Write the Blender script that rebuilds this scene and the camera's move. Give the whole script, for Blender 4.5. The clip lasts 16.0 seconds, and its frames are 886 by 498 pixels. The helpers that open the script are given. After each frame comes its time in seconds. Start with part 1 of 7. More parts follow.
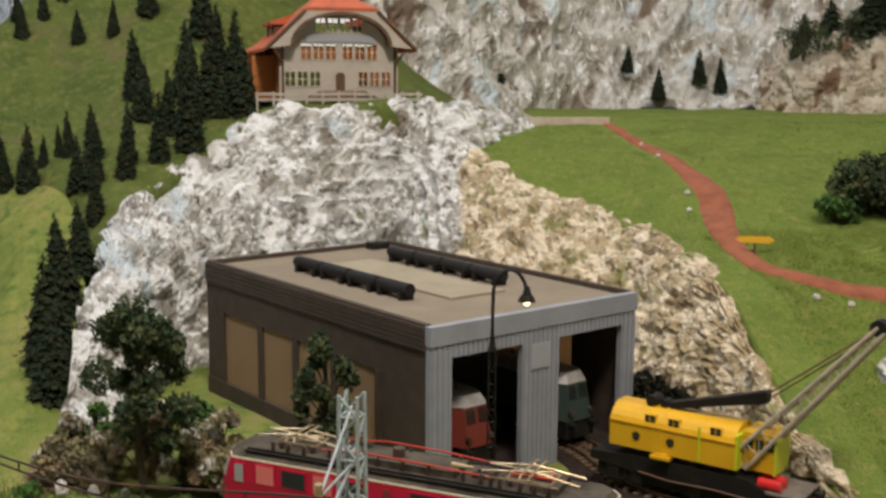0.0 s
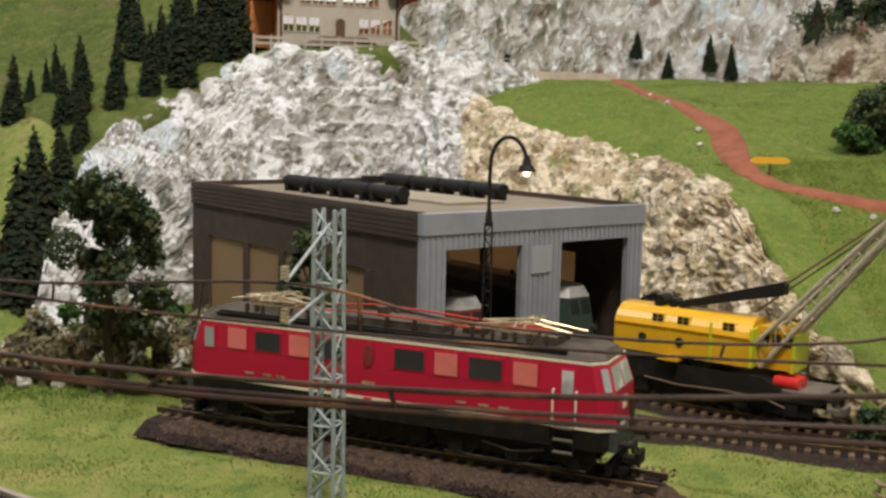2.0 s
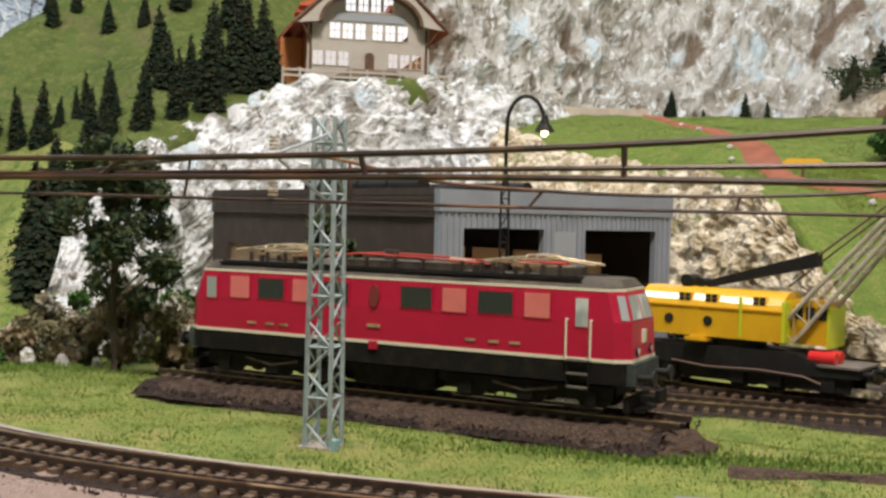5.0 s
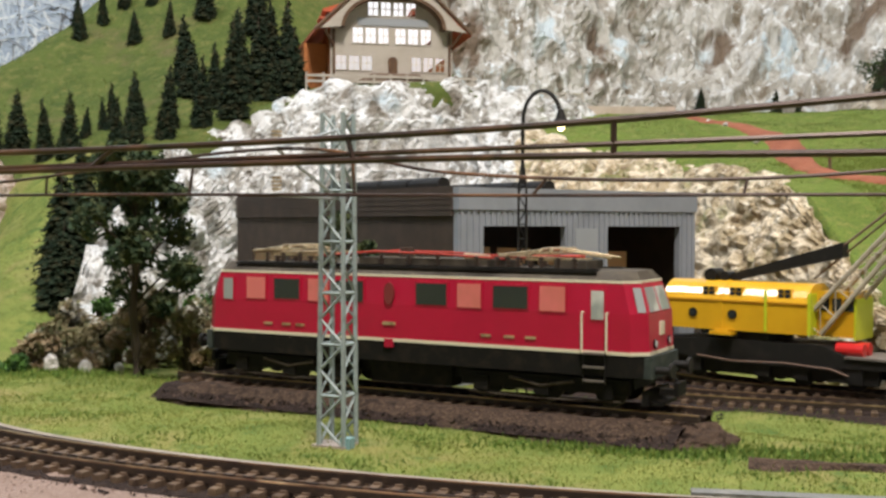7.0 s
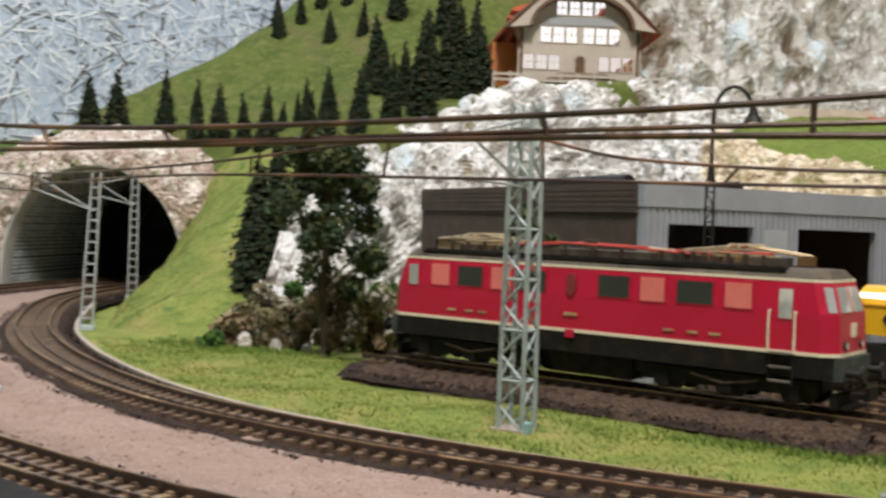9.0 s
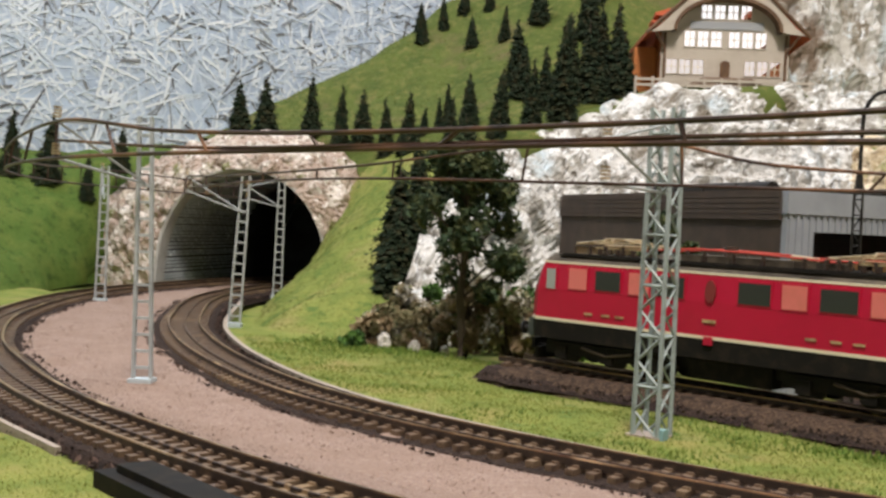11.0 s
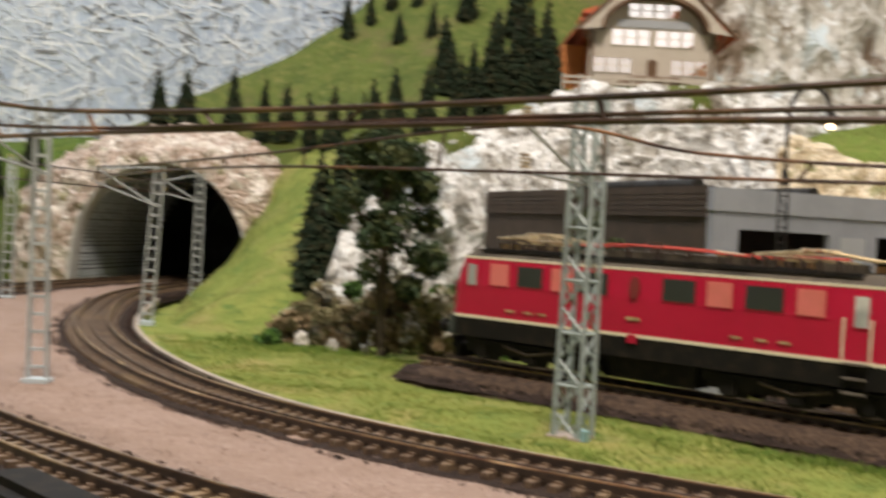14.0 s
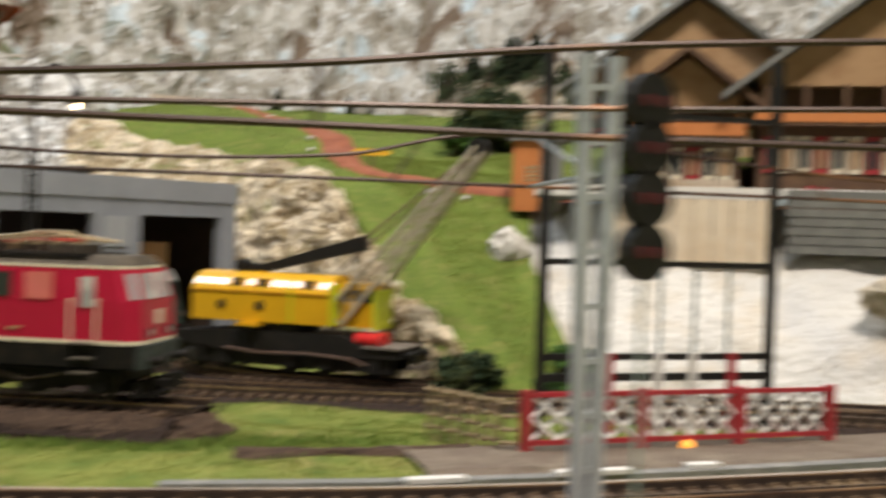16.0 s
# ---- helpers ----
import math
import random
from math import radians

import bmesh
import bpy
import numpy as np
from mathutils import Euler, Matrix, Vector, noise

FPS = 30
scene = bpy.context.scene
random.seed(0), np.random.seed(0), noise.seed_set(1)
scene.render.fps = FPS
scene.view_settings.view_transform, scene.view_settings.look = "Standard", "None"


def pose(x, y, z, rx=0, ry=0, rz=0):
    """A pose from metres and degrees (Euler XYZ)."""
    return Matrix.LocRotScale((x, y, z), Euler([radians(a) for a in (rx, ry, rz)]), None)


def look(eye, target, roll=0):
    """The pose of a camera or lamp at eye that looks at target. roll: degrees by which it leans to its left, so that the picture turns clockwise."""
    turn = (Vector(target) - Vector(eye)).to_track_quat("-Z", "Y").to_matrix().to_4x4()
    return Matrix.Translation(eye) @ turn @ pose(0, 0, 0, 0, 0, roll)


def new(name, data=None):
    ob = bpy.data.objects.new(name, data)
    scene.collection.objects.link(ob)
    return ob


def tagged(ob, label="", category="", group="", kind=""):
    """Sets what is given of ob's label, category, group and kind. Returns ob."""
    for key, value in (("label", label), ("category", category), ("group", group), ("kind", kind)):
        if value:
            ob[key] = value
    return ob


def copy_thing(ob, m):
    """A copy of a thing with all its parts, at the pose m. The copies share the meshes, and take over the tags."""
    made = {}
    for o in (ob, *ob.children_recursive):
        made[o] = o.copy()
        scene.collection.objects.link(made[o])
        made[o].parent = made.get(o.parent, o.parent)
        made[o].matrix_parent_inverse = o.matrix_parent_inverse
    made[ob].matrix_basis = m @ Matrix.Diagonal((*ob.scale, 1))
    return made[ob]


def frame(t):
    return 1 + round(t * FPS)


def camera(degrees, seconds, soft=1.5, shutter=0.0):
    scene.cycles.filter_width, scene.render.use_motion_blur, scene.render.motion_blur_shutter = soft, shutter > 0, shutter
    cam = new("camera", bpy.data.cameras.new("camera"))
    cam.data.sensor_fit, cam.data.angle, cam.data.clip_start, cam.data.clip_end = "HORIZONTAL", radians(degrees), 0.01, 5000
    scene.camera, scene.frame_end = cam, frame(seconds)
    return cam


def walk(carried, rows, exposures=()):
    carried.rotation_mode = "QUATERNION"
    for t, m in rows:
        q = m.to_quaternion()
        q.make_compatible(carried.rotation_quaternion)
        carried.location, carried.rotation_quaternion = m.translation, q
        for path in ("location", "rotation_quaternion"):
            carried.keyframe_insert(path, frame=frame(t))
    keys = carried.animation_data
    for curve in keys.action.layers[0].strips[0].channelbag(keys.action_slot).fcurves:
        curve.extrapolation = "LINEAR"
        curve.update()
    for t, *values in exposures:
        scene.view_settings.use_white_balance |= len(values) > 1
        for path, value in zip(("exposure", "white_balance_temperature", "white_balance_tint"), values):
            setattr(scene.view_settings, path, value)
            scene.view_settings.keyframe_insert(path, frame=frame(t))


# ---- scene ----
cam = camera(43.5, 16.0, 2.7, 0.8)
PATH = [
    (0, (0.0348, -0.0902, 0.2246), (-0.1092, 1.8795, -0.0905), 0.32),
    (0.5, (0.0330, -0.0872, 0.2088), (-0.1360, 1.8901, -0.0396), 0.27),
    (1, (0.0331, -0.0821, 0.1800), (-0.1533, 1.8959, -0.0496), 0.53),
    (1.5, (0.0365, -0.0683, 0.1561), (-0.1218, 1.9061, -0.1211), 1.28),
    (2, (0.0398, -0.0624, 0.1392), (-0.1170, 1.9170, -0.1007), 1.32),
    (2.5, (0.0432, -0.0635, 0.1243), (-0.1195, 1.9228, -0.0432), 1.07),
    (3, (0.0399, -0.0636, 0.1108), (-0.1604, 1.9217, -0.0239), 0.92),
    (3.5, (0.0385, -0.0537, 0.0903), (-0.1369, 1.9341, -0.0430), 1.17),
    (4, (0.0412, -0.0479, 0.0838), (-0.1940, 1.9373, 0.0212), 1.22),
    (4.2, (0.0463, -0.0477, 0.0818), (-0.1934, 1.9370, 0.0239), 1.58),
    (6.3, (0.0560, -0.0420, 0.0700), (-0.1850, 1.9430, 0.0140), 0.70),
    (6.5, (0.0580, -0.0360, 0.0690), (-0.2220, 1.9440, 0.0360), 0.10),
    (7, (0.0590, -0.0430, 0.0720), (-0.2410, 1.9340, 0.0270), 0.20),
    (7.5, (0.0580, -0.0410, 0.0710), (-0.3040, 1.9260, 0.0280), 0.10),
    (8, (0.0580, -0.0420, 0.0700), (-0.3930, 1.9060, 0.0200), 0.10),
    (8.5, (0.0580, -0.0460, 0.0700), (-0.4780, 1.8800, 0.0160), 1.20),
    (9, (0.0580, -0.0480, 0.0670), (-0.5530, 1.8560, 0.0220), 2.10),
    (9.5, (0.0570, -0.0530, 0.0670), (-0.6430, 1.8200, 0.0130), 3.10),
    (10, (0.0580, -0.0540, 0.0670), (-0.7050, 1.7940, 0.0070), 3.10),
    (12.3, (0.0610, -0.0500, 0.0660), (-0.8310, 1.7400, 0.0330), 3.00),
    (12.5, (0.0610, -0.0510, 0.0660), (-0.8290, 1.7400, 0.0330), 3.20),
    (13, (0.0610, -0.0500, 0.0660), (-0.8120, 1.7500, 0.0390), 3.30),
    (13.5, (0.0600, -0.0470, 0.0660), (-0.7700, 1.7730, 0.0300), 3.40),
    (14, (0.0580, -0.0350, 0.0640), (-0.6710, 1.8270, 0.0260), 3.20),
    (14.5, (0.0557, -0.0353, 0.0631), (-0.4033, 1.9099, -0.0115), 2.33),
    (15, (0.0548, -0.0293, 0.0656), (-0.0891, 1.9651, 0.0226), 2.01),
    (15.5, (0.0683, -0.0331, 0.0684), (0.2166, 1.9597, -0.0142), 2.25),
    (16, (0.0907, -0.0328, 0.0679), (0.5047, 1.9237, 0.0347), 1.82),
]
EXPO = [(0.0, -0.45, 6550, 11), (1.5, -0.35, 6450, 10.5), (2.5, -0.19, 6350, 10), (3.5, -0.06, 6150, 10), (7.0, 0.06, 6170, 10), (10.0, 0.07, 6200, 11), (12.5, 0.04, 6700, 12.5), (14.0, 0.03, 6750, 12), (15.5, 0.01, 6750, 11), (16.0, -0.08, 6500, 10)]
walk(cam, [(t, look(eye, target, roll)) for t, eye, target, roll in PATH], EXPO)

# ---- room light: unseen warm and cool overhead lamps, and a fill for the cliff ----
world = bpy.data.worlds.new("room_air")
scene.world = world
world.use_nodes = True
world.node_tree.nodes["Background"].inputs[0].default_value = (0.98, 0.94, 0.9, 1)
world.node_tree.nodes["Background"].inputs[1].default_value = 0.47


def ceiling_lamp(name, eye, target, sx, sy, watts, colour):
    data = bpy.data.lights.new(name, "AREA")
    data.shape, data.size, data.size_y, data.energy, data.color = "RECTANGLE", sx, sy, watts, colour
    ob = new(name, data)
    ob.matrix_world = look(eye, target)
    return ob


ceiling_lamp("ceiling_light_warm", (0.2, -0.3, 1.5), (0.0, 0.5, 0.05), 0.3, 0.3, 33, (1.0, 0.9, 0.8))
# added warm lamp that brightens the far cliff
ceiling_lamp("ceiling_light_back", (0.1, 0.9, 2.2), (0.1, 1.3, 0.1), 0.6, 0.3, 16, (1.0, 0.92, 0.82))
ceiling_lamp("ceiling_light_cool", (-1.0, 0.6, 1.75), (-0.3, 0.8, 0.0), 0.5, 0.25, 15, (0.86, 0.93, 1.0))

# ---- materials ----
CM = 0.01


def material(name, base, rough=0.7, metal=0.0, spots=(), bump=0.0, bump_scale=600, coat=0.0, spec=0.5, stretch=1.0):
    """spots: (scale in 1/m, colour, lo, hi, detail) noise layers laid over the base colour."""
    m = bpy.data.materials.new(name)
    m.use_nodes = True
    n, l = m.node_tree.nodes, m.node_tree.links
    b = n["Principled BSDF"]
    b.inputs["Roughness"].default_value, b.inputs["Metallic"].default_value = rough, metal
    b.inputs["Specular IOR Level"].default_value = spec
    b.inputs["Coat Weight"].default_value = coat
    where = n.new("ShaderNodeTexCoord")
    geo = n.new("ShaderNodeNewGeometry")
    place = n.new("ShaderNodeMapping")
    place.inputs["Scale"].default_value = (1, 1, stretch)
    l.new(geo.outputs["Position"], place.inputs["Vector"])
    last = n.new("ShaderNodeRGB")
    last.outputs[0].default_value = (*base, 1)
    last = last.outputs[0]
    for scale, colour, lo, hi, detail in spots:
        tex = n.new("ShaderNodeTexNoise")
        tex.inputs["Scale"].default_value, tex.inputs["Detail"].default_value = scale, detail
        tex.inputs["Roughness"].default_value = 0.65
        l.new(place.outputs["Vector"], tex.inputs["Vector"])
        ramp = n.new("ShaderNodeMapRange")
        ramp.inputs["From Min"].default_value, ramp.inputs["From Max"].default_value = lo, hi
        l.new(tex.outputs["Fac"], ramp.inputs["Value"])
        mix = n.new("ShaderNodeMix")
        mix.data_type = "RGBA"
        mix.inputs["B"].default_value = (*colour, 1)
        l.new(ramp.outputs["Result"], mix.inputs["Factor"])
        l.new(last, mix.inputs["A"])
        last = mix.outputs["Result"]
    l.new(last, b.inputs["Base Color"])
    if bump:
        tex = n.new("ShaderNodeTexNoise")
        tex.inputs["Scale"].default_value, tex.inputs["Detail"].default_value = bump_scale, 6
        l.new(place.outputs["Vector"], tex.inputs["Vector"])
        bp = n.new("ShaderNodeBump")
        bp.inputs["Strength"].default_value, bp.inputs["Distance"].default_value = bump, 1.2 / bump_scale
        l.new(tex.outputs["Fac"], bp.inputs["Height"])
        l.new(bp.outputs["Normal"], b.inputs["Normal"])
    return m


def glowing(name, colour, power, base=(0.8, 0.8, 0.8)):
    m = material(name, base, 0.4)
    b = m.node_tree.nodes["Principled BSDF"]
    b.inputs["Emission Color"].default_value, b.inputs["Emission Strength"].default_value = (*colour, 1), power
    return m


GRASS = material("grass_flock", (0.18, 0.225, 0.055), 0.95, spots=[(45, (0.26, 0.28, 0.075), 0.42, 0.62, 4), (1100, (0.11, 0.155, 0.035), 0.5, 0.75, 3), (22, (0.29, 0.26, 0.095), 0.5, 0.66, 5), (60, (0.1, 0.16, 0.04), 0.55, 0.66, 5)], bump=1.0, bump_scale=1000, spec=0.1)
HILL_GRASS = material("hill_flock", (0.11, 0.14, 0.036), 0.95, spots=[(30, (0.07, 0.1, 0.027), 0.42, 0.64, 5), (110, (0.18, 0.175, 0.06), 0.5, 0.66, 5), (18, (0.15, 0.13, 0.06), 0.55, 0.68, 6), (800, (0.06, 0.09, 0.02), 0.5, 0.75, 3)], bump=1.0, bump_scale=900, spec=0.1)
MEADOW = material("meadow_flock", (0.165, 0.22, 0.045), 0.95, spots=[(30, (0.12, 0.165, 0.035), 0.44, 0.66, 5), (110, (0.23, 0.235, 0.07), 0.5, 0.66, 5), (260, (0.1, 0.155, 0.035), 0.54, 0.68, 3), (800, (0.06, 0.1, 0.02), 0.5, 0.75, 3)], bump=1.0, bump_scale=900, spec=0.1)
# the broad bluish patches put a cool light's tint into the rock colour
ROCK = material("silver_rock", (0.34, 0.32, 0.285), 0.38, spots=[(26, (0.44, 0.42, 0.38), 0.42, 0.6, 4), (48, (0.78, 0.78, 0.77), 0.46, 0.53, 6), (85, (0.15, 0.13, 0.1), 0.57, 0.64, 7), (150, (0.86, 0.88, 0.89), 0.56, 0.61, 6), (14, (0.58, 0.66, 0.7), 0.56, 0.64, 9), (34, (0.18, 0.22, 0.06), 0.63, 0.7, 9)], bump=1.0, bump_scale=200)
TAN_ROCK = material("tan_rock", (0.4, 0.31, 0.18), 0.45, spots=[(50, (0.74, 0.63, 0.46), 0.47, 0.55, 6), (95, (0.17, 0.11, 0.05), 0.55, 0.63, 8), (150, (0.8, 0.72, 0.58), 0.58, 0.64, 5), (30, (0.2, 0.2, 0.05), 0.56, 0.66, 9)], bump=1.0, bump_scale=200)
CLIFF = material("far_cliff", (0.36, 0.33, 0.28), 0.5, spots=[(28, (0.6, 0.58, 0.54), 0.44, 0.56, 8), (44, (0.19, 0.15, 0.1), 0.55, 0.64, 9), (80, (0.82, 0.83, 0.83), 0.54, 0.62, 7), (20, (0.6, 0.68, 0.72), 0.6, 0.66, 5), (13, (0.2, 0.23, 0.07), 0.66, 0.72, 9)], bump=1.0, bump_scale=110, stretch=0.5)
BALLAST = material("dark_ballast", (0.035, 0.024, 0.02), 0.95, spots=[(900, (0.09, 0.06, 0.045), 0.55, 0.7, 2), (300, (0.018, 0.013, 0.012), 0.5, 0.68, 3)], bump=1.0, bump_scale=700, spec=0.15)
EARTH = material("brown_earth", (0.075, 0.05, 0.036), 0.95, spots=[(900, (0.15, 0.1, 0.07), 0.5, 0.7, 2), (300, (0.03, 0.022, 0.018), 0.5, 0.68, 3)], bump=1.0, bump_scale=900, spec=0.15)
GRAVEL = material("pink_gravel", (0.33, 0.24, 0.2), 0.95, spots=[(1000, (0.24, 0.17, 0.14), 0.5, 0.68, 2), (700, (0.42, 0.33, 0.28), 0.55, 0.7, 2), (30, (0.28, 0.2, 0.16), 0.45, 0.7, 3)], bump=1.0, bump_scale=1000, spec=0.1)
PATH_DIRT = material("red_path", (0.3, 0.1, 0.05), 0.95, spots=[(80, (0.2, 0.06, 0.03), 0.45, 0.7, 5)], bump=0.6)
SLEEPER = material("sleeper_brown", (0.17, 0.115, 0.075), 0.4, spots=[(300, (0.07, 0.045, 0.032), 0.48, 0.64, 4), (22, (0.27, 0.19, 0.11), 0.54, 0.68, 3)])
RAIL_SIDE = material("rail_brown", (0.035, 0.022, 0.016), 0.55, spots=[(200, (0.08, 0.05, 0.03), 0.5, 0.7, 3)])
# gold tone and bright patches paint the reflections on the rail tops
RAIL = material("rail_gold_glint", (0.5, 0.34, 0.19), 0.3, 0.8, spots=[(16, (0.13, 0.08, 0.05), 0.48, 0.58, 5), (30, (0.95, 0.72, 0.42), 0.6, 0.68, 3)])
RED = material("loco_red", (0.47, 0.004, 0.04), 0.38, spots=[(60, (0.41, 0.004, 0.034), 0.4, 0.7, 3)], coat=0.08)
FRAME = material("loco_frame_dark", (0.011, 0.01, 0.009), 0.65, spots=[(200, (0.026, 0.02, 0.015), 0.48, 0.7, 4)], spec=0.15)
ROOF_GREY = material("loco_roof_grey", (0.075, 0.062, 0.048), 0.75, spots=[(150, (0.12, 0.1, 0.072), 0.45, 0.7, 4), (40, (0.03, 0.024, 0.017), 0.5, 0.65, 3)], spec=0.2)
BEAM_GREY = material("beam_grey_green", (0.04, 0.05, 0.047), 0.6, spots=[(120, (0.08, 0.09, 0.083), 0.5, 0.7, 4)], spec=0.2)
STRIPE = material("cream_stripe", (0.75, 0.68, 0.52), 0.4)
YELLOW = material("crane_yellow", (0.72, 0.4, 0.014), 0.28, spots=[(50, (0.62, 0.33, 0.012), 0.45, 0.7, 3)], coat=0.35)
BLACK = material("black_plastic", (0.011, 0.01, 0.009), 0.55, spots=[(200, (0.02, 0.017, 0.014), 0.5, 0.7, 3)], spec=0.3)
GREY_WALL = material("shed_grey", (0.3, 0.32, 0.36), 0.7, spots=[(60, (0.25, 0.27, 0.3), 0.4, 0.7, 4)])
BROWN_WALL = material("shed_brown", (0.05, 0.034, 0.024), 0.75, spots=[(90, (0.075, 0.05, 0.035), 0.4, 0.7, 5)])
ROOFING = material("shed_roof_felt", (0.22, 0.18, 0.13), 0.9, spots=[(40, (0.27, 0.22, 0.16), 0.4, 0.7, 4)], bump=0.3)
BACKING = material("backboard_blue_white", (0.5, 0.6, 0.74), 0.6, spots=[(20, (0.4, 0.48, 0.6), 0.45, 0.7, 3)])
PLASTER = material("bare_plaster", (0.62, 0.6, 0.56), 0.8, spots=[(25, (0.56, 0.48, 0.37), 0.5, 0.72, 4), (9, (0.5, 0.5, 0.5), 0.55, 0.7, 3)], bump=0.5, bump_scale=120)
STEEL = material("mast_grey_green", (0.33, 0.39, 0.39), 0.5, spots=[(300, (0.22, 0.25, 0.24), 0.5, 0.7, 3)])
PINE = material("pine_needles", (0.022, 0.035, 0.02), 0.95, spots=[(160, (0.05, 0.045, 0.022), 0.47, 0.66, 3), (420, (0.012, 0.02, 0.012), 0.5, 0.7, 2)], spec=0.1)
LEAF = material("leaf_dark", (0.048, 0.075, 0.042), 0.95, spots=[(130, (0.11, 0.12, 0.05), 0.45, 0.63, 3), (300, (0.02, 0.035, 0.022), 0.52, 0.7, 2)], spec=0.1)
BARK = material("bark", (0.06, 0.045, 0.03), 0.95)
TIMBER = material("house_grey_timber", (0.52, 0.47, 0.41), 0.8, spots=[(60, (0.44, 0.39, 0.33), 0.45, 0.7, 5)])
ORANGE_WOOD = material("house_orange_wood", (0.56, 0.2, 0.055), 0.7, spots=[(90, (0.45, 0.15, 0.04), 0.45, 0.7, 5)])
ORANGE_PALE = material("tan_boarding", (0.4, 0.25, 0.13), 0.8, spots=[(60, (0.3, 0.17, 0.08), 0.45, 0.68, 5)])
TILE_RED = material("roof_tile_red", (0.5, 0.12, 0.05), 0.75, spots=[(120, (0.36, 0.09, 0.045), 0.45, 0.7, 5)])
KERB = material("pale_kerb", (0.37, 0.31, 0.26), 0.85, spots=[(60, (0.27, 0.23, 0.19), 0.45, 0.7, 4)], bump=0.5)
PALE_WALL = material("pinkish_plaster", (0.62, 0.52, 0.44), 0.85, spots=[(60, (0.5, 0.4, 0.33), 0.45, 0.7, 4)], bump=0.4)
EDGE_GREY = material("grey_edging", (0.2, 0.2, 0.19), 0.8, spots=[(60, (0.3, 0.29, 0.27), 0.5, 0.65, 4)], bump=0.5)
DARK_GRASS = material("dark_grass_flock", (0.085, 0.14, 0.03), 0.95, spots=[(40, (0.13, 0.17, 0.04), 0.42, 0.66, 5), (120, (0.05, 0.09, 0.02), 0.52, 0.66, 4), (800, (0.04, 0.08, 0.015), 0.5, 0.8, 3)], bump=0.9, bump_scale=800, spec=0.1)
PORTAL_ROCK = material("portal_rock_paint", (0.44, 0.34, 0.28), 0.55, spots=[(60, (0.72, 0.66, 0.6), 0.47, 0.56, 8), (120, (0.2, 0.14, 0.09), 0.55, 0.62, 8), (26, (0.2, 0.2, 0.06), 0.57, 0.64, 9), (170, (0.85, 0.82, 0.78), 0.6, 0.64, 5)], bump=1.0, bump_scale=220)
ARCH = material("arch_grey", (0.55, 0.55, 0.53), 0.8, spots=[(50, (0.42, 0.42, 0.4), 0.45, 0.7, 5)], bump=0.4)
LINING = material("lining_dark", (0.035, 0.038, 0.042), 0.9, spots=[(60, (0.06, 0.065, 0.07), 0.45, 0.7, 4)])
MASONRY = material("masonry_grey_blue", (0.6, 0.66, 0.7), 0.85, spots=[(200, (0.38, 0.44, 0.47), 0.48, 0.68, 4), (40, (0.74, 0.79, 0.81), 0.5, 0.7, 3)], bump=0.6)
TAN_CLIFF = material("streaked_rock", (0.45, 0.38, 0.28), 0.65, spots=[(40, (0.66, 0.6, 0.5), 0.45, 0.6, 6), (80, (0.2, 0.12, 0.06), 0.52, 0.7, 8)], bump=1.0, bump_scale=150)
def island_mix(m, colours, stops):
    """Give each separate piece of a mesh its own shade."""
    n, l = m.node_tree.nodes, m.node_tree.links
    geo = n.new("ShaderNodeNewGeometry")
    ramp = n.new("ShaderNodeValToRGB")
    el = ramp.color_ramp.elements
    while len(el) < len(colours):
        el.new(0.5)
    for e, c, p in zip(el, colours, stops):
        e.position, e.color = p, (*c, 1)
    l.new(geo.outputs["Random Per Island"], ramp.inputs["Fac"])
    l.new(ramp.outputs["Color"], n["Principled BSDF"].inputs["Base Color"])
    return m


def streaks(m, scale, colour, lo, hi, tilt, stretch):
    """Lay slanting drawn-out streaks of another colour over a rock."""
    n, l = m.node_tree.nodes, m.node_tree.links
    b = n["Principled BSDF"]
    geo, turn, long_, tex = n.new("ShaderNodeNewGeometry"), n.new("ShaderNodeMapping"), n.new("ShaderNodeMapping"), n.new("ShaderNodeTexNoise")
    turn.inputs["Rotation"].default_value = (0, math.radians(tilt), 0)
    long_.inputs["Scale"].default_value = (1, 1, stretch)
    l.new(geo.outputs["Position"], turn.inputs["Vector"])
    l.new(turn.outputs[0], long_.inputs["Vector"])
    l.new(long_.outputs[0], tex.inputs["Vector"])
    tex.inputs["Scale"].default_value, tex.inputs["Detail"].default_value = scale, 7
    span, mix = n.new("ShaderNodeMapRange"), n.new("ShaderNodeMix")
    span.inputs["From Min"].default_value, span.inputs["From Max"].default_value = lo, hi
    l.new(tex.outputs[0], span.inputs["Value"])
    mix.data_type = "RGBA"
    l.new(span.outputs[0], mix.inputs[0])
    l.new(b.inputs["Base Color"].links[0].from_socket, mix.inputs[6])
    mix.inputs[7].default_value = (*colour, 1)
    l.new(mix.outputs[2], b.inputs["Base Color"])


streaks(CLIFF, 16, (0.17, 0.12, 0.08), 0.57, 0.63, -22, 0.14)
streaks(CLIFF, 13, (0.62, 0.71, 0.76), 0.59, 0.64, -22, 0.08)
streaks(TAN_CLIFF, 30, (0.16, 0.09, 0.045), 0.54, 0.62, 8, 0.2)
streaks(ROCK, 30, (0.22, 0.19, 0.15), 0.6, 0.65, -35, 0.25)
STRANDS = island_mix(material("painted_strands", (0.6, 0.7, 0.8), 0.5), [(0.1, 0.1, 0.11), (0.2, 0.21, 0.22), (0.5, 0.58, 0.7), (0.6, 0.69, 0.8), (0.85, 0.89, 0.93)], [0.0, 0.09, 0.13, 0.5, 1.0])
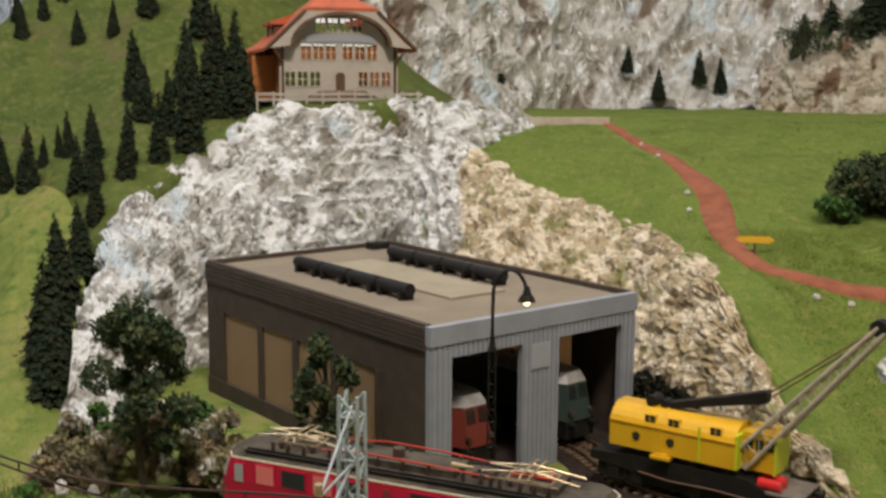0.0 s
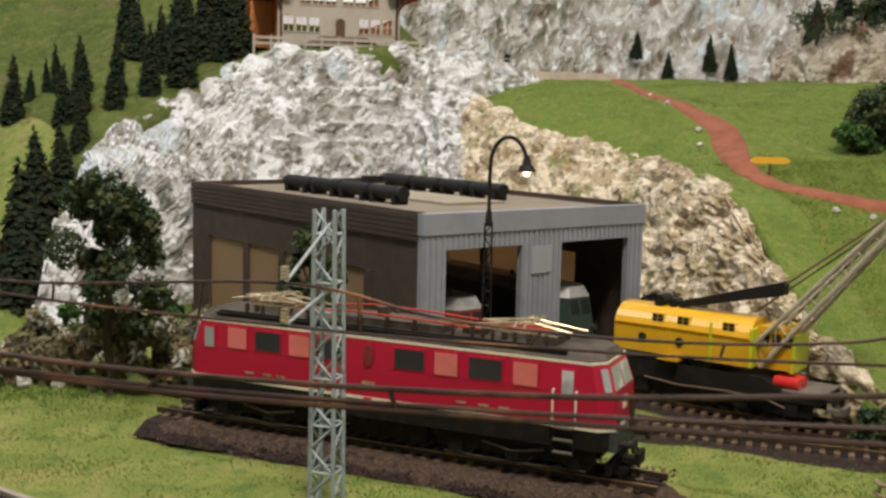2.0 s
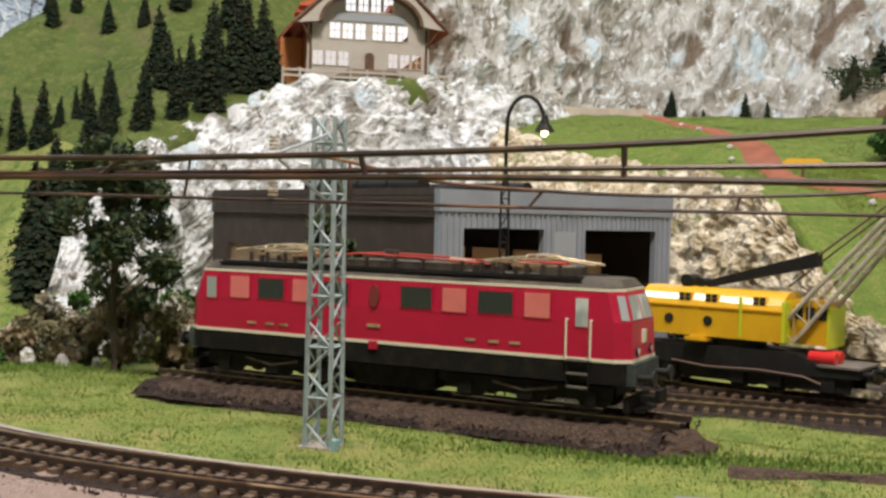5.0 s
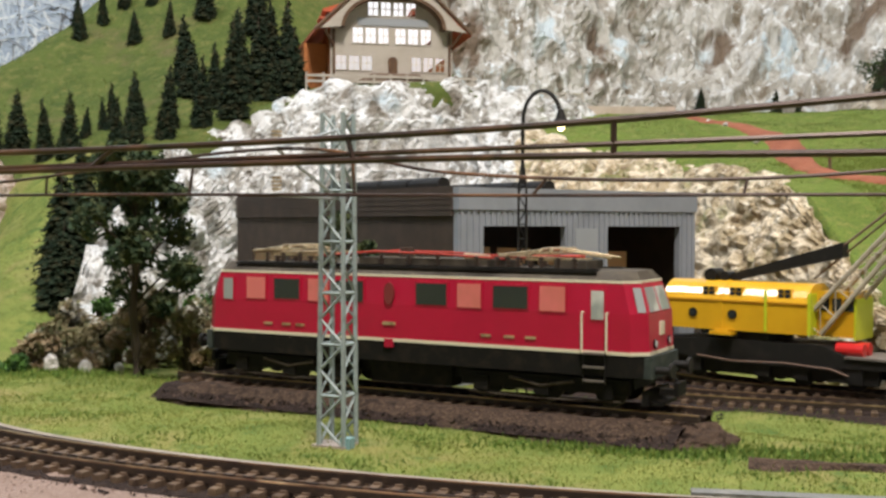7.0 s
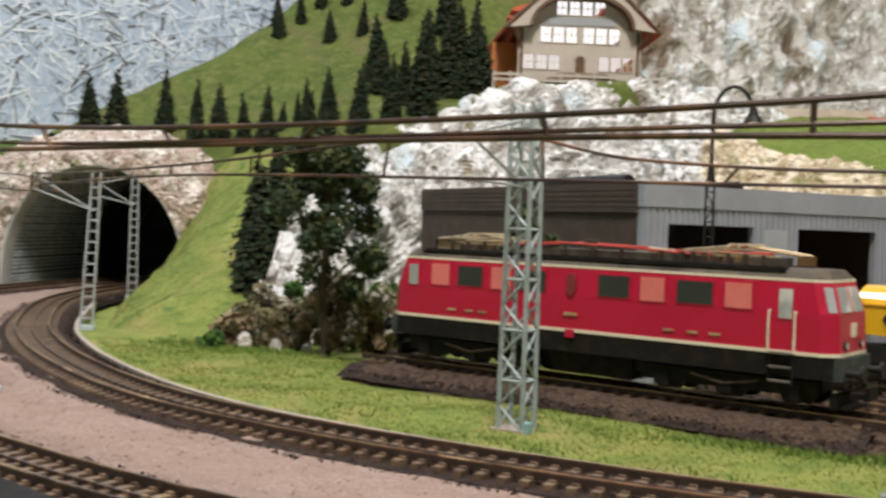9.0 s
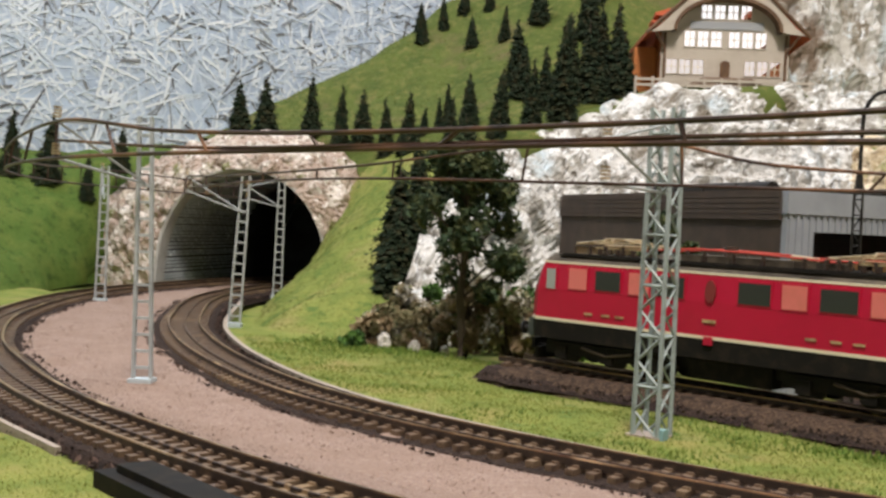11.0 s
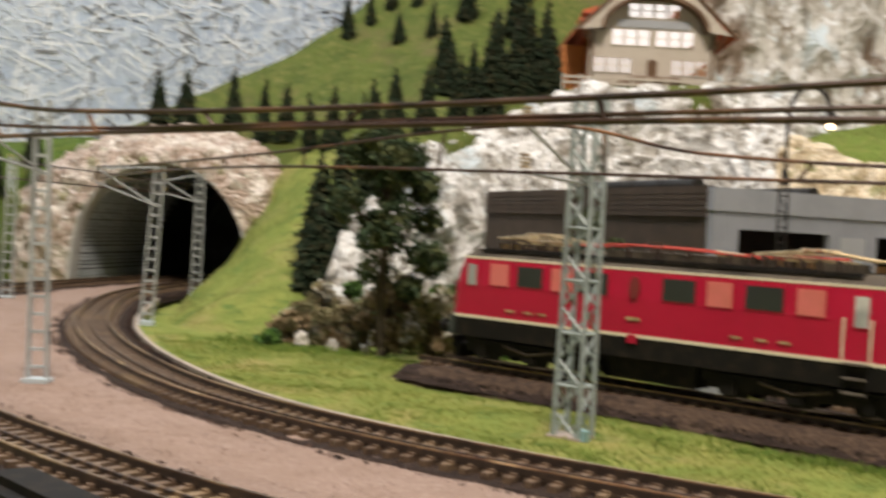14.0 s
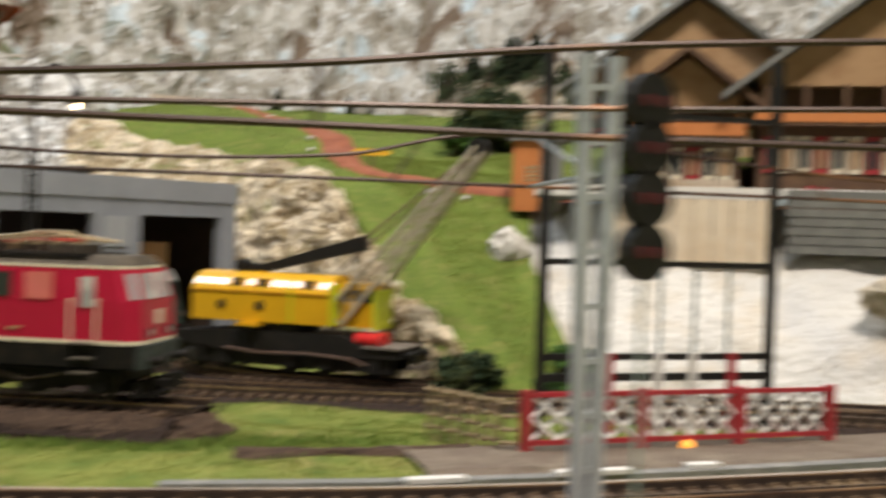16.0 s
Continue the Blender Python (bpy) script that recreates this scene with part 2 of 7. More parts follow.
BALLAST_STONE = island_mix(material("ballast_stone", (0.05, 0.04, 0.03), 0.95, spec=0.15), [(0.015, 0.011, 0.01), (0.04, 0.028, 0.024), (0.13, 0.085, 0.07)], [0.0, 0.6, 1.0])
GRASS_BLADE = island_mix(material("grass_fibre", (0.15, 0.25, 0.03), 0.9, spec=0.1), [(0.15, 0.19, 0.045), (0.23, 0.27, 0.065), (0.33, 0.33, 0.1)], [0.0, 0.5, 1.0])
MOSS_BLADE = island_mix(material("moss_fibre", (0.06, 0.14, 0.03), 0.9, spec=0.1), [(0.09, 0.16, 0.035), (0.16, 0.24, 0.05), (0.24, 0.29, 0.07)], [0.0, 0.5, 1.0])
MEADOW_BLADE = island_mix(material("meadow_fibre", (0.1, 0.17, 0.03), 0.9, spec=0.1), [(0.12, 0.17, 0.03), (0.19, 0.25, 0.05), (0.27, 0.29, 0.075)], [0.0, 0.5, 1.0])
HILL_BLADE = island_mix(material("hill_fibre", (0.1, 0.13, 0.03), 0.9, spec=0.1), [(0.08, 0.11, 0.026), (0.12, 0.15, 0.038), (0.17, 0.175, 0.052)], [0.0, 0.5, 1.0])
BRUSH = material("dry_brush", (0.3, 0.22, 0.13), 0.95, spots=[(150, (0.15, 0.14, 0.065), 0.47, 0.65, 3)])
# near-black for clumps that stand in for the shaded hollow
HOLLOW_SHADE = material("hollow_shade", (0.014, 0.015, 0.01), 0.95, spots=[(200, (0.035, 0.03, 0.02), 0.45, 0.7, 3)], spec=0.1)
SCRUB = material("mixed_scrub", (0.22, 0.2, 0.11), 0.95, spots=[(120, (0.32, 0.25, 0.15), 0.47, 0.62, 3), (260, (0.09, 0.13, 0.06), 0.54, 0.66, 3), (90, (0.6, 0.58, 0.52), 0.55, 0.63, 3)], spec=0.1)
MOSS = material("moss_green", (0.06, 0.115, 0.04), 0.95, spots=[(150, (0.1, 0.2, 0.04), 0.45, 0.65, 3)], spec=0.1)
BOULDER = material("white_boulder", (0.6, 0.57, 0.52), 0.8, spots=[(90, (0.35, 0.33, 0.3), 0.5, 0.7, 6)], bump=0.8, bump_scale=300)
GREY_LIGHT = material("pale_grey_panel", (0.34, 0.36, 0.39), 0.7, spots=[(60, (0.36, 0.38, 0.4), 0.45, 0.7, 3)])
PANE_TAN = material("frosted_tan", (0.5, 0.36, 0.22), 0.6, spots=[(40, (0.42, 0.29, 0.17), 0.45, 0.7, 3)])
def translucent(m, share):
    """Let a thin sheet pass part of its light as frosted glass does."""
    n, l = m.node_tree.nodes, m.node_tree.links
    t, mix = n.new("ShaderNodeBsdfTranslucent"), n.new("ShaderNodeMixShader")
    t.inputs["Color"].default_value = (0.85, 0.68, 0.48, 1)
    mix.inputs[0].default_value = share
    l.new(n["Principled BSDF"].outputs[0], mix.inputs[1])
    l.new(t.outputs[0], mix.inputs[2])
    l.new(mix.outputs[0], n["Material Output"].inputs["Surface"])


translucent(PANE_TAN, 0.55)
ROOF_PALE = material("pale_roof_strip", (0.34, 0.29, 0.21), 0.85, spots=[(40, (0.28, 0.24, 0.17), 0.45, 0.7, 4)])
BRASS = material("brass_parts", (0.78, 0.62, 0.4), 0.28, 0.8, spots=[(200, (0.25, 0.16, 0.08), 0.5, 0.7, 4)])
INSULATOR = material("insulator_brown", (0.07, 0.045, 0.035), 0.35)
RED_CABLE = material("red_conductor", (0.45, 0.05, 0.03), 0.4)
PINK = material("salmon_panel", (0.72, 0.19, 0.17), 0.4, spots=[(60, (0.55, 0.16, 0.11), 0.45, 0.7, 3)])
# pale tone and whitish blotches paint reflections into the glass
GLASS_PALE = material("pale_reflection_glass", (0.34, 0.36, 0.36), 0.12, spots=[(70, (0.62, 0.62, 0.6), 0.45, 0.6, 2)], coat=0.5)
CREST = material("dark_crest", (0.2, 0.03, 0.03), 0.4)
WHEEL_STEEL = material("worn_steel", (0.16, 0.13, 0.1), 0.4, 0.7, spots=[(150, (0.07, 0.05, 0.04), 0.45, 0.7, 4)])
DARK_RED = material("dark_red_paint", (0.16, 0.03, 0.02), 0.4)
GREEN_PAINT = material("dark_green_paint", (0.03, 0.05, 0.04), 0.4)
SILVER = material("silver_roof", (0.5, 0.49, 0.47), 0.3, 0.5, spots=[(90, (0.3, 0.29, 0.27), 0.45, 0.65, 4)])
YELLOW_DARK = material("crane_yellow_shadow_line", (0.55, 0.25, 0.01), 0.4)
LIME = material("lime_yellow", (0.55, 0.6, 0.02), 0.4)
DECK = material("worn_deck_grey", (0.13, 0.11, 0.09), 0.7, spots=[(120, (0.22, 0.19, 0.16), 0.45, 0.7, 4)])
PIPE = material("pipe_brown", (0.14, 0.08, 0.05), 0.5)
RED_DRUM = material("bright_red_drum", (0.6, 0.02, 0.02), 0.3, coat=0.3)
JIB = material("jib_grey_tan", (0.42, 0.36, 0.27), 0.55, spots=[(100, (0.28, 0.24, 0.18), 0.45, 0.7, 4)])
FOOT = material("foot_plate_pale", (0.45, 0.38, 0.33), 0.8)
FOOT_BLUE = material("foot_blue_green", (0.25, 0.42, 0.45), 0.6)
FOOT_PALE = material("foot_pale_blue", (0.5, 0.58, 0.62), 0.6)
STEEL_PALE = material("mast_pale_grey", (0.42, 0.45, 0.46), 0.5, spots=[(200, (0.3, 0.32, 0.33), 0.45, 0.7, 3)])
WOOD_DARK = material("dark_stained_wood", (0.11, 0.06, 0.035), 0.8, spots=[(100, (0.17, 0.1, 0.05), 0.45, 0.7, 4)])
PORCH = material("porch_brown", (0.26, 0.19, 0.15), 0.85, spots=[(100, (0.2, 0.14, 0.11), 0.45, 0.7, 4)])
SIGN_YELLOW = material("sign_yellow", (0.85, 0.48, 0.03), 0.5)
FENCE_RED = material("fence_red", (0.42, 0.03, 0.04), 0.5, spots=[(100, (0.3, 0.03, 0.03), 0.45, 0.7, 4)])
LATH = material("white_lath", (0.72, 0.7, 0.66), 0.6)
DIRT = material("bare_earth", (0.17, 0.13, 0.1), 0.95, spots=[(60, (0.24, 0.2, 0.15), 0.45, 0.7, 5), (600, (0.1, 0.08, 0.06), 0.52, 0.7, 2)], bump=0.8)
BOARD = material("pale_board", (0.76, 0.64, 0.49), 0.7, spots=[(30, (0.64, 0.49, 0.33), 0.45, 0.7, 5)])
SLATE = material("grey_slate", (0.15, 0.15, 0.14), 0.75, spots=[(80, (0.22, 0.22, 0.2), 0.45, 0.7, 5)])
LENS = material("dark_lens", (0.1, 0.02, 0.02), 0.1)
BULB = glowing("bulb_warm", (1.0, 0.72, 0.4), 9)
BULB_YELLOW = glowing("bulb_yellow", (1.0, 0.72, 0.25), 2.5)
BULB_ORANGE = glowing("bulb_orange", (1.0, 0.4, 0.05), 1.3, (0.8, 0.3, 0.05))
WINDOW_WHITE = glowing("storey_lamp", (1.0, 0.97, 0.95), 1.1)
WINDOW_DIM = glowing("dim_storey_lamp", (1.0, 0.9, 0.88), 0.75)
# rusty brown; the lighter red-brown patches also paint in highlights
WIRE = material("catenary_rust_glint", (0.06, 0.033, 0.024), 0.42, 0.3, spots=[(14, (0.3, 0.14, 0.06), 0.52, 0.66, 3), (60, (0.03, 0.018, 0.014), 0.55, 0.65, 3)])
GLASS_DARK = material("dark_window", (0.03, 0.035, 0.035), 0.15)


# ---- building helpers (all lengths in centimetres) ----
def part(name, bm, mat, parent=None, label="", smooth=False, bevel=0.0):
    if bevel:
        sharp = [e for e in bm.edges if len(e.link_faces) == 2 and e.calc_face_angle(0) > 0.6]
        bmesh.ops.bevel(bm, geom=sharp, offset=bevel, segments=1, affect="EDGES", profile=0.5)
    bm.transform(Matrix.Scale(CM, 4))
    bmesh.ops.recalc_face_normals(bm, faces=bm.faces)
    me = bpy.data.meshes.new(name)
    bm.to_mesh(me)
    bm.free()
    mats = mat if isinstance(mat, (list, tuple)) else [mat]
    for one in mats:
        me.materials.append(one)
    if smooth:
        for p in me.polygons:
            p.use_smooth = True
    ob = new(name, me)
    if parent is not None:
        ob.parent = parent
    return tagged(ob, label)


def thing(name, x, y, z, turn, label, category, group="", kind=""):
    ob = new(name)
    ob.empty_display_size = 0.01
    ob.matrix_world = pose(x * CM, y * CM, z * CM, 0, 0, turn)
    return tagged(ob, label, category, group, kind)


def box(bm, x0, x1, y0, y1, z0, z1):
    v = [bm.verts.new(p) for p in ((x0, y0, z0), (x1, y0, z0), (x1, y1, z0), (x0, y1, z0), (x0, y0, z1), (x1, y0, z1), (x1, y1, z1), (x0, y1, z1))]
    for f in ((3, 2, 1, 0), (4, 5, 6, 7), (0, 1, 5, 4), (1, 2, 6, 5), (2, 3, 7, 6), (3, 0, 4, 7)):
        bm.faces.new([v[i] for i in f])
    return bm


def boxed(*sizes):
    bm = bmesh.new()
    for s in sizes:
        box(bm, *s)
    return bm


def extrude(outline, axis, a, b, bm=None):
    """A closed outline (pairs) swept along an axis from a to b."""
    bm = bm or bmesh.new()
    put = {"x": lambda p, t: (t, p[0], p[1]), "y": lambda p, t: (p[0], t, p[1]), "z": lambda p, t: (p[0], p[1], t)}[axis]
    lo = [bm.verts.new(put(p, a)) for p in outline]
    hi = [bm.verts.new(put(p, b)) for p in outline]
    n = len(outline)
    bm.faces.new(lo[::-1])
    bm.faces.new(hi)
    for i in range(n):
        bm.faces.new((lo[i], lo[(i + 1) % n], hi[(i + 1) % n], hi[i]))
    return bm


def rod(bm, a, b, r, sides=6, r2=None):
    a, b = Vector(a), Vector(b)
    way = b - a
    m = Matrix.Translation((a + b) / 2) @ way.to_track_quat("Z", "Y").to_matrix().to_4x4()
    bmesh.ops.create_cone(bm, cap_ends=True, segments=sides, radius1=r, radius2=r if r2 is None else r2, depth=way.length, matrix=m)
    return bm


def rods(r, *pairs, sides=6):
    bm = bmesh.new()
    for a, b in pairs:
        rod(bm, a, b, r, sides)
    return bm


def tube(points, r, sides=6, bm=None):
    bm = bm or bmesh.new()
    pts = [Vector(p) for p in points]
    rings = []
    for i, p in enumerate(pts):
        way = (pts[min(i + 1, len(pts) - 1)] - pts[max(i - 1, 0)]).normalized()
        side = way.cross(Vector((0, 0, 1)))
        side = side.normalized() if side.length > 0.01 else Vector((1, 0, 0))
        up = side.cross(way)
        rings.append([bm.verts.new(p + r * (math.cos(a) * side + math.sin(a) * up)) for a in [2 * math.pi * k / sides for k in range(sides)]])
    for p, q in zip(rings, rings[1:]):
        for k in range(sides):
            bm.faces.new((p[k], p[(k + 1) % sides], q[(k + 1) % sides], q[k]))
    bm.faces.new(rings[0][::-1])
    bm.faces.new(rings[-1])
    return bm


def spline(points, steps):
    """Catmull-Rom through points, steps pieces a stretch."""
    p = [Vector(q) for q in points]
    p = [2 * p[0] - p[1], *p, 2 * p[-1] - p[-2]]
    out = []
    for i in range(1, len(p) - 2):
        for k in range(steps):
            t = k / steps
            a, b, c, d = p[i - 1:i + 3]
            out.append(0.5 * (2 * b + (c - a) * t + (2 * a - 5 * b + 4 * c - d) * t * t + (3 * b - a - 3 * c + d) * t ** 3))
    return out + [p[-2]]


def loft(rows, across, along, bump=None, bm=None):
    """A sheet through rows of points; across: steps between points, along: steps between rows. bump(p) gives a shift along the normal."""
    bm = bm or bmesh.new()
    lines = [spline(r, across) for r in rows]
    columns = [spline(c, along) if len(c) > 2 else [c[0].lerp(c[1], k / along) for k in range(along + 1)] for c in zip(*lines)]
    grid = [[bm.verts.new(p) for p in c] for c in columns]
    for a, b in zip(grid, grid[1:]):
        for i in range(len(a) - 1):
            bm.faces.new((a[i], b[i], b[i + 1], a[i + 1]))
    if bump:
        bm.normal_update()
        for v in bm.verts:
            n = v.normal if v.normal.z >= 0 else -v.normal
            v.co += n * bump(v.co)
    return bm


def rugged(size, height, seed=0.0):
    """Broken rock: plates of uneven tilt with cracks between them, over larger crags."""
    def bump(p):
        q = Vector((p.x / size + seed, p.y / size, p.z / size * 0.8))
        q = q + noise.noise_vector(q * 0.7) * 0.55
        near, at = noise.voronoi(q * 1.3)
        plate = min(1.0, (near[1] - near[0]) * 1.8)
        tilt = (q * 1.3 - at[0]).dot(noise.noise_vector(at[0] * 3.7))
        crag = noise.ridged_multi_fractal(q * 0.6, 0.9, 2.1, 4, 1.0, 2.0)
        fine, _ = noise.voronoi(q * 3.3)
        return height * (0.32 * crag - 0.4 + 0.38 * plate + 0.75 * tilt + 0.22 * min(1.0, (fine[1] - fine[0]) * 1.6))
    return bump


def smooth(t):
    t = min(1.0, max(0.0, t))
    return t * t * (3 - 2 * t)


ROCK_BUMP = rugged(3.4, 1.7)


def folded(p):
    """Rugged rock with curved strata bent over a low centre."""
    r = math.hypot(p.x + 12.0, (p.z - 8.0) * 1.15) + 1.3 * noise.noise(Vector((p.x, p.y, p.z)) / 5.0)
    share = smooth((r - 2.5) / 2.0) * smooth((13.0 - r) / 4.0) * smooth((p.z - 6.0) / 3.0)
    step = (r * 0.62) % 1.0
    return ROCK_BUMP(p) * (1 - 0.35 * share) + share * (0.75 * step * step - 0.25)


def grassy(size, height):
    return lambda p: height * noise.fractal(Vector((p.x, p.y, p.z)) / size, 1.0, 2.0, 4)


def cliffy(p):
    q = Vector((p.x / 8 + 11, p.y / 8, p.z / 15))
    warp = noise.noise_vector(q * 0.5) * 0.8
    crag = noise.ridged_multi_fractal(q + warp, 0.95, 2.1, 6, 1.0, 2.0)
    return 4.6 * (crag * 0.42 - 0.45) + 1.2 * noise.noise(Vector((p.x, p.y, p.z * 0.6)) / 2.3)

# ---- the layout: ground, tracks, hills ----
TRACK_A = [(-46, 104, 0.5), (-48.6, 88, 0.5), (-48.2, 76, 0.5), (-43.6, 61.4, 0.5), (-34.7, 47.2, 0.5), (-27.9, 39.0, 0.5), (-21.1, 32.7, 0.5), (-15.1, 28.4, 0.5), (-9.0, 25.6, 0.5), (-2.0, 23.6, 0.5), (6.0, 22.3, 0.5), (15, 21.9, 0.5), (26, 22.8, 0.5), (40, 25, 0.5)]
TRACK_B = [(-51, 104, 0.5), (-54, 88, 0.5), (-54.6, 74, 0.5), (-50.5, 56.0, 0.5), (-42.5, 41.5, 0.5), (-34.2, 31.9, 0.5), (-26.7, 25.9, 0.5), (-20.3, 21.8, 0.5), (-14, 18.8, 0.5), (-7.0, 16.2, 0.5), (2, 14.2, 0.5), (14, 13.0, 0.5), (30, 13, 0.5)]
LOCO_TURN = -20.0
TRACK_LOCO = [(-11.7, 40.64, 0.9), (-5, 38.2, 0.9), (2, 35.66, 0.9), (9.1, 33.07, 0.9)]
TRACK_CRANE = [(-1.5, 66.7, -0.2), (2.8, 62.0, -0.2), (7.2, 57.2, -0.2), (9.0, 53.3, -0.2), (10.9, 50.4, -0.2), (14.7, 48.0, -0.2), (22, 44.5, -0.2), (31, 40.5, -0.2), (48, 35, -0.2)]
TRACK_SHED = [(-7.5, 61.3, -0.2), (-3, 56.4, -0.2), (1.24, 51.76, -0.2), (4.6, 48.2, -0.2), (8.6, 45.6, -0.2), (13, 44.2, -0.2), (20, 42.4, -0.2), (29, 39.0, -0.2), (46, 32.8, -0.2)]


def ground_z(x, y):
    behind = (x + 9.65) * 0.342 + (y - 39.9) * 0.94
    z = -0.6 * smooth((behind - 2.0) / 3.0)
    z += 0.12 * noise.fractal(Vector((x, y, 0)) / 5.0, 1.0, 2.0, 3)
    # low ridge of flock along the mast
    z += 0.15 * math.exp(-((x + 3) ** 2 / 60 + (y - 33) ** 2 / 14))
    if y < 12:
        z -= 0.3 * smooth((12 - y) / 6)
    return z


def even(points, step):
    """The spline through points, resampled at an even step."""
    line = spline(points, 24)
    out, left = [line[0]], step
    for a, b in zip(line, line[1:]):
        d = (b - a).length
        while d >= left:
            a = a.lerp(b, left / d)
            out.append(a)
            d, left = (b - a).length, step
        left -= d
    return out


def strip(points, lo, hi, z0, z1, bm=None):
    """A band beside a line from lo to hi across it, z0 to z1 above it."""
    bm = bm or bmesh.new()
    rings = []
    for i, p in enumerate(points):
        way = points[min(i + 1, len(points) - 1)] - points[max(i - 1, 0)]
        side = Vector((-way.y, way.x, 0)).normalized()
        rings.append([bm.verts.new(p + side * a + Vector((0, 0, z))) for a, z in ((lo, z0), (hi, z0), (hi, z1), (lo, z1))])
    for a, b in zip(rings, rings[1:]):
        for k in range(4):
            bm.faces.new((a[k], a[(k + 1) % 4], b[(k + 1) % 4], b[k]))
    bm.faces.new(rings[0])
    bm.faces.new(rings[-1][::-1])
    return bm


def bed(points, half, z0, z1, flat):
    bm = bmesh.new()
    rings = []
    for i, p in enumerate(points):
        way = points[min(i + 1, len(points) - 1)] - points[max(i - 1, 0)]
        side = Vector((-way.y, way.x, 0)).normalized()
        row = []
        for a, z in ((-half, z0), (-flat, z1), (-flat * 0.4, z1), (flat * 0.4, z1), (flat, z1), (half, z0)):
            q = p + side * a
            row.append(bm.verts.new(q + side * 0.3 * noise.noise(q * 0.8) * (abs(a) == half) + Vector((0, 0, z + 0.05 * noise.noise(q * 2.5)))))
        rings.append(row)
    for a, b in zip(rings, rings[1:]):
        for k in range(len(a) - 1):
            bm.faces.new((a[k], a[k + 1], b[k + 1], b[k]))
    return bm


def scatter(name, spots, shape, mat, label, category, parent=None):
    """Many small pieces in one mesh: spots are (place, size), shape gives corner offsets and faces."""
    verts, faces = [], []
    for p, size in spots:
        corners, sides = shape(size)
        base = len(verts)
        verts += [((p[0] + c[0]) * CM, (p[1] + c[1]) * CM, (p[2] + c[2]) * CM) for c in corners]
        faces += [tuple(base + i for i in s) for s in sides]
    me = bpy.data.meshes.new(name)
    me.from_pydata(verts, [], faces)
    me.materials.append(mat)
    ob = new(name, me)
    if parent is not None:
        ob.parent = parent
    return tagged(ob, label, category, kind="stuff")


def pebble(size):
    c = [(random.uniform(-1, 1) * size, random.uniform(-1, 1) * size, random.uniform(-0.3, 0.4) * size) for _ in range(3)]
    return [*c, (0, 0, random.uniform(0.6, 1.2) * size)], [(0, 1, 3), (1, 2, 3), (2, 0, 3)]


def blade(size):
    a = random.uniform(0, 6.3)
    w, h, lean = size * 0.3, size * random.uniform(0.6, 1.2), size * random.uniform(-0.7, 0.7)
    return [(math.cos(a) * w, math.sin(a) * w, -0.02), (-math.cos(a) * w, -math.sin(a) * w, -0.02), (lean * math.sin(a), lean * math.cos(a), h)], [(0, 1, 2)]


bm = bmesh.new()
xs = [-128 + 4 * i for i in range(18)] + [-56 + 0.9 * i for i in range(96)] + [31 + 4 * i for i in range(15)]
ys = [-60 + 4 * i for i in range(17)] + [8 + 0.9 * i for i in range(72)] + [73.5 + 6 * i for i in range(12)]
grid = [[bm.verts.new((x, y, ground_z(x, y))) for y in ys] for x in xs]
for a, b in zip(grid, grid[1:]):
    for i in range(len(ys) - 1):
        bm.faces.new((a[i], b[i], b[i + 1], a[i + 1]))
tagged(part("ground", bm, GRASS, smooth=True), "layout ground covered with bright green grass flock", "ground", kind="structure")


def track(name, points, label, bedding=True, wide=2.5):
    t = thing(name, 0, 0, 0, 0, label, "railway track", "tracks of the layout")
    line = even(points, 0.35)
    if bedding:
        part("ballast_bed", bed(line[::2], wide, -0.75, -0.26, 1.65), BALLAST, t, "dark stone ballast")
    for side in (-0.83, 0.83):
        web = part("rail", strip(line, side - 0.06, side + 0.06, -0.11, 0.09), RAIL_SIDE, t, "dark brown rail")
        part("rail_head", strip(line, side - 0.05, side + 0.05, 0.09, 0.125), RAIL, web, "rail head with golden glints in its colour")
    part("centre_conductor", strip(line, -0.045, 0.045, -0.1, -0.02), RAIL_SIDE, t, "thin dark centre conductor")
    tie = boxed((-1.3, 1.3, -0.13, 0.13, -0.32, -0.1), (-1.0, -0.66, -0.1, 0.1, -0.1, -0.05), (0.66, 1.0, -0.1, 0.1, -0.1, -0.05), (-0.05, 0.05, -0.1, 0.1, -0.1, 0.0))
    first = part("sleeper", tie, SLEEPER, t)
    ties = even(points, 0.62)
    spots = []
    for i in range(1, len(ties) - 1):
        way = ties[i + 1] - ties[i - 1]
        spots.append(pose(ties[i].x * CM, ties[i].y * CM, ties[i].z * CM, 0, 0, math.degrees(math.atan2(way.y, way.x)) + 90))
    first.matrix_basis = spots[0]
    for m in spots[1:280]:
        ob = new("sleeper", first.data)
        ob.parent = t
        ob.matrix_basis = m
    return t


track("railway_track", TRACK_A, "curved inner track with brassy rails leading into the tunnel", wide=2.2)
track("railway_track", TRACK_B, "curved outer track with brassy rails leading into the tunnel", wide=2.1)
track("railway_track", TRACK_LOCO, "short dead-end track under the red locomotive")
track("railway_track", TRACK_CRANE, "shed track carrying the yellow crane wagon", wide=3.4)
track("railway_track", TRACK_SHED, "shed track curving to the nearer stall", wide=3.2)


def beside(points, lo, hi, count, size, lift, near=None):
    """Random places along a line between lo and hi across it."""
    line = even(points, 0.4)
    out = []
    for _ in range(count):
        i = random.randrange(1, len(line) - 1)
        way = (line[i + 1] - line[i - 1]).normalized()
        q = line[i] + Vector((-way.y, way.x, 0)) * random.uniform(lo, hi) + way * random.uniform(0, 0.4)
        if near and not near(q):
            continue
        out.append(((q.x, q.y, q.z + lift), size * random.uniform(0.6, 1.4)))
    return out


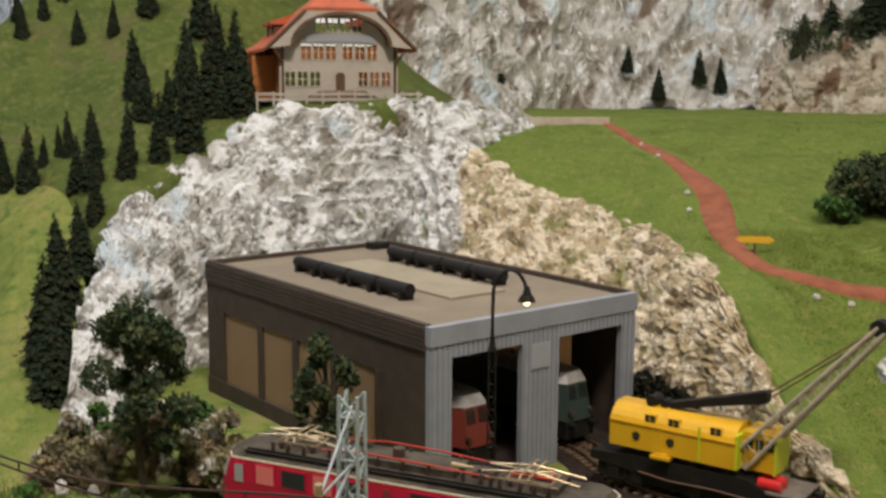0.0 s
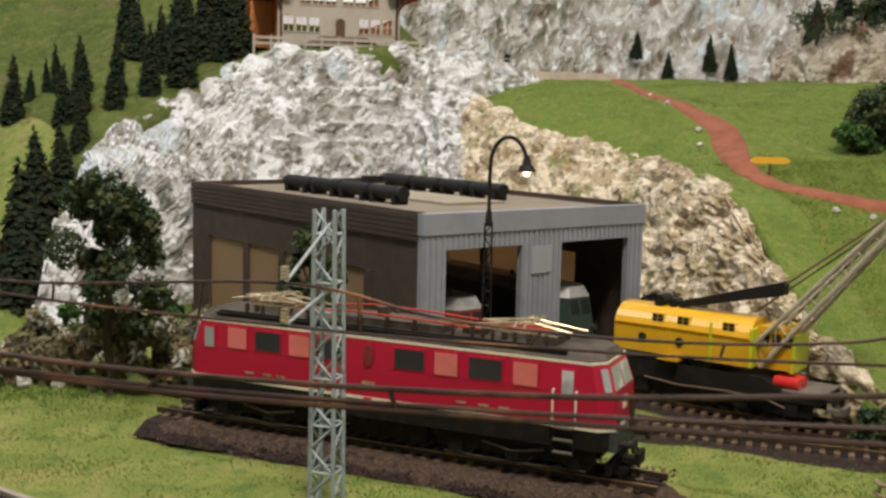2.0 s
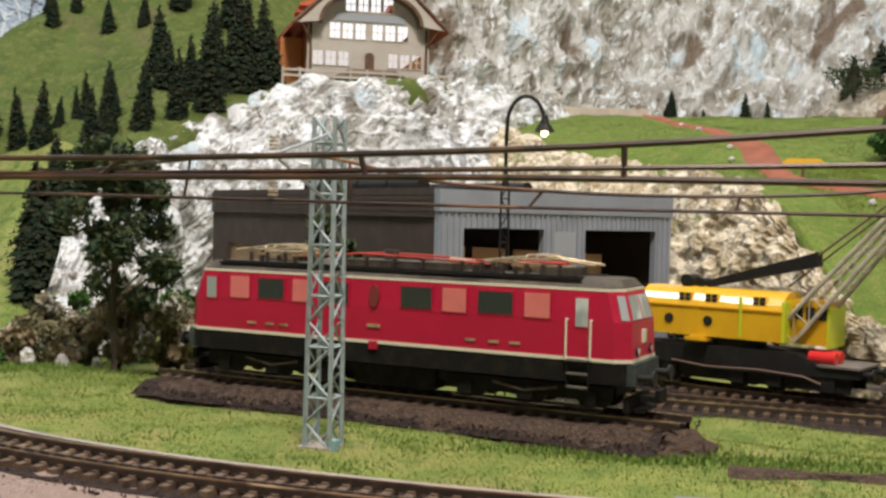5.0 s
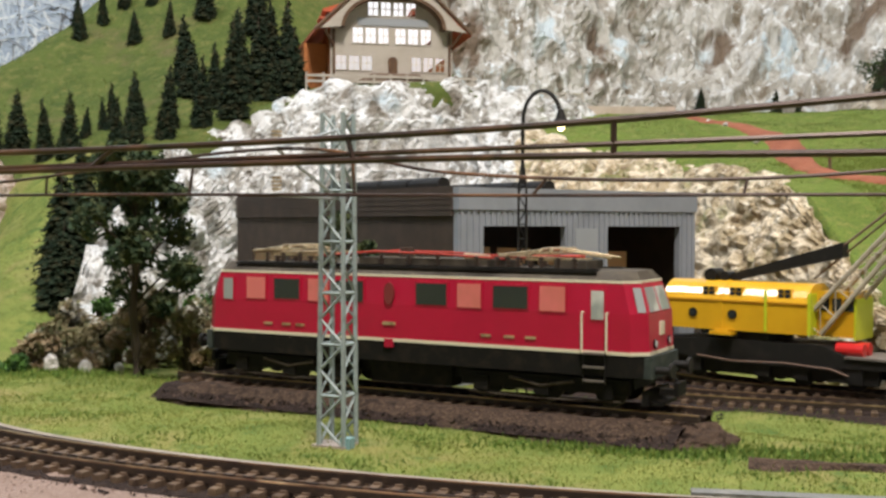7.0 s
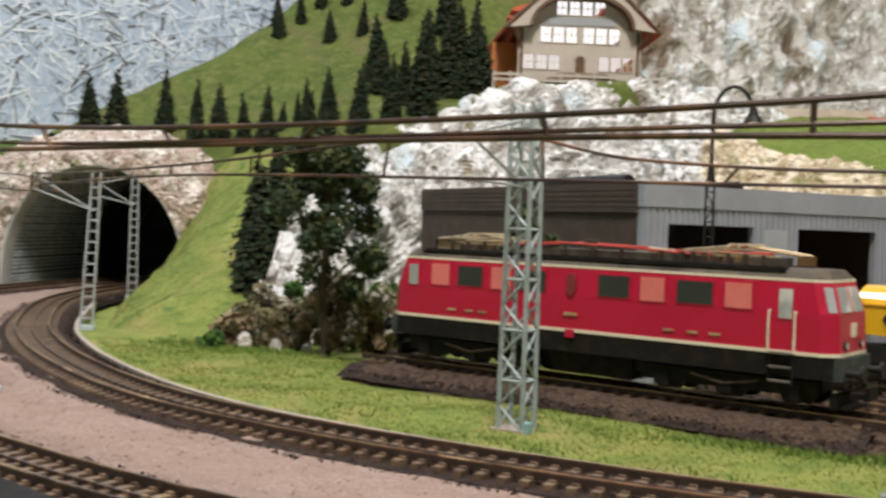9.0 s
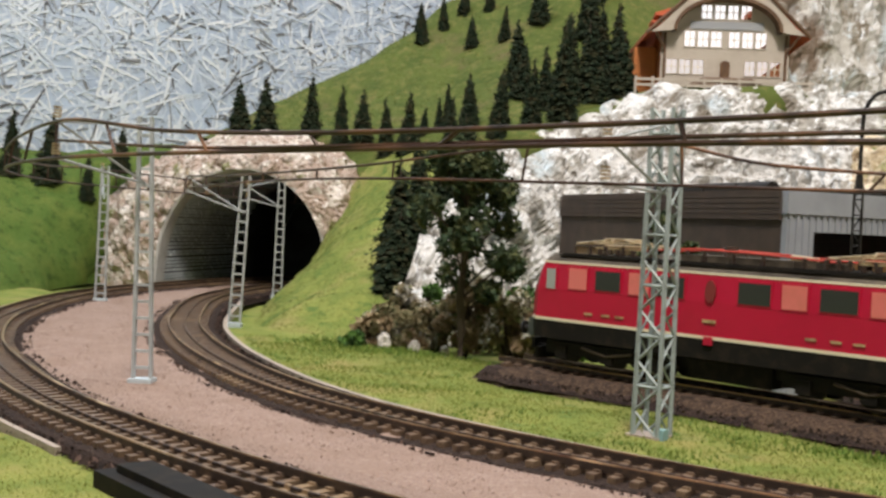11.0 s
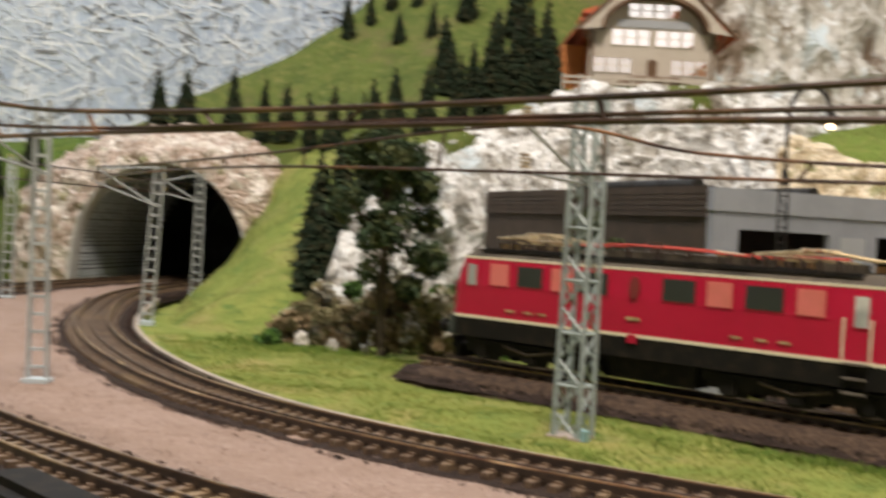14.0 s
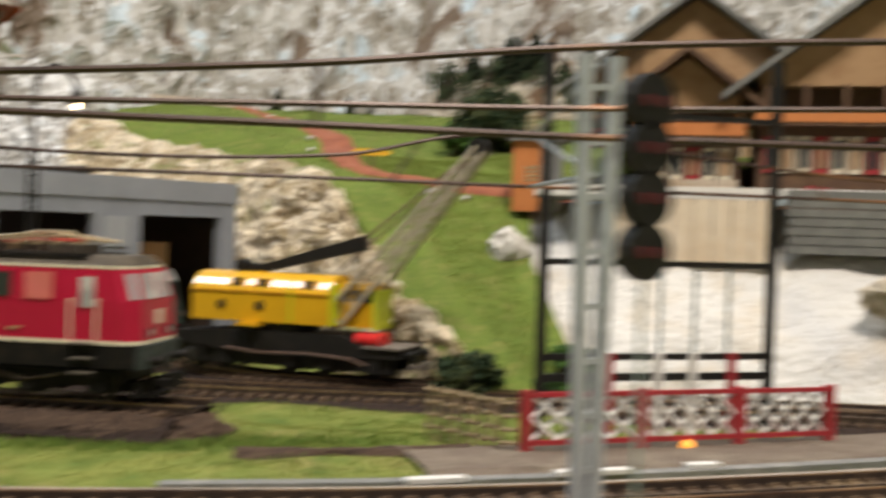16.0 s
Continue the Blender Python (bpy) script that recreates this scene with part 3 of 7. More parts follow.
# loose stones on the ballast shoulders
stones = []
for line in (TRACK_A[2:], TRACK_B[2:]):
    for lo, hi, lift in ((-2.1, -1.35, -0.5), (1.35, 2.1, -0.5), (-0.7, 0.7, -0.26)):
        stones += beside(line, lo, hi, 5200 if lift < -0.4 else 2200, 0.15 if lift < -0.4 else 0.08, lift + 0.08 * (lift < -0.4))
stones += beside(TRACK_LOCO, -3.2, 3.2, 2500, 0.1, -0.5)
scatter("ballast_stones", stones, pebble, BALLAST_STONE, "dark brown ballast stones beside the rails", "ballast")

# earth bank under the locomotive
line = even([(-12.9, 41.08, 0), (-5, 38.2, 0), (2, 35.66, 0), (9.6, 32.89, 0)], 0.5)
bank = bed(line, 2.8, -0.35, 0.77, 1.8)
for v in bank.verts:
    s = (v.co.x - 9.6) * 0.94 - (v.co.y - 32.89) * 0.342
    e = -(v.co.x + 12.9) * 0.94 + (v.co.y - 41.08) * 0.342
    k = min(1.0, max(0.0, (max(s, e * 0.6) + 1.8) / 1.8)) ** 1.5
    v.co.z = v.co.z * (1 - k) - 0.6 * k + 0.12 * noise.noise(v.co * 1.1)
tagged(part("earth_bank", bank, EARTH), "low dark brown earth bank under the locomotive track", "earth", kind="structure")
heap = bmesh.new()
bmesh.ops.create_icosphere(heap, subdivisions=4, radius=1.0)
for v in heap.verts:
    v.co = Vector((v.co.x * 1.4, v.co.y * 1.7, max(-0.5, v.co.z * 0.75))) * (1 + 0.22 * noise.fractal(v.co * 2.2, 1.0, 2.0, 3)) + Vector((8.6, 33.0, -0.05))
tagged(part("earth_mound", heap, EARTH), "heap of dark earth at the track end", "earth heap")
tagged(part("earth_strip", bed(even([(10, 29.8, 0), (13, 29.5, 0), (17.5, 29.9, 0)], 0.4), 0.45, -0.05, 0.22, 0.2), EARTH), "thin dark strip of bare earth across the grass", "earth", kind="structure")

# gravel between the two curved tracks
a = even(TRACK_A[1:], 1.0)
b = even(TRACK_B[1:], 1.0)
n = 120
rows = []
for k in range(6):
    rows.append([a[int(i * (len(a) - 1) / n)].lerp(b[int(i * (len(b) - 1) / n)], 0.12 + 0.76 * k / 5) - Vector((0, 0, 0.31)) for i in range(n + 1)])
tagged(part("gravel_bed", loft(rows, 1, 3, grassy(0.8, 0.1)), GRAVEL, smooth=True), "pinkish gravel spread between the two tracks", "gravel", kind="structure")
pebbles = []
while len(pebbles) < 15000:
    i, k = random.uniform(0.12, 1) * n, random.uniform(0.1, 0.9)
    p = a[int(i * (len(a) - 1) / n)].lerp(b[int(i * (len(b) - 1) / n)], 0.12 + 0.76 * k)
    pebbles.append(((p.x + random.uniform(-0.5, 0.5), p.y + random.uniform(-0.5, 0.5), 0.19), random.uniform(0.02, 0.05)))
scatter("gravel_stones", pebbles, pebble, GRAVEL, "fine pinkish gravel stones", "gravel")

# pale kerbs along the outer edges of the ballast
tagged(part("kerb", strip(even(TRACK_A[3:], 0.5), 2.15, 2.4, -0.7, -0.2), KERB), "narrow pale concrete kerb along the track", "kerb", kind="structure")
tagged(part("kerb", strip(even(TRACK_B[3:9], 0.5), -2.2, -2.02, -0.7, -0.24), KERB), "narrow pale concrete kerb along the track", "kerb", kind="structure")

# rock face behind the engine shed
foot = [(-22.6, 48.5, -0.5), (-21.2, 53, -0.6), (-23.2, 63, -0.8), (-22.8, 73, -0.8), (-15.5, 80, -0.8), (-8, 85.0, -0.8), (-2.4, 75.5, -0.8), (5, 67, -0.8), (10, 62.5, -0.8), (14.5, 56, -0.8), (18, 49.5, -0.8), (20.8, 45, -0.8)]
brow = [(-27.4, 69, 8.2), (-27.4, 75, 11.8), (-25.4, 80.5, 13.8), (-20.5, 88.5, 18.3), (-13, 90, 18.9), (-6, 94.5, 18.7), (-1.9, 92.2, 15.3), (5.0, 82.8, 12.4), (10.9, 75.4, 11.3), (15.6, 62, 9.6), (17.6, 53.0, 5.0), (20.5, 47.5, 1.3)]
mid = [tuple(0.5 * (p + q) + d for p, q, d in zip(f, g, (0, -1.2, 0.9))) for f, g in zip(foot, brow)]
back = [(p[0] + (0.5 if p[0] < 3 else 2.0), p[1] + (4 if p[0] < 3 else 1.2), p[2] - 2.2) for p in brow]
back[5], back[6] = (-0.5, 99.5, 18.7), (4.6, 100.2, 17.5)
tan_back = [(0.6, 92.8, 13.2), *back[7:]]
tagged(part("rock_face", loft([r[:7] + [e] for r, e in zip((foot, mid, brow, back), ((-0.5, 75.0, -3.0), (0.2, 83.0, 3.0), (0.8, 92.6, 10.5), (6.6, 99.6, 13.5)))], 20, 22, folded), ROCK), "rugged silvery-white modelled rock face", "rock", kind="structure")
tagged(part("rock_slope", loft([*(r[6:] for r in (foot, mid, brow)), tan_back], 20, 20, rugged(2.2, 1.15, 7)), TAN_ROCK), "rugged tan modelled rock slope", "rock", kind="structure")


# meadow and slope to the right of the rock
def meadow_z(x, y):
    ys, zs = (40, 43, 47, 52, 58, 62, 70, 80, 90, 98, 104, 140, 200), (-1.2, -0.6, 1.9, 5.0, 8.6, 9.9, 11.7, 13.7, 15.5, 17.0, 17.8, 17.4, 17.4)
    z = float(np.interp(y + 0.25 * max(0.0, x - 24), ys, zs))
    dip = float(np.interp(y, (60, 75, 81, 92, 99), (0, 1.7, 2.0, 0.9, 0.0)))
    brink = float(np.interp(y, (60, 75, 81, 92, 99), (15.6, 10.9, 6.1, -1.6, 3.6)))
    z -= dip * math.exp(-max(0.0, x - brink) / 4.5)
    return z + 0.3 * noise.fractal(Vector((x, y, 0)) / 6, 1.0, 2.0, 3)


def meadow_edge(y):
    return float(np.interp(y, (40, 44, 50, 62, 75, 81, 92, 96, 101), (20.6, 20.6, 18.3, 15.6, 10.9, 6.1, -2.4, -2.2, 1.5)))


bm = bmesh.new()
ys = [40 + 0.75 * i for i in range(62)] + [87 + 1.6 * i for i in range(45)]
grid = []
for y in ys:
    e = meadow_edge(y) if y < 101 else -2 - (y - 101) * 0.35
    w = float(np.interp(y, (40, 46, 52, 58, 63, 68), (27, 25.5, 25.5, 27, 31, 82))) - e
    grid.append([bm.verts.new((e + w * (k / 60) ** 1.6, y, meadow_z(e + w * (k / 60) ** 1.6, y) - (0.8 if k == 0 else 0))) for k in range(61)])
for a, b in zip(grid, grid[1:]):
    for i in range(60):
        bm.faces.new((a[i], a[i + 1], b[i + 1], b[i]))
tagged(part("meadow", bm, MEADOW, smooth=True), "sloping meadow of green grass flock", "meadow", kind="structure")

# red path over the meadow, with a few pale edge stones
way = even([(11.6, 101, 0), (13, 96, 0), (16.2, 87, 0), (18.0, 78, 0), (17.6, 69.5, 0), (18.9, 63.5, 0), (22.5, 60.6, 0), (26.5, 59, 0), (32, 57, 0)], 0.6)
bm = bmesh.new()
rings = []
for i, p in enumerate(way):
    d = (way[min(i + 1, len(way) - 1)] - way[max(i - 1, 0)]).normalized()
    side = Vector((-d.y, d.x, 0))
    half = 0.5 + 0.6 * math.exp(-((p.y - 76) / 9) ** 2) + 0.12 * noise.noise(p * 0.6)
    rings.append([bm.verts.new((q.x, q.y, meadow_z(q.x, q.y) + lift)) for q, lift in ((p - side * (half + 0.15), -0.1), (p - side * half, 0.14), (p, 0.2), (p + side * half, 0.14), (p + side * (half + 0.15), -0.1))])
for a, b in zip(rings, rings[1:]):
    for k in range(4):
        bm.faces.new((a[k], a[k + 1], b[k + 1], b[k]))
tagged(part("footpath", bm, PATH_DIRT, smooth=True), "winding red-brown earth footpath over the meadow", "path", kind="structure")

# hill at the left with its ledge, and the plateau of the house
skirt = [(-56, 79.5, 12.0), (-48.5, 81.0, 12.9), (-41, 79.4, 10.2), (-34.5, 76.0, 8), (-29.5, 71, 6), (-25.5, 79, 9), (-20.5, 86.5, 14), (-12, 89, 15), (-5.5, 93.5, 15), (3, 98, 14)]
ledge = [(-55, 81, 13.2), (-48, 82.2, 13.9), (-41, 83, 13.6), (-34, 80, 13.0), (-28.3, 75.5, 12.4), (-24.8, 82, 15), (-20, 90, 18.9), (-12, 91.5, 19.5), (-5, 96, 19.0), (4, 102, 18)]
slope = [(-56, 80, 13.0), (-52, 86, 15.5), (-47, 92, 18.5), (-41, 97, 21.5), (-35, 98, 23), (-28, 98, 22), (-21, 99, 19.8), (-12, 102, 19.6), (-4, 106, 19), (2, 114, 18)]
crest = [(-64, 86, 13.5), (-59, 92, 17.5), (-53, 102, 24.5), (-48.5, 112, 32.5), (-43, 120, 39), (-33, 124, 43), (-24, 126, 38), (-12, 128, 24), (-4, 132, 18), (0, 140, 17.6)]
behind = [(-66, 100, 6), (-62, 108, 8), (-58, 118, 12), (-52, 130, 20), (-45, 140, 24), (-33, 142, 26), (-22, 142, 26), (-12, 142, 20), (-3, 142, 16), (2, 145, 16)]
HILL = part("hill", loft([skirt, ledge, slope, crest, behind], 8, 12, grassy(8, 0.5)), HILL_GRASS, smooth=True)
tagged(HILL, "steep green grassy hill planted with firs", "hill", kind="structure")

# bright grass bank between the tunnel and the trees
low = [(-46.5, 80, -0.3), (-42, 69, -0.3), (-38, 60, -0.3), (-34.5, 54, -0.3), (-31, 50, -0.3), (-27.5, 47.5, -0.3), (-24.5, 47, -0.3), (-22.5, 49, -0.5)]
high = [(-45, 83, 13.0), (-42, 82.5, 13.2), (-38, 81, 13.0), (-34.5, 79, 12.6), (-32, 76, 11.2), (-30.5, 73, 9.5), (-29.0, 70, 7.6), (-27.5, 66, 5.2)]
half = [tuple(0.5 * (p + q) for p, q in zip(f, g)) for f, g in zip(low, high)]
half = [(x, y, z - 0.6) for x, y, z in half]
BANK = part("grass_bank", loft([low, half, high], 8, 10, grassy(4, 0.45)), GRASS, smooth=True)
tagged(BANK, "bright green grass bank beside the tunnel", "bank", kind="structure")

# bank at the far left
low = [(-60, 40, -0.3), (-57.5, 50, -0.3), (-60.5, 60, -0.3), (-64, 70, -0.3), (-66, 76, -0.3)]
high = [(-95, 55, 11), (-84, 68, 11.3), (-76, 77, 11.8), (-69, 80, 12.3), (-62, 81, 12.6)]
far = [(-120, 70, 9), (-110, 90, 9), (-95, 100, 9), (-80, 104, 9), (-66, 104, 9)]
LEFT = part("left_bank", loft([low, high, far], 8, 14, grassy(5, 0.7)), DARK_GRASS, smooth=True)
tagged(LEFT, "dark green grass bank left of the tunnel", "bank", kind="structure")

# tunnel: portal rock, lining of masonry rows
MOUTH, INTO = Vector((-49.8, 73.6, 0)), Vector((-0.22, 0.97, 0)).normalized()
SIDE = Vector((INTO.y, -INTO.x, 0))


def arch(half, height, push, n=24, spread=0.0):
    out = []
    for k in range(n + 1):
        a = math.pi * (1 - k / n)
        out.append(MOUTH + INTO * push + SIDE * (half * math.cos(a) - spread * max(0.0, -math.cos(a)) ** 2) + Vector((0, 0, -0.4 + (height + 0.4) * math.sin(a) ** 0.75)))
    return out


def ring_sheet(rows, bump=None, bm=None):
    bm = bm or bmesh.new()
    grid = [[bm.verts.new(p) for p in r] for r in rows]
    for a, b in zip(grid, grid[1:]):
        for i in range(len(a) - 1):
            bm.faces.new((a[i], a[i + 1], b[i + 1], b[i]))
    if bump:
        bm.normal_update()
        for v in bm.verts:
            v.co += v.normal * bump(v.co)
    return bm


tunnel = thing("tunnel", 0, 0, 0, 0, "arched double-track tunnel mouth in pale rock", "tunnel", kind="structure")
rows = [arch(7.85 + 4.9 * k / 30, 10.45 + 3.7 * k / 30, 5.5 * (k / 30) ** 2, 120, 4.5 * (k / 30) ** 1.5) for k in range(31)]
part("portal_rock", ring_sheet(rows, rugged(1.7, 0.85, 3)), PORTAL_ROCK, tunnel, "pale painted rock round the tunnel mouth")
part("arch_ring", ring_sheet([arch(8.3, 10.9, 0.4, 60), arch(7.85, 10.45, -0.25, 60), arch(7.7, 10.35, 0.2, 60), arch(7.62, 10.27, 1.5, 60)]), ARCH, tunnel, "smooth pale arch reveal", smooth=True)
part("lining", ring_sheet([arch(7.9, 10.55, 1.3 + k * 4, 24) for k in range(9)]), LINING, tunnel, "dark tunnel lining", smooth=True)
# near-black end sheet puts the shade of the deep bore into its colour
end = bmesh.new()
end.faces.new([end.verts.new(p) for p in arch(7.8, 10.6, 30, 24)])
part("tunnel_end", end, LINING, tunnel, "dark sheet standing in for shade deep in the tunnel")
# masonry courses on the left inner wall
brick = boxed((0, 1.05, -0.06, 0.08, 0, 0.24))
first = part("stone_block", brick, MASONRY, tunnel)
spots = []
line = arch(7.78, 10.42, 0.0, 400)
run, at = 0.0, 0.0
for a, b in zip(line, line[1:210]):
    run += (b - a).length
    if run < at:
        continue
    row = int(round(at / 0.335))
    at += 0.335
    up = (b - a).normalized()
    inward = up.cross(INTO).normalized()
    for col in range(14):
        q = a + INTO * (1.85 + col * 1.15 - (0.55 if row % 2 else 0)) + inward * random.uniform(-0.05, 0.05)
        m = Matrix((INTO, inward, up)).transposed().to_4x4()
        spots.append(Matrix.Translation(q * CM) @ m)
first.matrix_basis = spots[0]
for m in spots[1:]:
    ob = new("stone_block", first.data)
    ob.parent, ob.matrix_basis = tunnel, m

# far cliff behind meadow and house, with an outcrop in front of it
foot = [(-26, 124, 17), (-8, 134, 17), (10, 150, 17), (30, 152, 17), (50, 150, 17), (75, 142, 17), (110, 130, 17)]
step = [(-26.5, 127, 26), (-8, 139, 24), (10, 155, 23), (30, 158, 22), (52, 154, 24), (76, 146, 25), (112, 134, 25)]
mid = [(-27, 134, 40), (-8, 146, 38), (12, 163, 37), (32, 166, 36), (54, 160, 36), (78, 152, 36), (114, 140, 36)]
head = [(-28, 142, 62), (-8, 154, 62), (14, 171, 62), (34, 174, 60), (56, 170, 56), (80, 160, 54), (116, 150, 54)]
tagged(part("far_cliff", loft([foot, step, mid, head], 34, 22, cliffy), CLIFF), "tall grey-white modelled cliff with brown clefts", "cliff", kind="structure")
foot = [(36, 150, 17), (40, 143, 17), (47, 139, 17), (58, 136, 17), (75, 132, 17), (95, 125, 17)]
head = [(37, 153, 20), (41, 147, 24), (48, 143, 25.5), (59, 140, 26), (76, 136, 26), (97, 129, 26)]
rear = [(38, 160, 22), (44, 158, 29), (52, 156, 31), (62, 154, 32), (78, 150, 32), (100, 144, 32)]
tagged(part("rock_outcrop", loft([foot, head, rear], 18, 16, rugged(3.5, 1.6, 21)), TAN_CLIFF), "brown-streaked rock outcrop at the meadow's edge", "rock", kind="structure")

# ---- room: strand board behind the layout, plain walls and ceiling ----
def wall(name, a, b, z0, z1, mat, label, thick=3):
    a, b = Vector((*a, 0)), Vector((*b, 0))
    side = Vector((-(b - a).y, (b - a).x, 0)).normalized() * thick
    bm = extrude([(p.x, p.y) for p in (a, b, b + side, a + side)], "z", z0, z1)
    return tagged(part(name, bm, mat), label, "wall", kind="structure")


wall_left = wall("wall_left", (-190, 10), (-50, 190), -80, 240, BACKING, "strand board wall painted pale blue and white")
wall("wall_back", (-50, 190), (160, 190), -80, 240, BACKING, "strand board wall painted pale blue and white")
wall("wall_right", (160, 190), (160, -170), -80, 240, PLASTER, "plain pale room wall")
wall("wall_front", (160, -170), (-190, -170), -80, 240, PLASTER, "plain pale room wall")
wall("wall_side", (-190, -170), (-190, 10), -80, 240, PLASTER, "plain pale room wall")
tagged(part("ceiling", boxed((-195, 165, -175, 195, 240, 244)), PLASTER), "plain pale ceiling", "ceiling", kind="structure")
tagged(part("floor", boxed((-195, 165, -175, 195, -84, -80)), BROWN_WALL), "plain dark floor", "floor", kind="structure")

# the pressed wood strands of the board
along, out = Vector((140, 180, 0)).normalized(), Vector((180, -140, 0)).normalized()
verts, faces = [], []
for i in range(17000):
    c = Vector((-190, 10, 0)) + along * random.uniform(20, 228) + Vector((0, 0, random.uniform(-5, 75))) + out * random.uniform(0.03, 0.25)
    a = random.uniform(0, math.pi)
    u = along * math.cos(a) + Vector((0, 0, math.sin(a)))
    w = along * -math.sin(a) + Vector((0, 0, math.cos(a)))
    half, wide = random.uniform(0.9, 3.4), random.uniform(0.07, 0.26)
    tip = out * random.uniform(-0.12, 0.12)
    base = len(verts)
    verts += [tuple((c + q) * CM) for q in (u * half + w * wide + tip, u * half - w * wide * 0.7 + tip, -u * half - w * wide - tip, -u * half + w * wide * 0.8 - tip)]
    faces.append((base, base + 1, base + 2, base + 3))
me = bpy.data.meshes.new("board_strands")
me.from_pydata(verts, [], faces)
me.materials.append(STRANDS)
tagged(new("board_strands", me), "pressed wood strands of the painted board", kind="stuff").parent = wall_left


# ---- trees ----
def pine_parts(t, height, radius, bare, seed, mat):
    rnd = random.Random(seed)
    bm = bmesh.new()
    rod(bm, (0, 0, -0.4), (0, 0, height * 0.96), height * 0.028, 6, 0.02)
    part("trunk", bm, BARK, t)
    bm = bmesh.new()
    count = int(height * 62)
    for k in range(count):
        f = 1 - math.sqrt(1 - (k + rnd.random()) / count * 0.999)
        z = height * (bare + (1 - bare) * f)
        r = radius * (1 - f) ** 0.8 * rnd.uniform(0.7, 1.12) + 0.06
        a = rnd.random() * 6.283
        droop = r * rnd.uniform(0.15, 0.6)
        u = Vector((math.cos(a), math.sin(a), 0))
        s = Vector((-u.y, u.x, 0))
        w = 0.24 * r + 0.06
        root = bm.verts.new(u * r * 0.05 + Vector((0, 0, z + 0.2)))
        l = bm.verts.new(u * r * 0.6 + s * w + Vector((0, 0, z - droop * 0.8)))
        rr = bm.verts.new(u * r * 0.6 - s * w + Vector((0, 0, z - droop * 0.8)))
        m = bm.verts.new(u * r * 0.62 + Vector((0, 0, z - droop * 0.3 + 0.06)))
        tip = bm.verts.new(u * r + Vector((0, 0, z - droop)))
        for tri in ((root, l, m), (root, m, rr), (m, l, tip), (m, tip, rr)):
            bm.faces.new(tri)
        for _ in range(3):
            c = u * r * rnd.uniform(0.45, 1.08) + s * rnd.uniform(-w, w) * 1.3 + Vector((0, 0, z - droop * 0.6 + rnd.uniform(-0.15, 0.15)))
            bm.faces.new([bm.verts.new(c + Vector((rnd.uniform(-1, 1), rnd.uniform(-1, 1), rnd.uniform(-0.8, 0.8))) * 0.15) for _ in range(3)])
    part("crown", bm, mat, t)


FIR = "dark green model fir"
kinds = []
for i, (h, r, bare) in enumerate(((6.0, 1.2, 0.05), (6.0, 1.35, 0.06), (6.0, 1.05, 0.04), (6.0, 1.55, 0.08))):
    t = thing("fir_tree", 0, 0, -70, 0, FIR + " standing on the grassy hill", "fir tree", "firs on the layout")
    pine_parts(t, h, r, bare, i + 5, PINE)
    kinds.append(t)
used = set()


def fir(x, y, z, height, wide=1.0, kind=None, where="standing on the grassy hill"):
    k = random.randrange(4) if kind is None else kind
    s = height / 6.0
    m = pose(x * CM, y * CM, z * CM, random.uniform(-3, 3), random.uniform(-3, 3), random.uniform(0, 360)) @ Matrix.Diagonal((s * wide, s * wide, s, 1))
    if k in used:
        own = kinds[k].scale
        ob = copy_thing(kinds[k], m @ Matrix.Diagonal((1 / own.x, 1 / own.y, 1 / own.z, 1)))
    else:
        used.add(k)
        ob = kinds[k]
        ob.matrix_basis = m
    return tagged(ob, FIR + " " + where)


def sheet_z(ob, x, y, fall):
    hit, place, *_ = ob.ray_cast(Vector((x * CM, y * CM, 2)), Vector((0, 0, -1)))
    return place.z / CM - 0.2 if hit else fall


bpy.context.view_layer.update()
# along the ledge over the tunnel and the hill's foot
for x, y, h in ((-55.2, 80.5, 6.5), (-53.2, 81.6, 6.4), (-48.7, 82.3, 6.0), (-45.2, 81.8, 5.7), (-43.3, 82.4, 5.2), (-41.1, 82.8, 3.6), (-39.6, 83.0, 1.6), (-37.6, 83.1, 2.8), (-36.6, 84.3, 3.0), (-35.6, 84.0, 4.2), (-32.7, 82.2, 5.0), (-29.3, 80.9, 5.4), (-26.9, 81.6, 6.0), (-31.4, 78.4, 5.8), (-28.8, 78.8, 5.4), (-33.1, 79.2, 4.8), (-38.0, 81.0, 6.0), (-40.2, 81.4, 5.4), (-29.8, 74.6, 4.8)):
    fir(x, y, sheet_z(HILL, x, y, 11), h, 0.95)
# up the hill and its crest
for x, y, h in ((-47.1, 101.1, 4.2), (-46.0, 104.0, 4.3), (-44.8, 106.4, 4.4), (-41.4, 101.4, 3.8), (-38.0, 101.9, 4.2), (-41.8, 106.6, 4.6), (-32.4, 92.4, 7.2), (-26.8, 89.8, 9.0), (-35.3, 104.7, 5.6), (-29.0, 102.6, 7.0), (-24.4, 96.6, 10.0), (-26.6, 99.4, 7.4), (-38.6, 110.0, 4.8), (-33.0, 109.0, 6.0), (-24.9, 83.6, 9.0), (-30.4, 108.0, 7.0), (-48.5, 103.4, 3.6), (-36.0, 113.0, 5.0), (-25.4, 92.6, 8.6), (-28.6, 95.0, 8.0), (-22.9, 94.0, 7.6), (-27.6, 86.4, 6.4), (-30.4, 88.0, 5.6)):
    fir(x, y, sheet_z(HILL, x, y, 18), h * 0.93, 0.98)
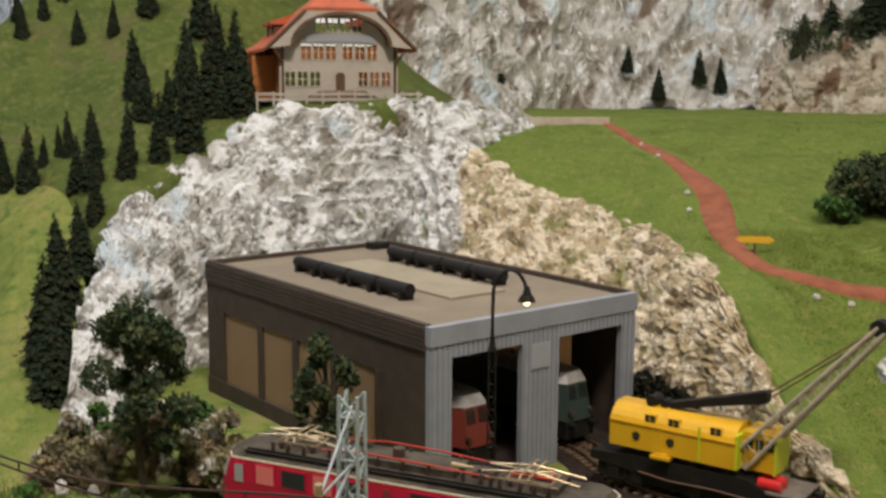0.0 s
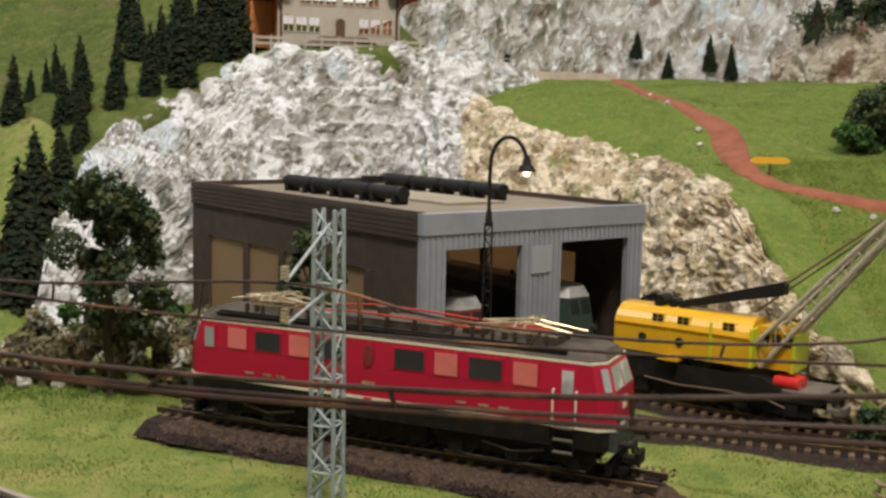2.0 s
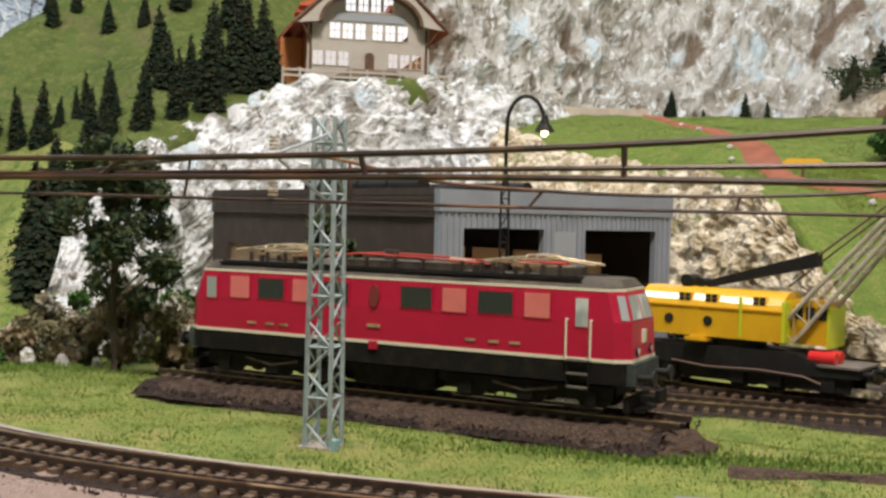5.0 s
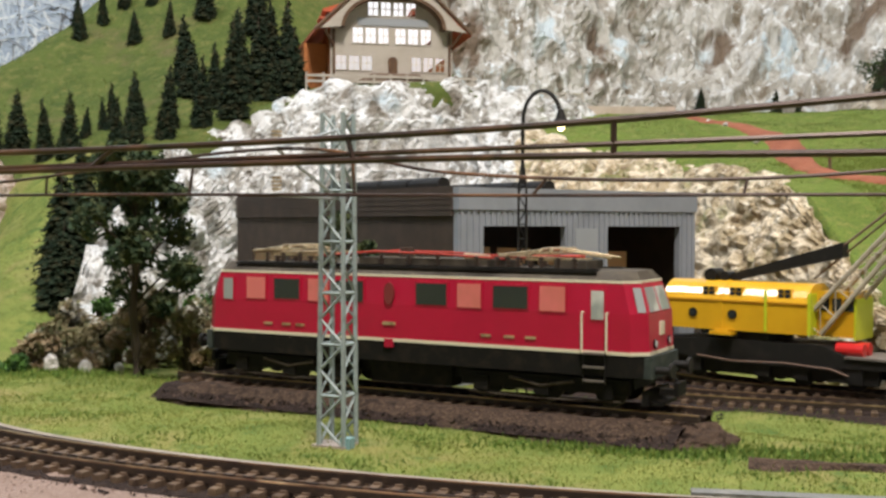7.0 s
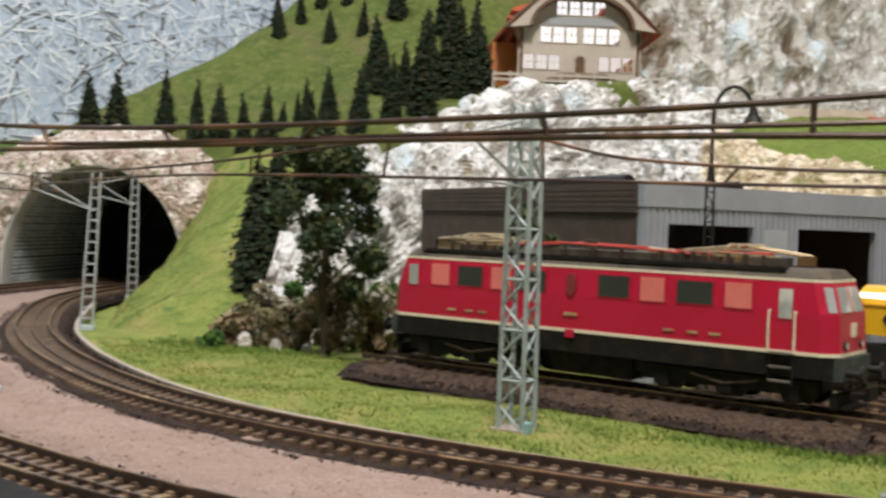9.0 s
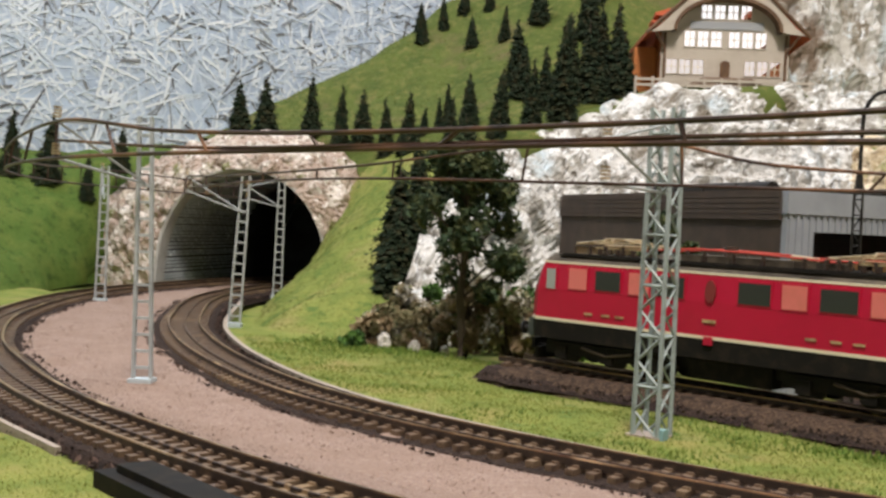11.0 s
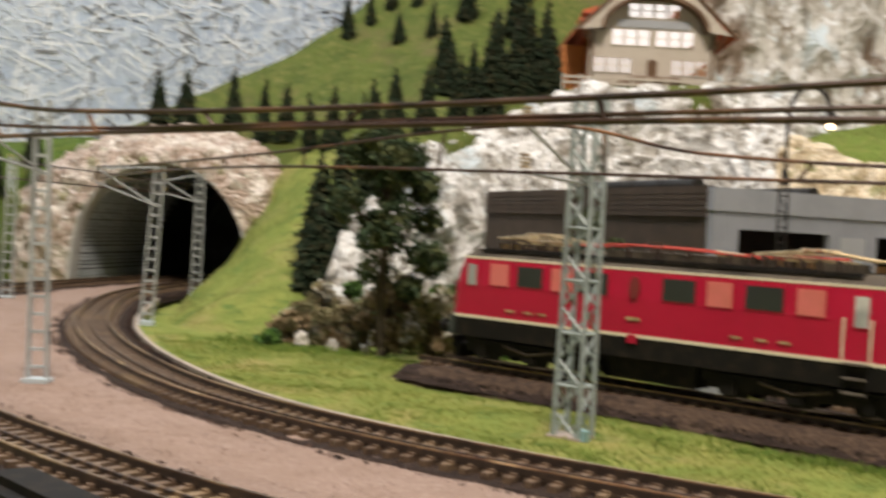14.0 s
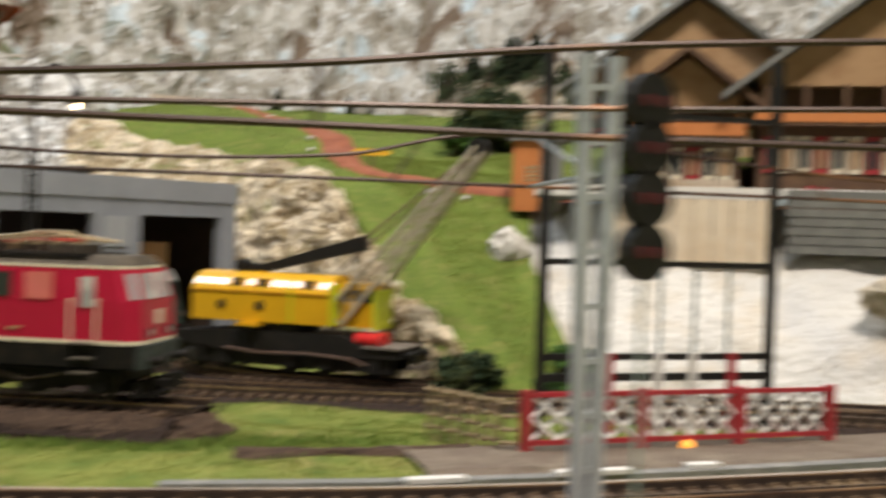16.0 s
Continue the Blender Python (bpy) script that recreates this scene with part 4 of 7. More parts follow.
# beside the rock face, on the bank
for x, y, z, h, w in ((-27.0, 59.4, 2.4, 7.8, 1.1), (-26.0, 56.6, 0.9, 5.6, 1.15), (-28.8, 65.6, 4.6, 7.0, 0.95), (-29.4, 70.5, 7.4, 5.4, 0.95)):
    fir(x, y, sheet_z(BANK, x, y, z), h, w, 3, "rising beside the silvery rock face")
# on the far-left bank
for x, y, h in ((-75.5, 66.5, 6.4), (-72.5, 69.5, 6.6), (-70.0, 71.5, 6.6), (-66.5, 73.0, 4.6), (-64.0, 74.5, 4.2), (-78, 70, 6.0)):
    fir(x, y, sheet_z(LEFT, x, y, 10), h, 1.0, None, "standing on the far bank")
# small firs at the foot of the far cliff
for x, y, z, h in ((-11.7, 140, 23.2, 3.6), (-0.2, 147.5, 20.0, 5.0), (2.2, 148.5, 18.5, 5.6), (18.0, 155, 22.5, 4.0), (22.1, 151, 18.8, 4.6), (28.4, 155, 21.0, 5.2), (31.4, 155, 20.0, 5.0)):
    fir(x, y, z, h, 1.1, None, "at the foot of the far cliff")
for i in range(16):
    x = 42 + 3.2 * i + random.uniform(-1, 1)
    fir(x, 152 - 0.25 * (x - 42) + random.uniform(-2, 2), 25 + random.uniform(-1, 2), random.uniform(6, 10), 1.5, None, "in the dark wood above the outcrop")


def clump_tree(name, x, y, z, height, crown_w, trunk_h, label, seed, mat, clumps=22, leaves=170):
    rnd = random.Random(seed)
    t = thing(name, x, y, z, rnd.uniform(0, 360), label, "tree")
    bm = bmesh.new()
    tube([(0, 0, -0.3), (0.08, 0.0, trunk_h * 0.5), (-0.05, 0.1, trunk_h), (0.1, 0.0, height * 0.55), (0, 0.05, height * 0.85)], 0.22, 7, bm)
    centres = []
    for k in range(clumps):
        f = rnd.random() ** 0.8
        a = rnd.uniform(0, 6.3)
        r = crown_w * (0.25 + 0.75 * math.sin(math.pi * (0.15 + 0.75 * f))) * rnd.uniform(0.35, 0.95)
        centres.append(Vector((math.cos(a) * r, math.sin(a) * r, trunk_h + (height - trunk_h) * f * 0.94)))
    for c in centres:
        tube([(0, 0, max(trunk_h * 0.8, c.z - 1.6)), tuple(c * 0.6 + Vector((0, 0, c.z * 0.32))), tuple(c)], 0.05, 5, bm)
    part("trunk", bm, BARK, t, "thin dark trunk with twigs")
    bm = bmesh.new()
    for c in centres:
        size = crown_w * rnd.uniform(0.2, 0.37)
        for _ in range(leaves):
            d = Vector((rnd.gauss(0, 1), rnd.gauss(0, 1), rnd.gauss(0, 0.8)))
            q = c + d.normalized() * size * rnd.uniform(0.55, 1.08)
            u = Vector((rnd.uniform(-1, 1), rnd.uniform(-1, 1), rnd.uniform(-1, 1))) * 0.24
            w = Vector((rnd.uniform(-1, 1), rnd.uniform(-1, 1), rnd.uniform(-1, 1))) * 0.24
            bm.faces.new([bm.verts.new(q + e) for e in (u, w, -u * 0.9)])
    part("crown", bm, mat, t, "clumped dark green leaves")
    return t


clump_tree("leafy_tree", -16.0, 44.6, 0.0, 10.6, 2.9, 3.0, "dark green leafy model tree with gaps in its crown", 3, LEAF, 24, 300)
clump_tree("leafy_tree", -7.6, 51.5, -0.5, 8.6, 1.7, 1.5, "slim dark leafy tree beside the engine shed wall", 8, LEAF, 26, 200)
clump_tree("bush", -21.8, 46.6, 0.0, 1.5, 1.1, 0.2, "brownish undergrowth bush at the bank's foot", 12, BRUSH, 12, 110)
clump_tree("bush", -19.6, 47.0, -0.2, 1.1, 0.9, 0.2, "brownish undergrowth bush at the bank's foot", 14, BRUSH, 10, 110)
for i, (x, y, h, w) in enumerate(((-22.0, 48.6, 2.2, 1.4), (-22.6, 50.8, 3.2, 1.4), (-21.4, 52.0, 3.2, 1.4), (-20.4, 48.0, 1.8, 1.3), (-14.6, 49.4, 2.4, 1.5), (-20.0, 50.0, 2.6, 1.5), (-18.4, 52.5, 3.4, 1.6), (-16.0, 53.5, 3.4, 1.7), (-15.0, 48.4, 3.4, 1.6), (-17.6, 49.0, 4.2, 1.6), (-12.6, 47.4, 2.6, 1.3), (-13.6, 51.0, 3.6, 1.7), (-11.6, 49.0, 2.4, 1.2))):
    clump_tree("bush", x, y, -0.3, h, w, 0.2, "brown and green scrub at the foot of the rock", 60 + i, (SCRUB, SCRUB, MOSS, SCRUB, BRUSH)[i % 5], 14, 150)
clump_tree("bush", -22.6, 45.4, -0.2, 0.8, 0.9, 0.1, "low green moss bush at the bank's foot", 15, MOSS, 10, 120)
clump_tree("bush", -13.2, 48.0, -0.2, 1.8, 1.2, 0.2, "brownish undergrowth bush behind the tree", 16, BRUSH, 12, 110)
clump_tree("bush", 28.4, 72.6, meadow_z(28.4, 72.6), 3.9, 2.9, 0.5, "large dark green bush beside the footpath", 21, LEAF, 34, 220)
clump_tree("bush", 25.6, 71.6, meadow_z(25.6, 71.6), 1.6, 1.7, 0.2, "green moss bush beside the footpath", 22, MOSS, 12, 130)
clump_tree("bush", 20.0, 43.5, -0.5, 1.9, 1.5, 0.1, "dark low shrub at the foot of the slope", 24, LEAF, 12, 130)
clump_tree("bush", 24.5, 43.0, -0.3, 2.0, 1.8, 0.1, "green shrub at the foot of the slope", 25, MOSS, 12, 130)
# added black clumps: the shaded hollow right of the shed, no real plants
clump_tree("bush", 12.8, 57.6, -0.6, 3.6, 2.2, 0.1, "black leaf clump standing in for shade beside the engine shed", 27, HOLLOW_SHADE, 20, 150)
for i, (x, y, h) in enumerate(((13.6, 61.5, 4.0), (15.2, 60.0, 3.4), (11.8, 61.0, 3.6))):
    clump_tree("bush", x, y, -0.6, h, 2.0, 0.1, "black leaf clump standing in for shade in the hollow beside the shed", 90 + i, HOLLOW_SHADE, 16, 140)
for i, (x, y, h) in enumerate(((41, 147, 5), (46, 145, 6), (52, 143, 5.5), (58, 142, 6), (64, 141, 5))):
    clump_tree("bush", x, y, 24.5, h, 3.4, 0.4, "dark wild shrub above the rock outcrop", 30 + i, LEAF, 14, 110)


def boulder(x, y, z, sx, sy, sz, mat, label, seed):
    bm = bmesh.new()
    bmesh.ops.create_icosphere(bm, subdivisions=3, radius=1.0)
    for v in bm.verts:
        v.co *= 1 + 0.3 * noise.fractal(v.co * 1.6 + Vector((seed, 0, 0)), 1.0, 2.0, 3)
        v.co = Vector((v.co.x * sx + x, v.co.y * sy + y, v.co.z * sz + z))
    return tagged(part("boulder", bm, mat), label, "boulder")


boulder(24.5, 53.0, 6.0, 1.1, 0.9, 1.0, BOULDER, "pale grey boulder on the grass slope", 1)
for k, (x, y, w) in enumerate(((-19.2, 46.0, 0.3), (-20.9, 45.9, 0.38), (-17.4, 45.9, 0.22), (-22.0, 46.6, 0.26))):
    boulder(x, y, 0.2 + 0.15 * (k % 2), w, w * 0.8, w * 1.3, BOULDER, "white stone among the undergrowth", 5 + k)
for i, (x, y) in enumerate(((15.0, 88.5), (16.2, 78.5), (16.0, 75.8), (14.0, 93), (21.4, 59.0), (23.4, 58.6))):
    boulder(x, y, meadow_z(x, y) + 0.1, 0.22, 0.28, 0.2, BOULDER, "small pale stone at the footpath's edge", 9 + i)

# grass fibres close to the camera
GUIDE_A = [(p.x, p.y) for p in even(TRACK_A[4:], 1.2)]


def GUIDE_Y(x):
    return float(np.interp(x, [p[0] for p in GUIDE_A], [p[1] for p in GUIDE_A]))


spots = []
while len(spots) < 90000:
    x, y = random.uniform(-34, 30), random.uniform(24, 50)
    near_a = min((Vector((x, y, 0)) - Vector((p[0], p[1], 0))).length for p in GUIDE_A)
    over = (x + 9.65) * 0.342 + (y - 39.9) * 0.94
    if near_a < 3.0 or y < GUIDE_Y(x) or (-2.4 < over < 3.2 and -12.5 < x < 10.2):
        continue
    if x < -24 and y > 46:
        continue
    if noise.noise(Vector((x, y, 0)) * 0.5) < random.uniform(-0.9, 0.2):
        continue
    spots.append(((x, y, ground_z(x, y)), random.uniform(0.045, 0.1)))
scatter("grass_fibres", spots, blade, GRASS_BLADE, "bright green grass fibres on the layout ground", "grass")
spots = []
for _ in range(110):
    cx, cy, r = random.uniform(-30, 28), random.uniform(25, 46), random.uniform(0.5, 1.6)
    for _ in range(int(130 * r)):
        x, y = cx + random.gauss(0, r), cy + random.gauss(0, r * 0.6)
        near_a = min((Vector((x, y, 0)) - Vector((p[0], p[1], 0))).length for p in GUIDE_A)
        over = (x + 9.65) * 0.342 + (y - 39.9) * 0.94
        if near_a > 3.0 and y > GUIDE_Y(x) and not (-2.4 < over < 3.2 and -12.5 < x < 10.2):
            spots.append(((x, y, ground_z(x, y)), random.uniform(0.07, 0.17)))
for cx, cy, rx, ry, n in ((8.0, 30.9, 1.6, 0.5, 900), (11.8, 31.2, 2.2, 0.7, 1300), (4.0, 31.6, 2.0, 0.4, 500), (-19.5, 44.4, 2.4, 0.8, 1100), (-23.5, 45.6, 1.6, 0.9, 700)):
    for _ in range(n):
        x, y = random.gauss(cx, rx), random.gauss(cy, ry)
        spots.append(((x, y, ground_z(x, y) + random.uniform(0, 0.16)), random.uniform(0.1, 0.2)))
scatter("moss_fibres", spots, blade, MOSS_BLADE, "darker green moss tufts in the grass", "moss")
spots = []
for _ in range(45000):
    y = random.uniform(62, 104)
    x = random.uniform(-2, 44)
    if x > meadow_edge(y) + 1.0 and abs(x - float(np.interp(y, (58, 60.6, 63.5, 69.5, 78, 87, 96, 101), (29, 22.5, 18.9, 17.6, 18.0, 16.2, 13, 11.6)))) > 1.5:
        spots.append(((x, y, meadow_z(x, y)), random.uniform(0.05, 0.12)))
for sheet, n, x0, x1, y0, y1 in ((HILL, 26000, -58, -20, 78, 120), (BANK, 26000, -44, -24, 47, 82), (LEFT, 14000, -95, -58, 42, 84)):
    for _ in range(n):
        x, y = random.uniform(x0, x1), random.uniform(y0, y1)
        ok, place, *_ = sheet.ray_cast(Vector((x * CM, y * CM, 2)), Vector((0, 0, -1)))
        if ok:
            spots.append(((x, y, place.z / CM), random.uniform(0.05, 0.11) if sheet is BANK else random.uniform(0.08, 0.18)))
scatter("hill_fibres", spots, blade, HILL_BLADE, "green grass fibres on the meadow and hill", "grass")
spots = []
GUIDE_B = [(p.x, p.y) for p in even(TRACK_B[4:11], 1.2)]
while len(spots) < 22000:
    x, y = random.uniform(-34, -6), random.uniform(9, 30)
    side_b = float(np.interp(x, [p[0] for p in GUIDE_B], [p[1] for p in GUIDE_B]))
    if y > side_b - 2.6 or noise.noise(Vector((x, y, 0)) * 0.5) < random.uniform(-0.9, 0.2):
        continue
    spots.append(((x, y, ground_z(x, y)), random.uniform(0.045, 0.1)))
scatter("grass_fibres", spots, blade, GRASS_BLADE, "bright green grass fibres outside the outer track", "grass")
spots = []
while len(spots) < 40000:
    x, y = random.uniform(15, 40), random.uniform(42, 70)
    if x < meadow_edge(y) + 3.0 or x > np.interp(y, (40, 46, 52, 58, 63, 68), (26, 24.5, 24.5, 26, 30, 60)):
        continue
    spots.append(((x, y, meadow_z(x, y)), random.uniform(0.06, 0.14)))
scatter("meadow_fibres", spots, blade, MEADOW_BLADE, "green grass fibres on the slope", "grass")


# ---- engine shed ----
SHED = thing("engine_shed", -1.38, 48.55, -0.6, 42.5, "two-stall engine shed with flat felt roof and grey corrugated front", "engine shed")
W, D, H, DOOR = 16.16, 26.3, 9.57, 7.7


def ribbed(name, x0, x1, z0, z1, label="grey corrugated post"):
    post = part(name, boxed((x0, x1, 0, 0.4, z0, z1)), GREY_WALL, SHED, label)
    n = max(1, int((x1 - x0) / 0.34))
    for i in range(n):
        c = x0 + (i + 0.5) * (x1 - x0) / n
        part("rib", boxed((c - 0.08, c + 0.08, -0.07, 0, z0, z1 - 0.02)), GREY_WALL, post)


ribbed("corner_post", 0, 1.5, 0, 8.5)
ribbed("middle_post", 6.7, 9.6, 0, 8.5)
ribbed("corner_post", 14.96, W, 0, 8.5)
ribbed("door_lintel", 1.5, 6.7, DOOR, 8.5)
ribbed("door_lintel", 9.6, 14.96, DOOR, 8.5)
part("fascia", boxed((-0.05, W + 0.05, -0.12, 0.4, 8.5, H + 0.02)), GREY_WALL, SHED, "plain pale grey fascia board", bevel=0.04)
part("sign_panel", boxed((7.3, 8.8, -0.12, -0.07, 6.1, 7.6)), GREY_LIGHT, SHED, "blank grey panel", bevel=0.02)
for k in range(5):
    z = 8.2 + 0.27 * k
    part("cladding_board", boxed((-0.13, 0.0, 0.4, D, z, z + 0.23)), BROWN_WALL, SHED)
part("side_plinth", boxed((-0.1, 0.4, 0.4, D, 0, 1.2)), BROWN_WALL, SHED)
part("side_head", boxed((0.0, 0.4, 0.4, D, 6.2, H)), BROWN_WALL, SHED)
bays = [0.4, 4.84, 9.6, 14.1, 18.6, 24.0, D]
for i, y in enumerate(bays[1:-1]):
    part("side_post", boxed((-0.06, 0.4, y - 0.28, y + 0.28, 1.2, 6.2)), BROWN_WALL, SHED)
for i, (a, b) in enumerate(zip(bays, bays[1:])):
    lo, hi = a + (0.28 if i else 0), b - (0.28 if b < D else 0)
    if 1 <= i <= 4:
        part("side_pane", boxed((0.12, 0.2, lo, hi, 1.2, 6.2)), PANE_TAN, SHED, "tan frosted window pane")
    else:
        part("side_panel", boxed((0.0, 0.4, lo, hi, 1.2, 6.2)), BROWN_WALL, SHED)
part("side_plinth", boxed((W - 0.4, W, 0.4, D, 0, 3.2)), BROWN_WALL, SHED)
part("side_head", boxed((W - 0.4, W, 0.4, D, 6.2, H)), BROWN_WALL, SHED)
for y in bays[1:-1]:
    part("side_post", boxed((W - 0.4, W, y - 0.28, y + 0.28, 3.2, 6.2)), BROWN_WALL, SHED)
for i, (a, b) in enumerate(zip(bays, bays[1:])):
    lo, hi = a + (0.28 if i else 0), b - (0.28 if b < D else 0)
    if i:
        part("side_pane", boxed((W - 0.2, W - 0.12, lo, hi, 3.2, 6.2)), PANE_TAN, SHED, "tan frosted window pane")
    else:
        part("side_panel", boxed((W - 0.4, W, lo, hi, 3.2, 6.2)), BROWN_WALL, SHED)
part("back_wall", boxed((0.4, W - 0.4, D - 0.4, D, 0, 4.2), (0.4, W - 0.4, D - 0.4, D, 7.0, H), (0.4, 1.8, D - 0.4, D, 4.2, 7.0), (7.6, 9.0, D - 0.4, D, 4.2, 7.0), (14.2, W - 0.4, D - 0.4, D, 4.2, 7.0)), BROWN_WALL, SHED)
part("roof", boxed((0.4, W - 0.4, 0.4, D - 0.4, H - 0.5, H - 0.22)), ROOFING, SHED, "grey-brown felt roof")
part("roof_parapet", boxed((0.0, 0.4, 0.4, D, H - 0.001, H + 0.08), (W - 0.4, W, 0.4, D, H - 0.001, H + 0.08), (0.4, W - 0.4, D - 0.4, D, H - 0.001, H + 0.08)), BROWN_WALL, SHED, "dark roof edge")
part("skylight_base", boxed((6.1, 10.4, 5.8, 20.5, H - 0.22, H - 0.06)), ROOF_PALE, SHED, "pale raised roof strip", bevel=0.05)
for x, y0, y1 in ((4.0, 7.2, 20.4), (11.7, 7.4, 20.0)):
    n = 4
    for k in range(n):
        a = y0 + (y1 - y0) * k / n
        b = a + (y1 - y0) / n - 0.2
        bm = bmesh.new()
        rod(bm, (x, a, H + 0.42), (x, b, H + 0.42), 0.42, 14)
        rod(bm, (x, b, H + 0.42), (x, b + 0.2, H + 0.42), 0.34, 14)
        vent = part("roof_vent", bm, BLACK, SHED, "black tubular roof vent", smooth=False)
        part("vent_foot", boxed((x - 0.5, x + 0.5, a + 0.3, a + 0.6, H - 0.22, H + 0.3), (x - 0.5, x + 0.5, b - 0.6, b - 0.3, H - 0.22, H + 0.3)), BLACK, vent)
part("chimney_cap", boxed((13.2, 14.8, 24.4, 25.4, H - 0.3, H + 0.3)), BLACK, SHED)
part("shed_floor", boxed((0.4, W - 0.4, 0.4, D - 0.4, -0.05, 0.12)), BALLAST, SHED)


# ---- railway vehicles ----
def nose_outline(length, width, cut, taper):
    """Plan of a body with a drawn-in nose at each end."""
    return [(0.0, taper), (cut, 0), (length - cut, 0), (length, taper), (length, width - taper), (length - cut, width), (cut, width), (0, width - taper)]


def shell(plan_lo, plan_hi, z0, z1, bm=None):
    bm = bm or bmesh.new()
    lo = [bm.verts.new((*p, z0)) for p in plan_lo]
    hi = [bm.verts.new((*p, z1)) for p in plan_hi]
    n = len(lo)
    bm.faces.new(lo[::-1])
    bm.faces.new(hi)
    for i in range(n):
        bm.faces.new((lo[i], lo[(i + 1) % n], hi[(i + 1) % n], hi[i]))
    return bm


def wheelset(parent, x, y0, y1, r, axle_z, mat=BLACK):
    for y in (y0, y1):
        w = part("wheel", rod(bmesh.new(), (x, y, axle_z), (x, y + 0.14, axle_z), r, 18), mat, parent)
        part("wheel_rim", rod(bmesh.new(), (x, y + 0.02, axle_z), (x, y + 0.08, axle_z), r + 0.03, 18), WHEEL_STEEL, w, "worn steel wheel rim")


def pantograph(parent, x, y, z, flip):
    p = part("pantograph", boxed((x - 1.0, x + 1.0, y - 0.65, y - 0.58, z, z + 0.08), (x - 1.0, x + 1.0, y + 0.58, y + 0.65, z, z + 0.08), (x - 1.0, x - 0.93, y - 0.65, y + 0.65, z, z + 0.08), (x + 0.93, x + 1.0, y - 0.65, y + 0.65, z, z + 0.08)), BRASS, parent, "folded brass pantograph")
    for s in (-0.55, 0.55):
        part("arm", rod(bmesh.new(), (x - 2.1, y + s * 0.9, z + 0.16), (x - 0.1 * flip, y + s * 0.7, z + 0.42), 0.045, 6), BRASS, p)
        part("arm", rod(bmesh.new(), (x + 2.1, y + s * 0.9, z + 0.12), (x + 0.1 * flip, y + s * 0.7, z + 0.42), 0.045, 6), BRASS, p)
        part("arm", rod(bmesh.new(), (x - 2.1, y + s * 0.9, z + 0.16), (x + 0.9, y - s * 0.4, z + 0.3), 0.035, 6), BRASS, p)
        part("spring", rod(bmesh.new(), (x - 0.9, y + s * 0.4, z + 0.1), (x + 0.9, y + s * 0.4, z + 0.14), 0.07, 8), RED_CABLE if flip < 0 else BRASS, p)
    bm = bmesh.new()
    for d in (-0.2, 0.2):
        tube([(x + d, y - 1.25, z + 0.3), (x + d, y - 1.0, z + 0.42), (x + d, y + 1.0, z + 0.42), (x + d, y + 1.25, z + 0.3)], 0.045, 6, bm)
    part("collector_bow", bm, BRASS, p)
    for dx in (-0.8, 0.8):
        for dy in (-0.6, 0.6):
            bm = bmesh.new()
            rod(bm, (x + dx, y + dy, z - 0.28), (x + dx, y + dy, z), 0.09, 8)
            rod(bm, (x + dx, y + dy, z - 0.2), (x + dx, y + dy, z - 0.14), 0.14, 8)
            rod(bm, (x + dx, y + dy, z - 0.09), (x + dx, y + dy, z - 0.03), 0.14, 8)
            part("insulator", bm, INSULATOR, p)


LOCO = thing("locomotive", -10.23, 38.29, 0.22, LOCO_TURN, "red six-axle electric locomotive with cream stripe, dark frame and folded pantographs", "locomotive")
L, WD = 18.35, 3.4
plan = nose_outline(L, WD, 0.5, 0.42)
slim = [(0.36, 0.6), (0.8, 0.06), (L - 0.8, 0.06), (L - 0.36, 0.6), (L - 0.36, WD - 0.6), (L - 0.8, WD - 0.06), (0.8, WD - 0.06), (0.36, WD - 0.6)]
bm = shell(plan, [(p[0] * 0.994 + 0.06, p[1]) for p in plan], 2.82, 4.05)
shell([(p[0] * 0.994 + 0.06, p[1]) for p in plan], slim, 4.05, 5.05, bm)
part("body", bm, RED, LOCO, "glossy red body shell", bevel=0.05)
part("stripe", shell([(p[0] * 1.002 - 0.02, (p[1] - 1.7) * 1.012 + 1.7) for p in plan], [(p[0] * 1.002 - 0.02, (p[1] - 1.7) * 1.012 + 1.7) for p in plan], 2.7, 2.82), STRIPE, LOCO, "cream stripe")
part("skirt", shell([(p[0] * 0.998 + 0.02, p[1]) for p in plan], plan, 1.98, 2.7), FRAME, LOCO, "dark grey skirt", bevel=0.03)
part("gutter", shell([(p[0], (p[1] - 1.7) * 1.008 + 1.7) for p in slim], [(p[0], (p[1] - 1.7) * 1.008 + 1.7) for p in slim], 5.05, 5.14), STRIPE, LOCO, "cream rain gutter")
roof_lo = [(p[0] + (0.04 if p[0] < 10 else -0.04), (p[1] - 1.7) * 0.99 + 1.7) for p in slim]
roof_hi = [(0.62, 0.9), (1.15, 0.45), (L - 1.15, 0.45), (L - 0.62, 0.9), (L - 0.62, WD - 0.9), (L - 1.15, WD - 0.45), (1.15, WD - 0.45), (0.62, WD - 0.9)]
part("roof", shell(roof_lo, roof_hi, 5.14, 5.44), ROOF_GREY, LOCO, "weathered grey roof", bevel=0.14)
part("roof_walkway", boxed((1.4, L - 1.8, 0.2, 0.34, 5.36, 5.44), (1.4, L - 1.8, 0.42, 0.56, 5.42, 5.49), (1.4, L - 1.8, WD - 0.56, WD - 0.2, 5.4, 5.48)), FRAME, LOCO, "dark walkway boards")
part("roof_hatch", boxed((6.8, 11.4, 0.85, WD - 0.85, 5.45, 5.72)), ROOF_GREY, LOCO, bevel=0.12)
part("roof_hatch", boxed((L - 3.6, L - 2.4, 0.9, WD - 0.9, 5.45, 5.75)), ROOF_GREY, LOCO, bevel=0.1)
pantograph(LOCO, 3.6, 1.7, 5.72, 1)
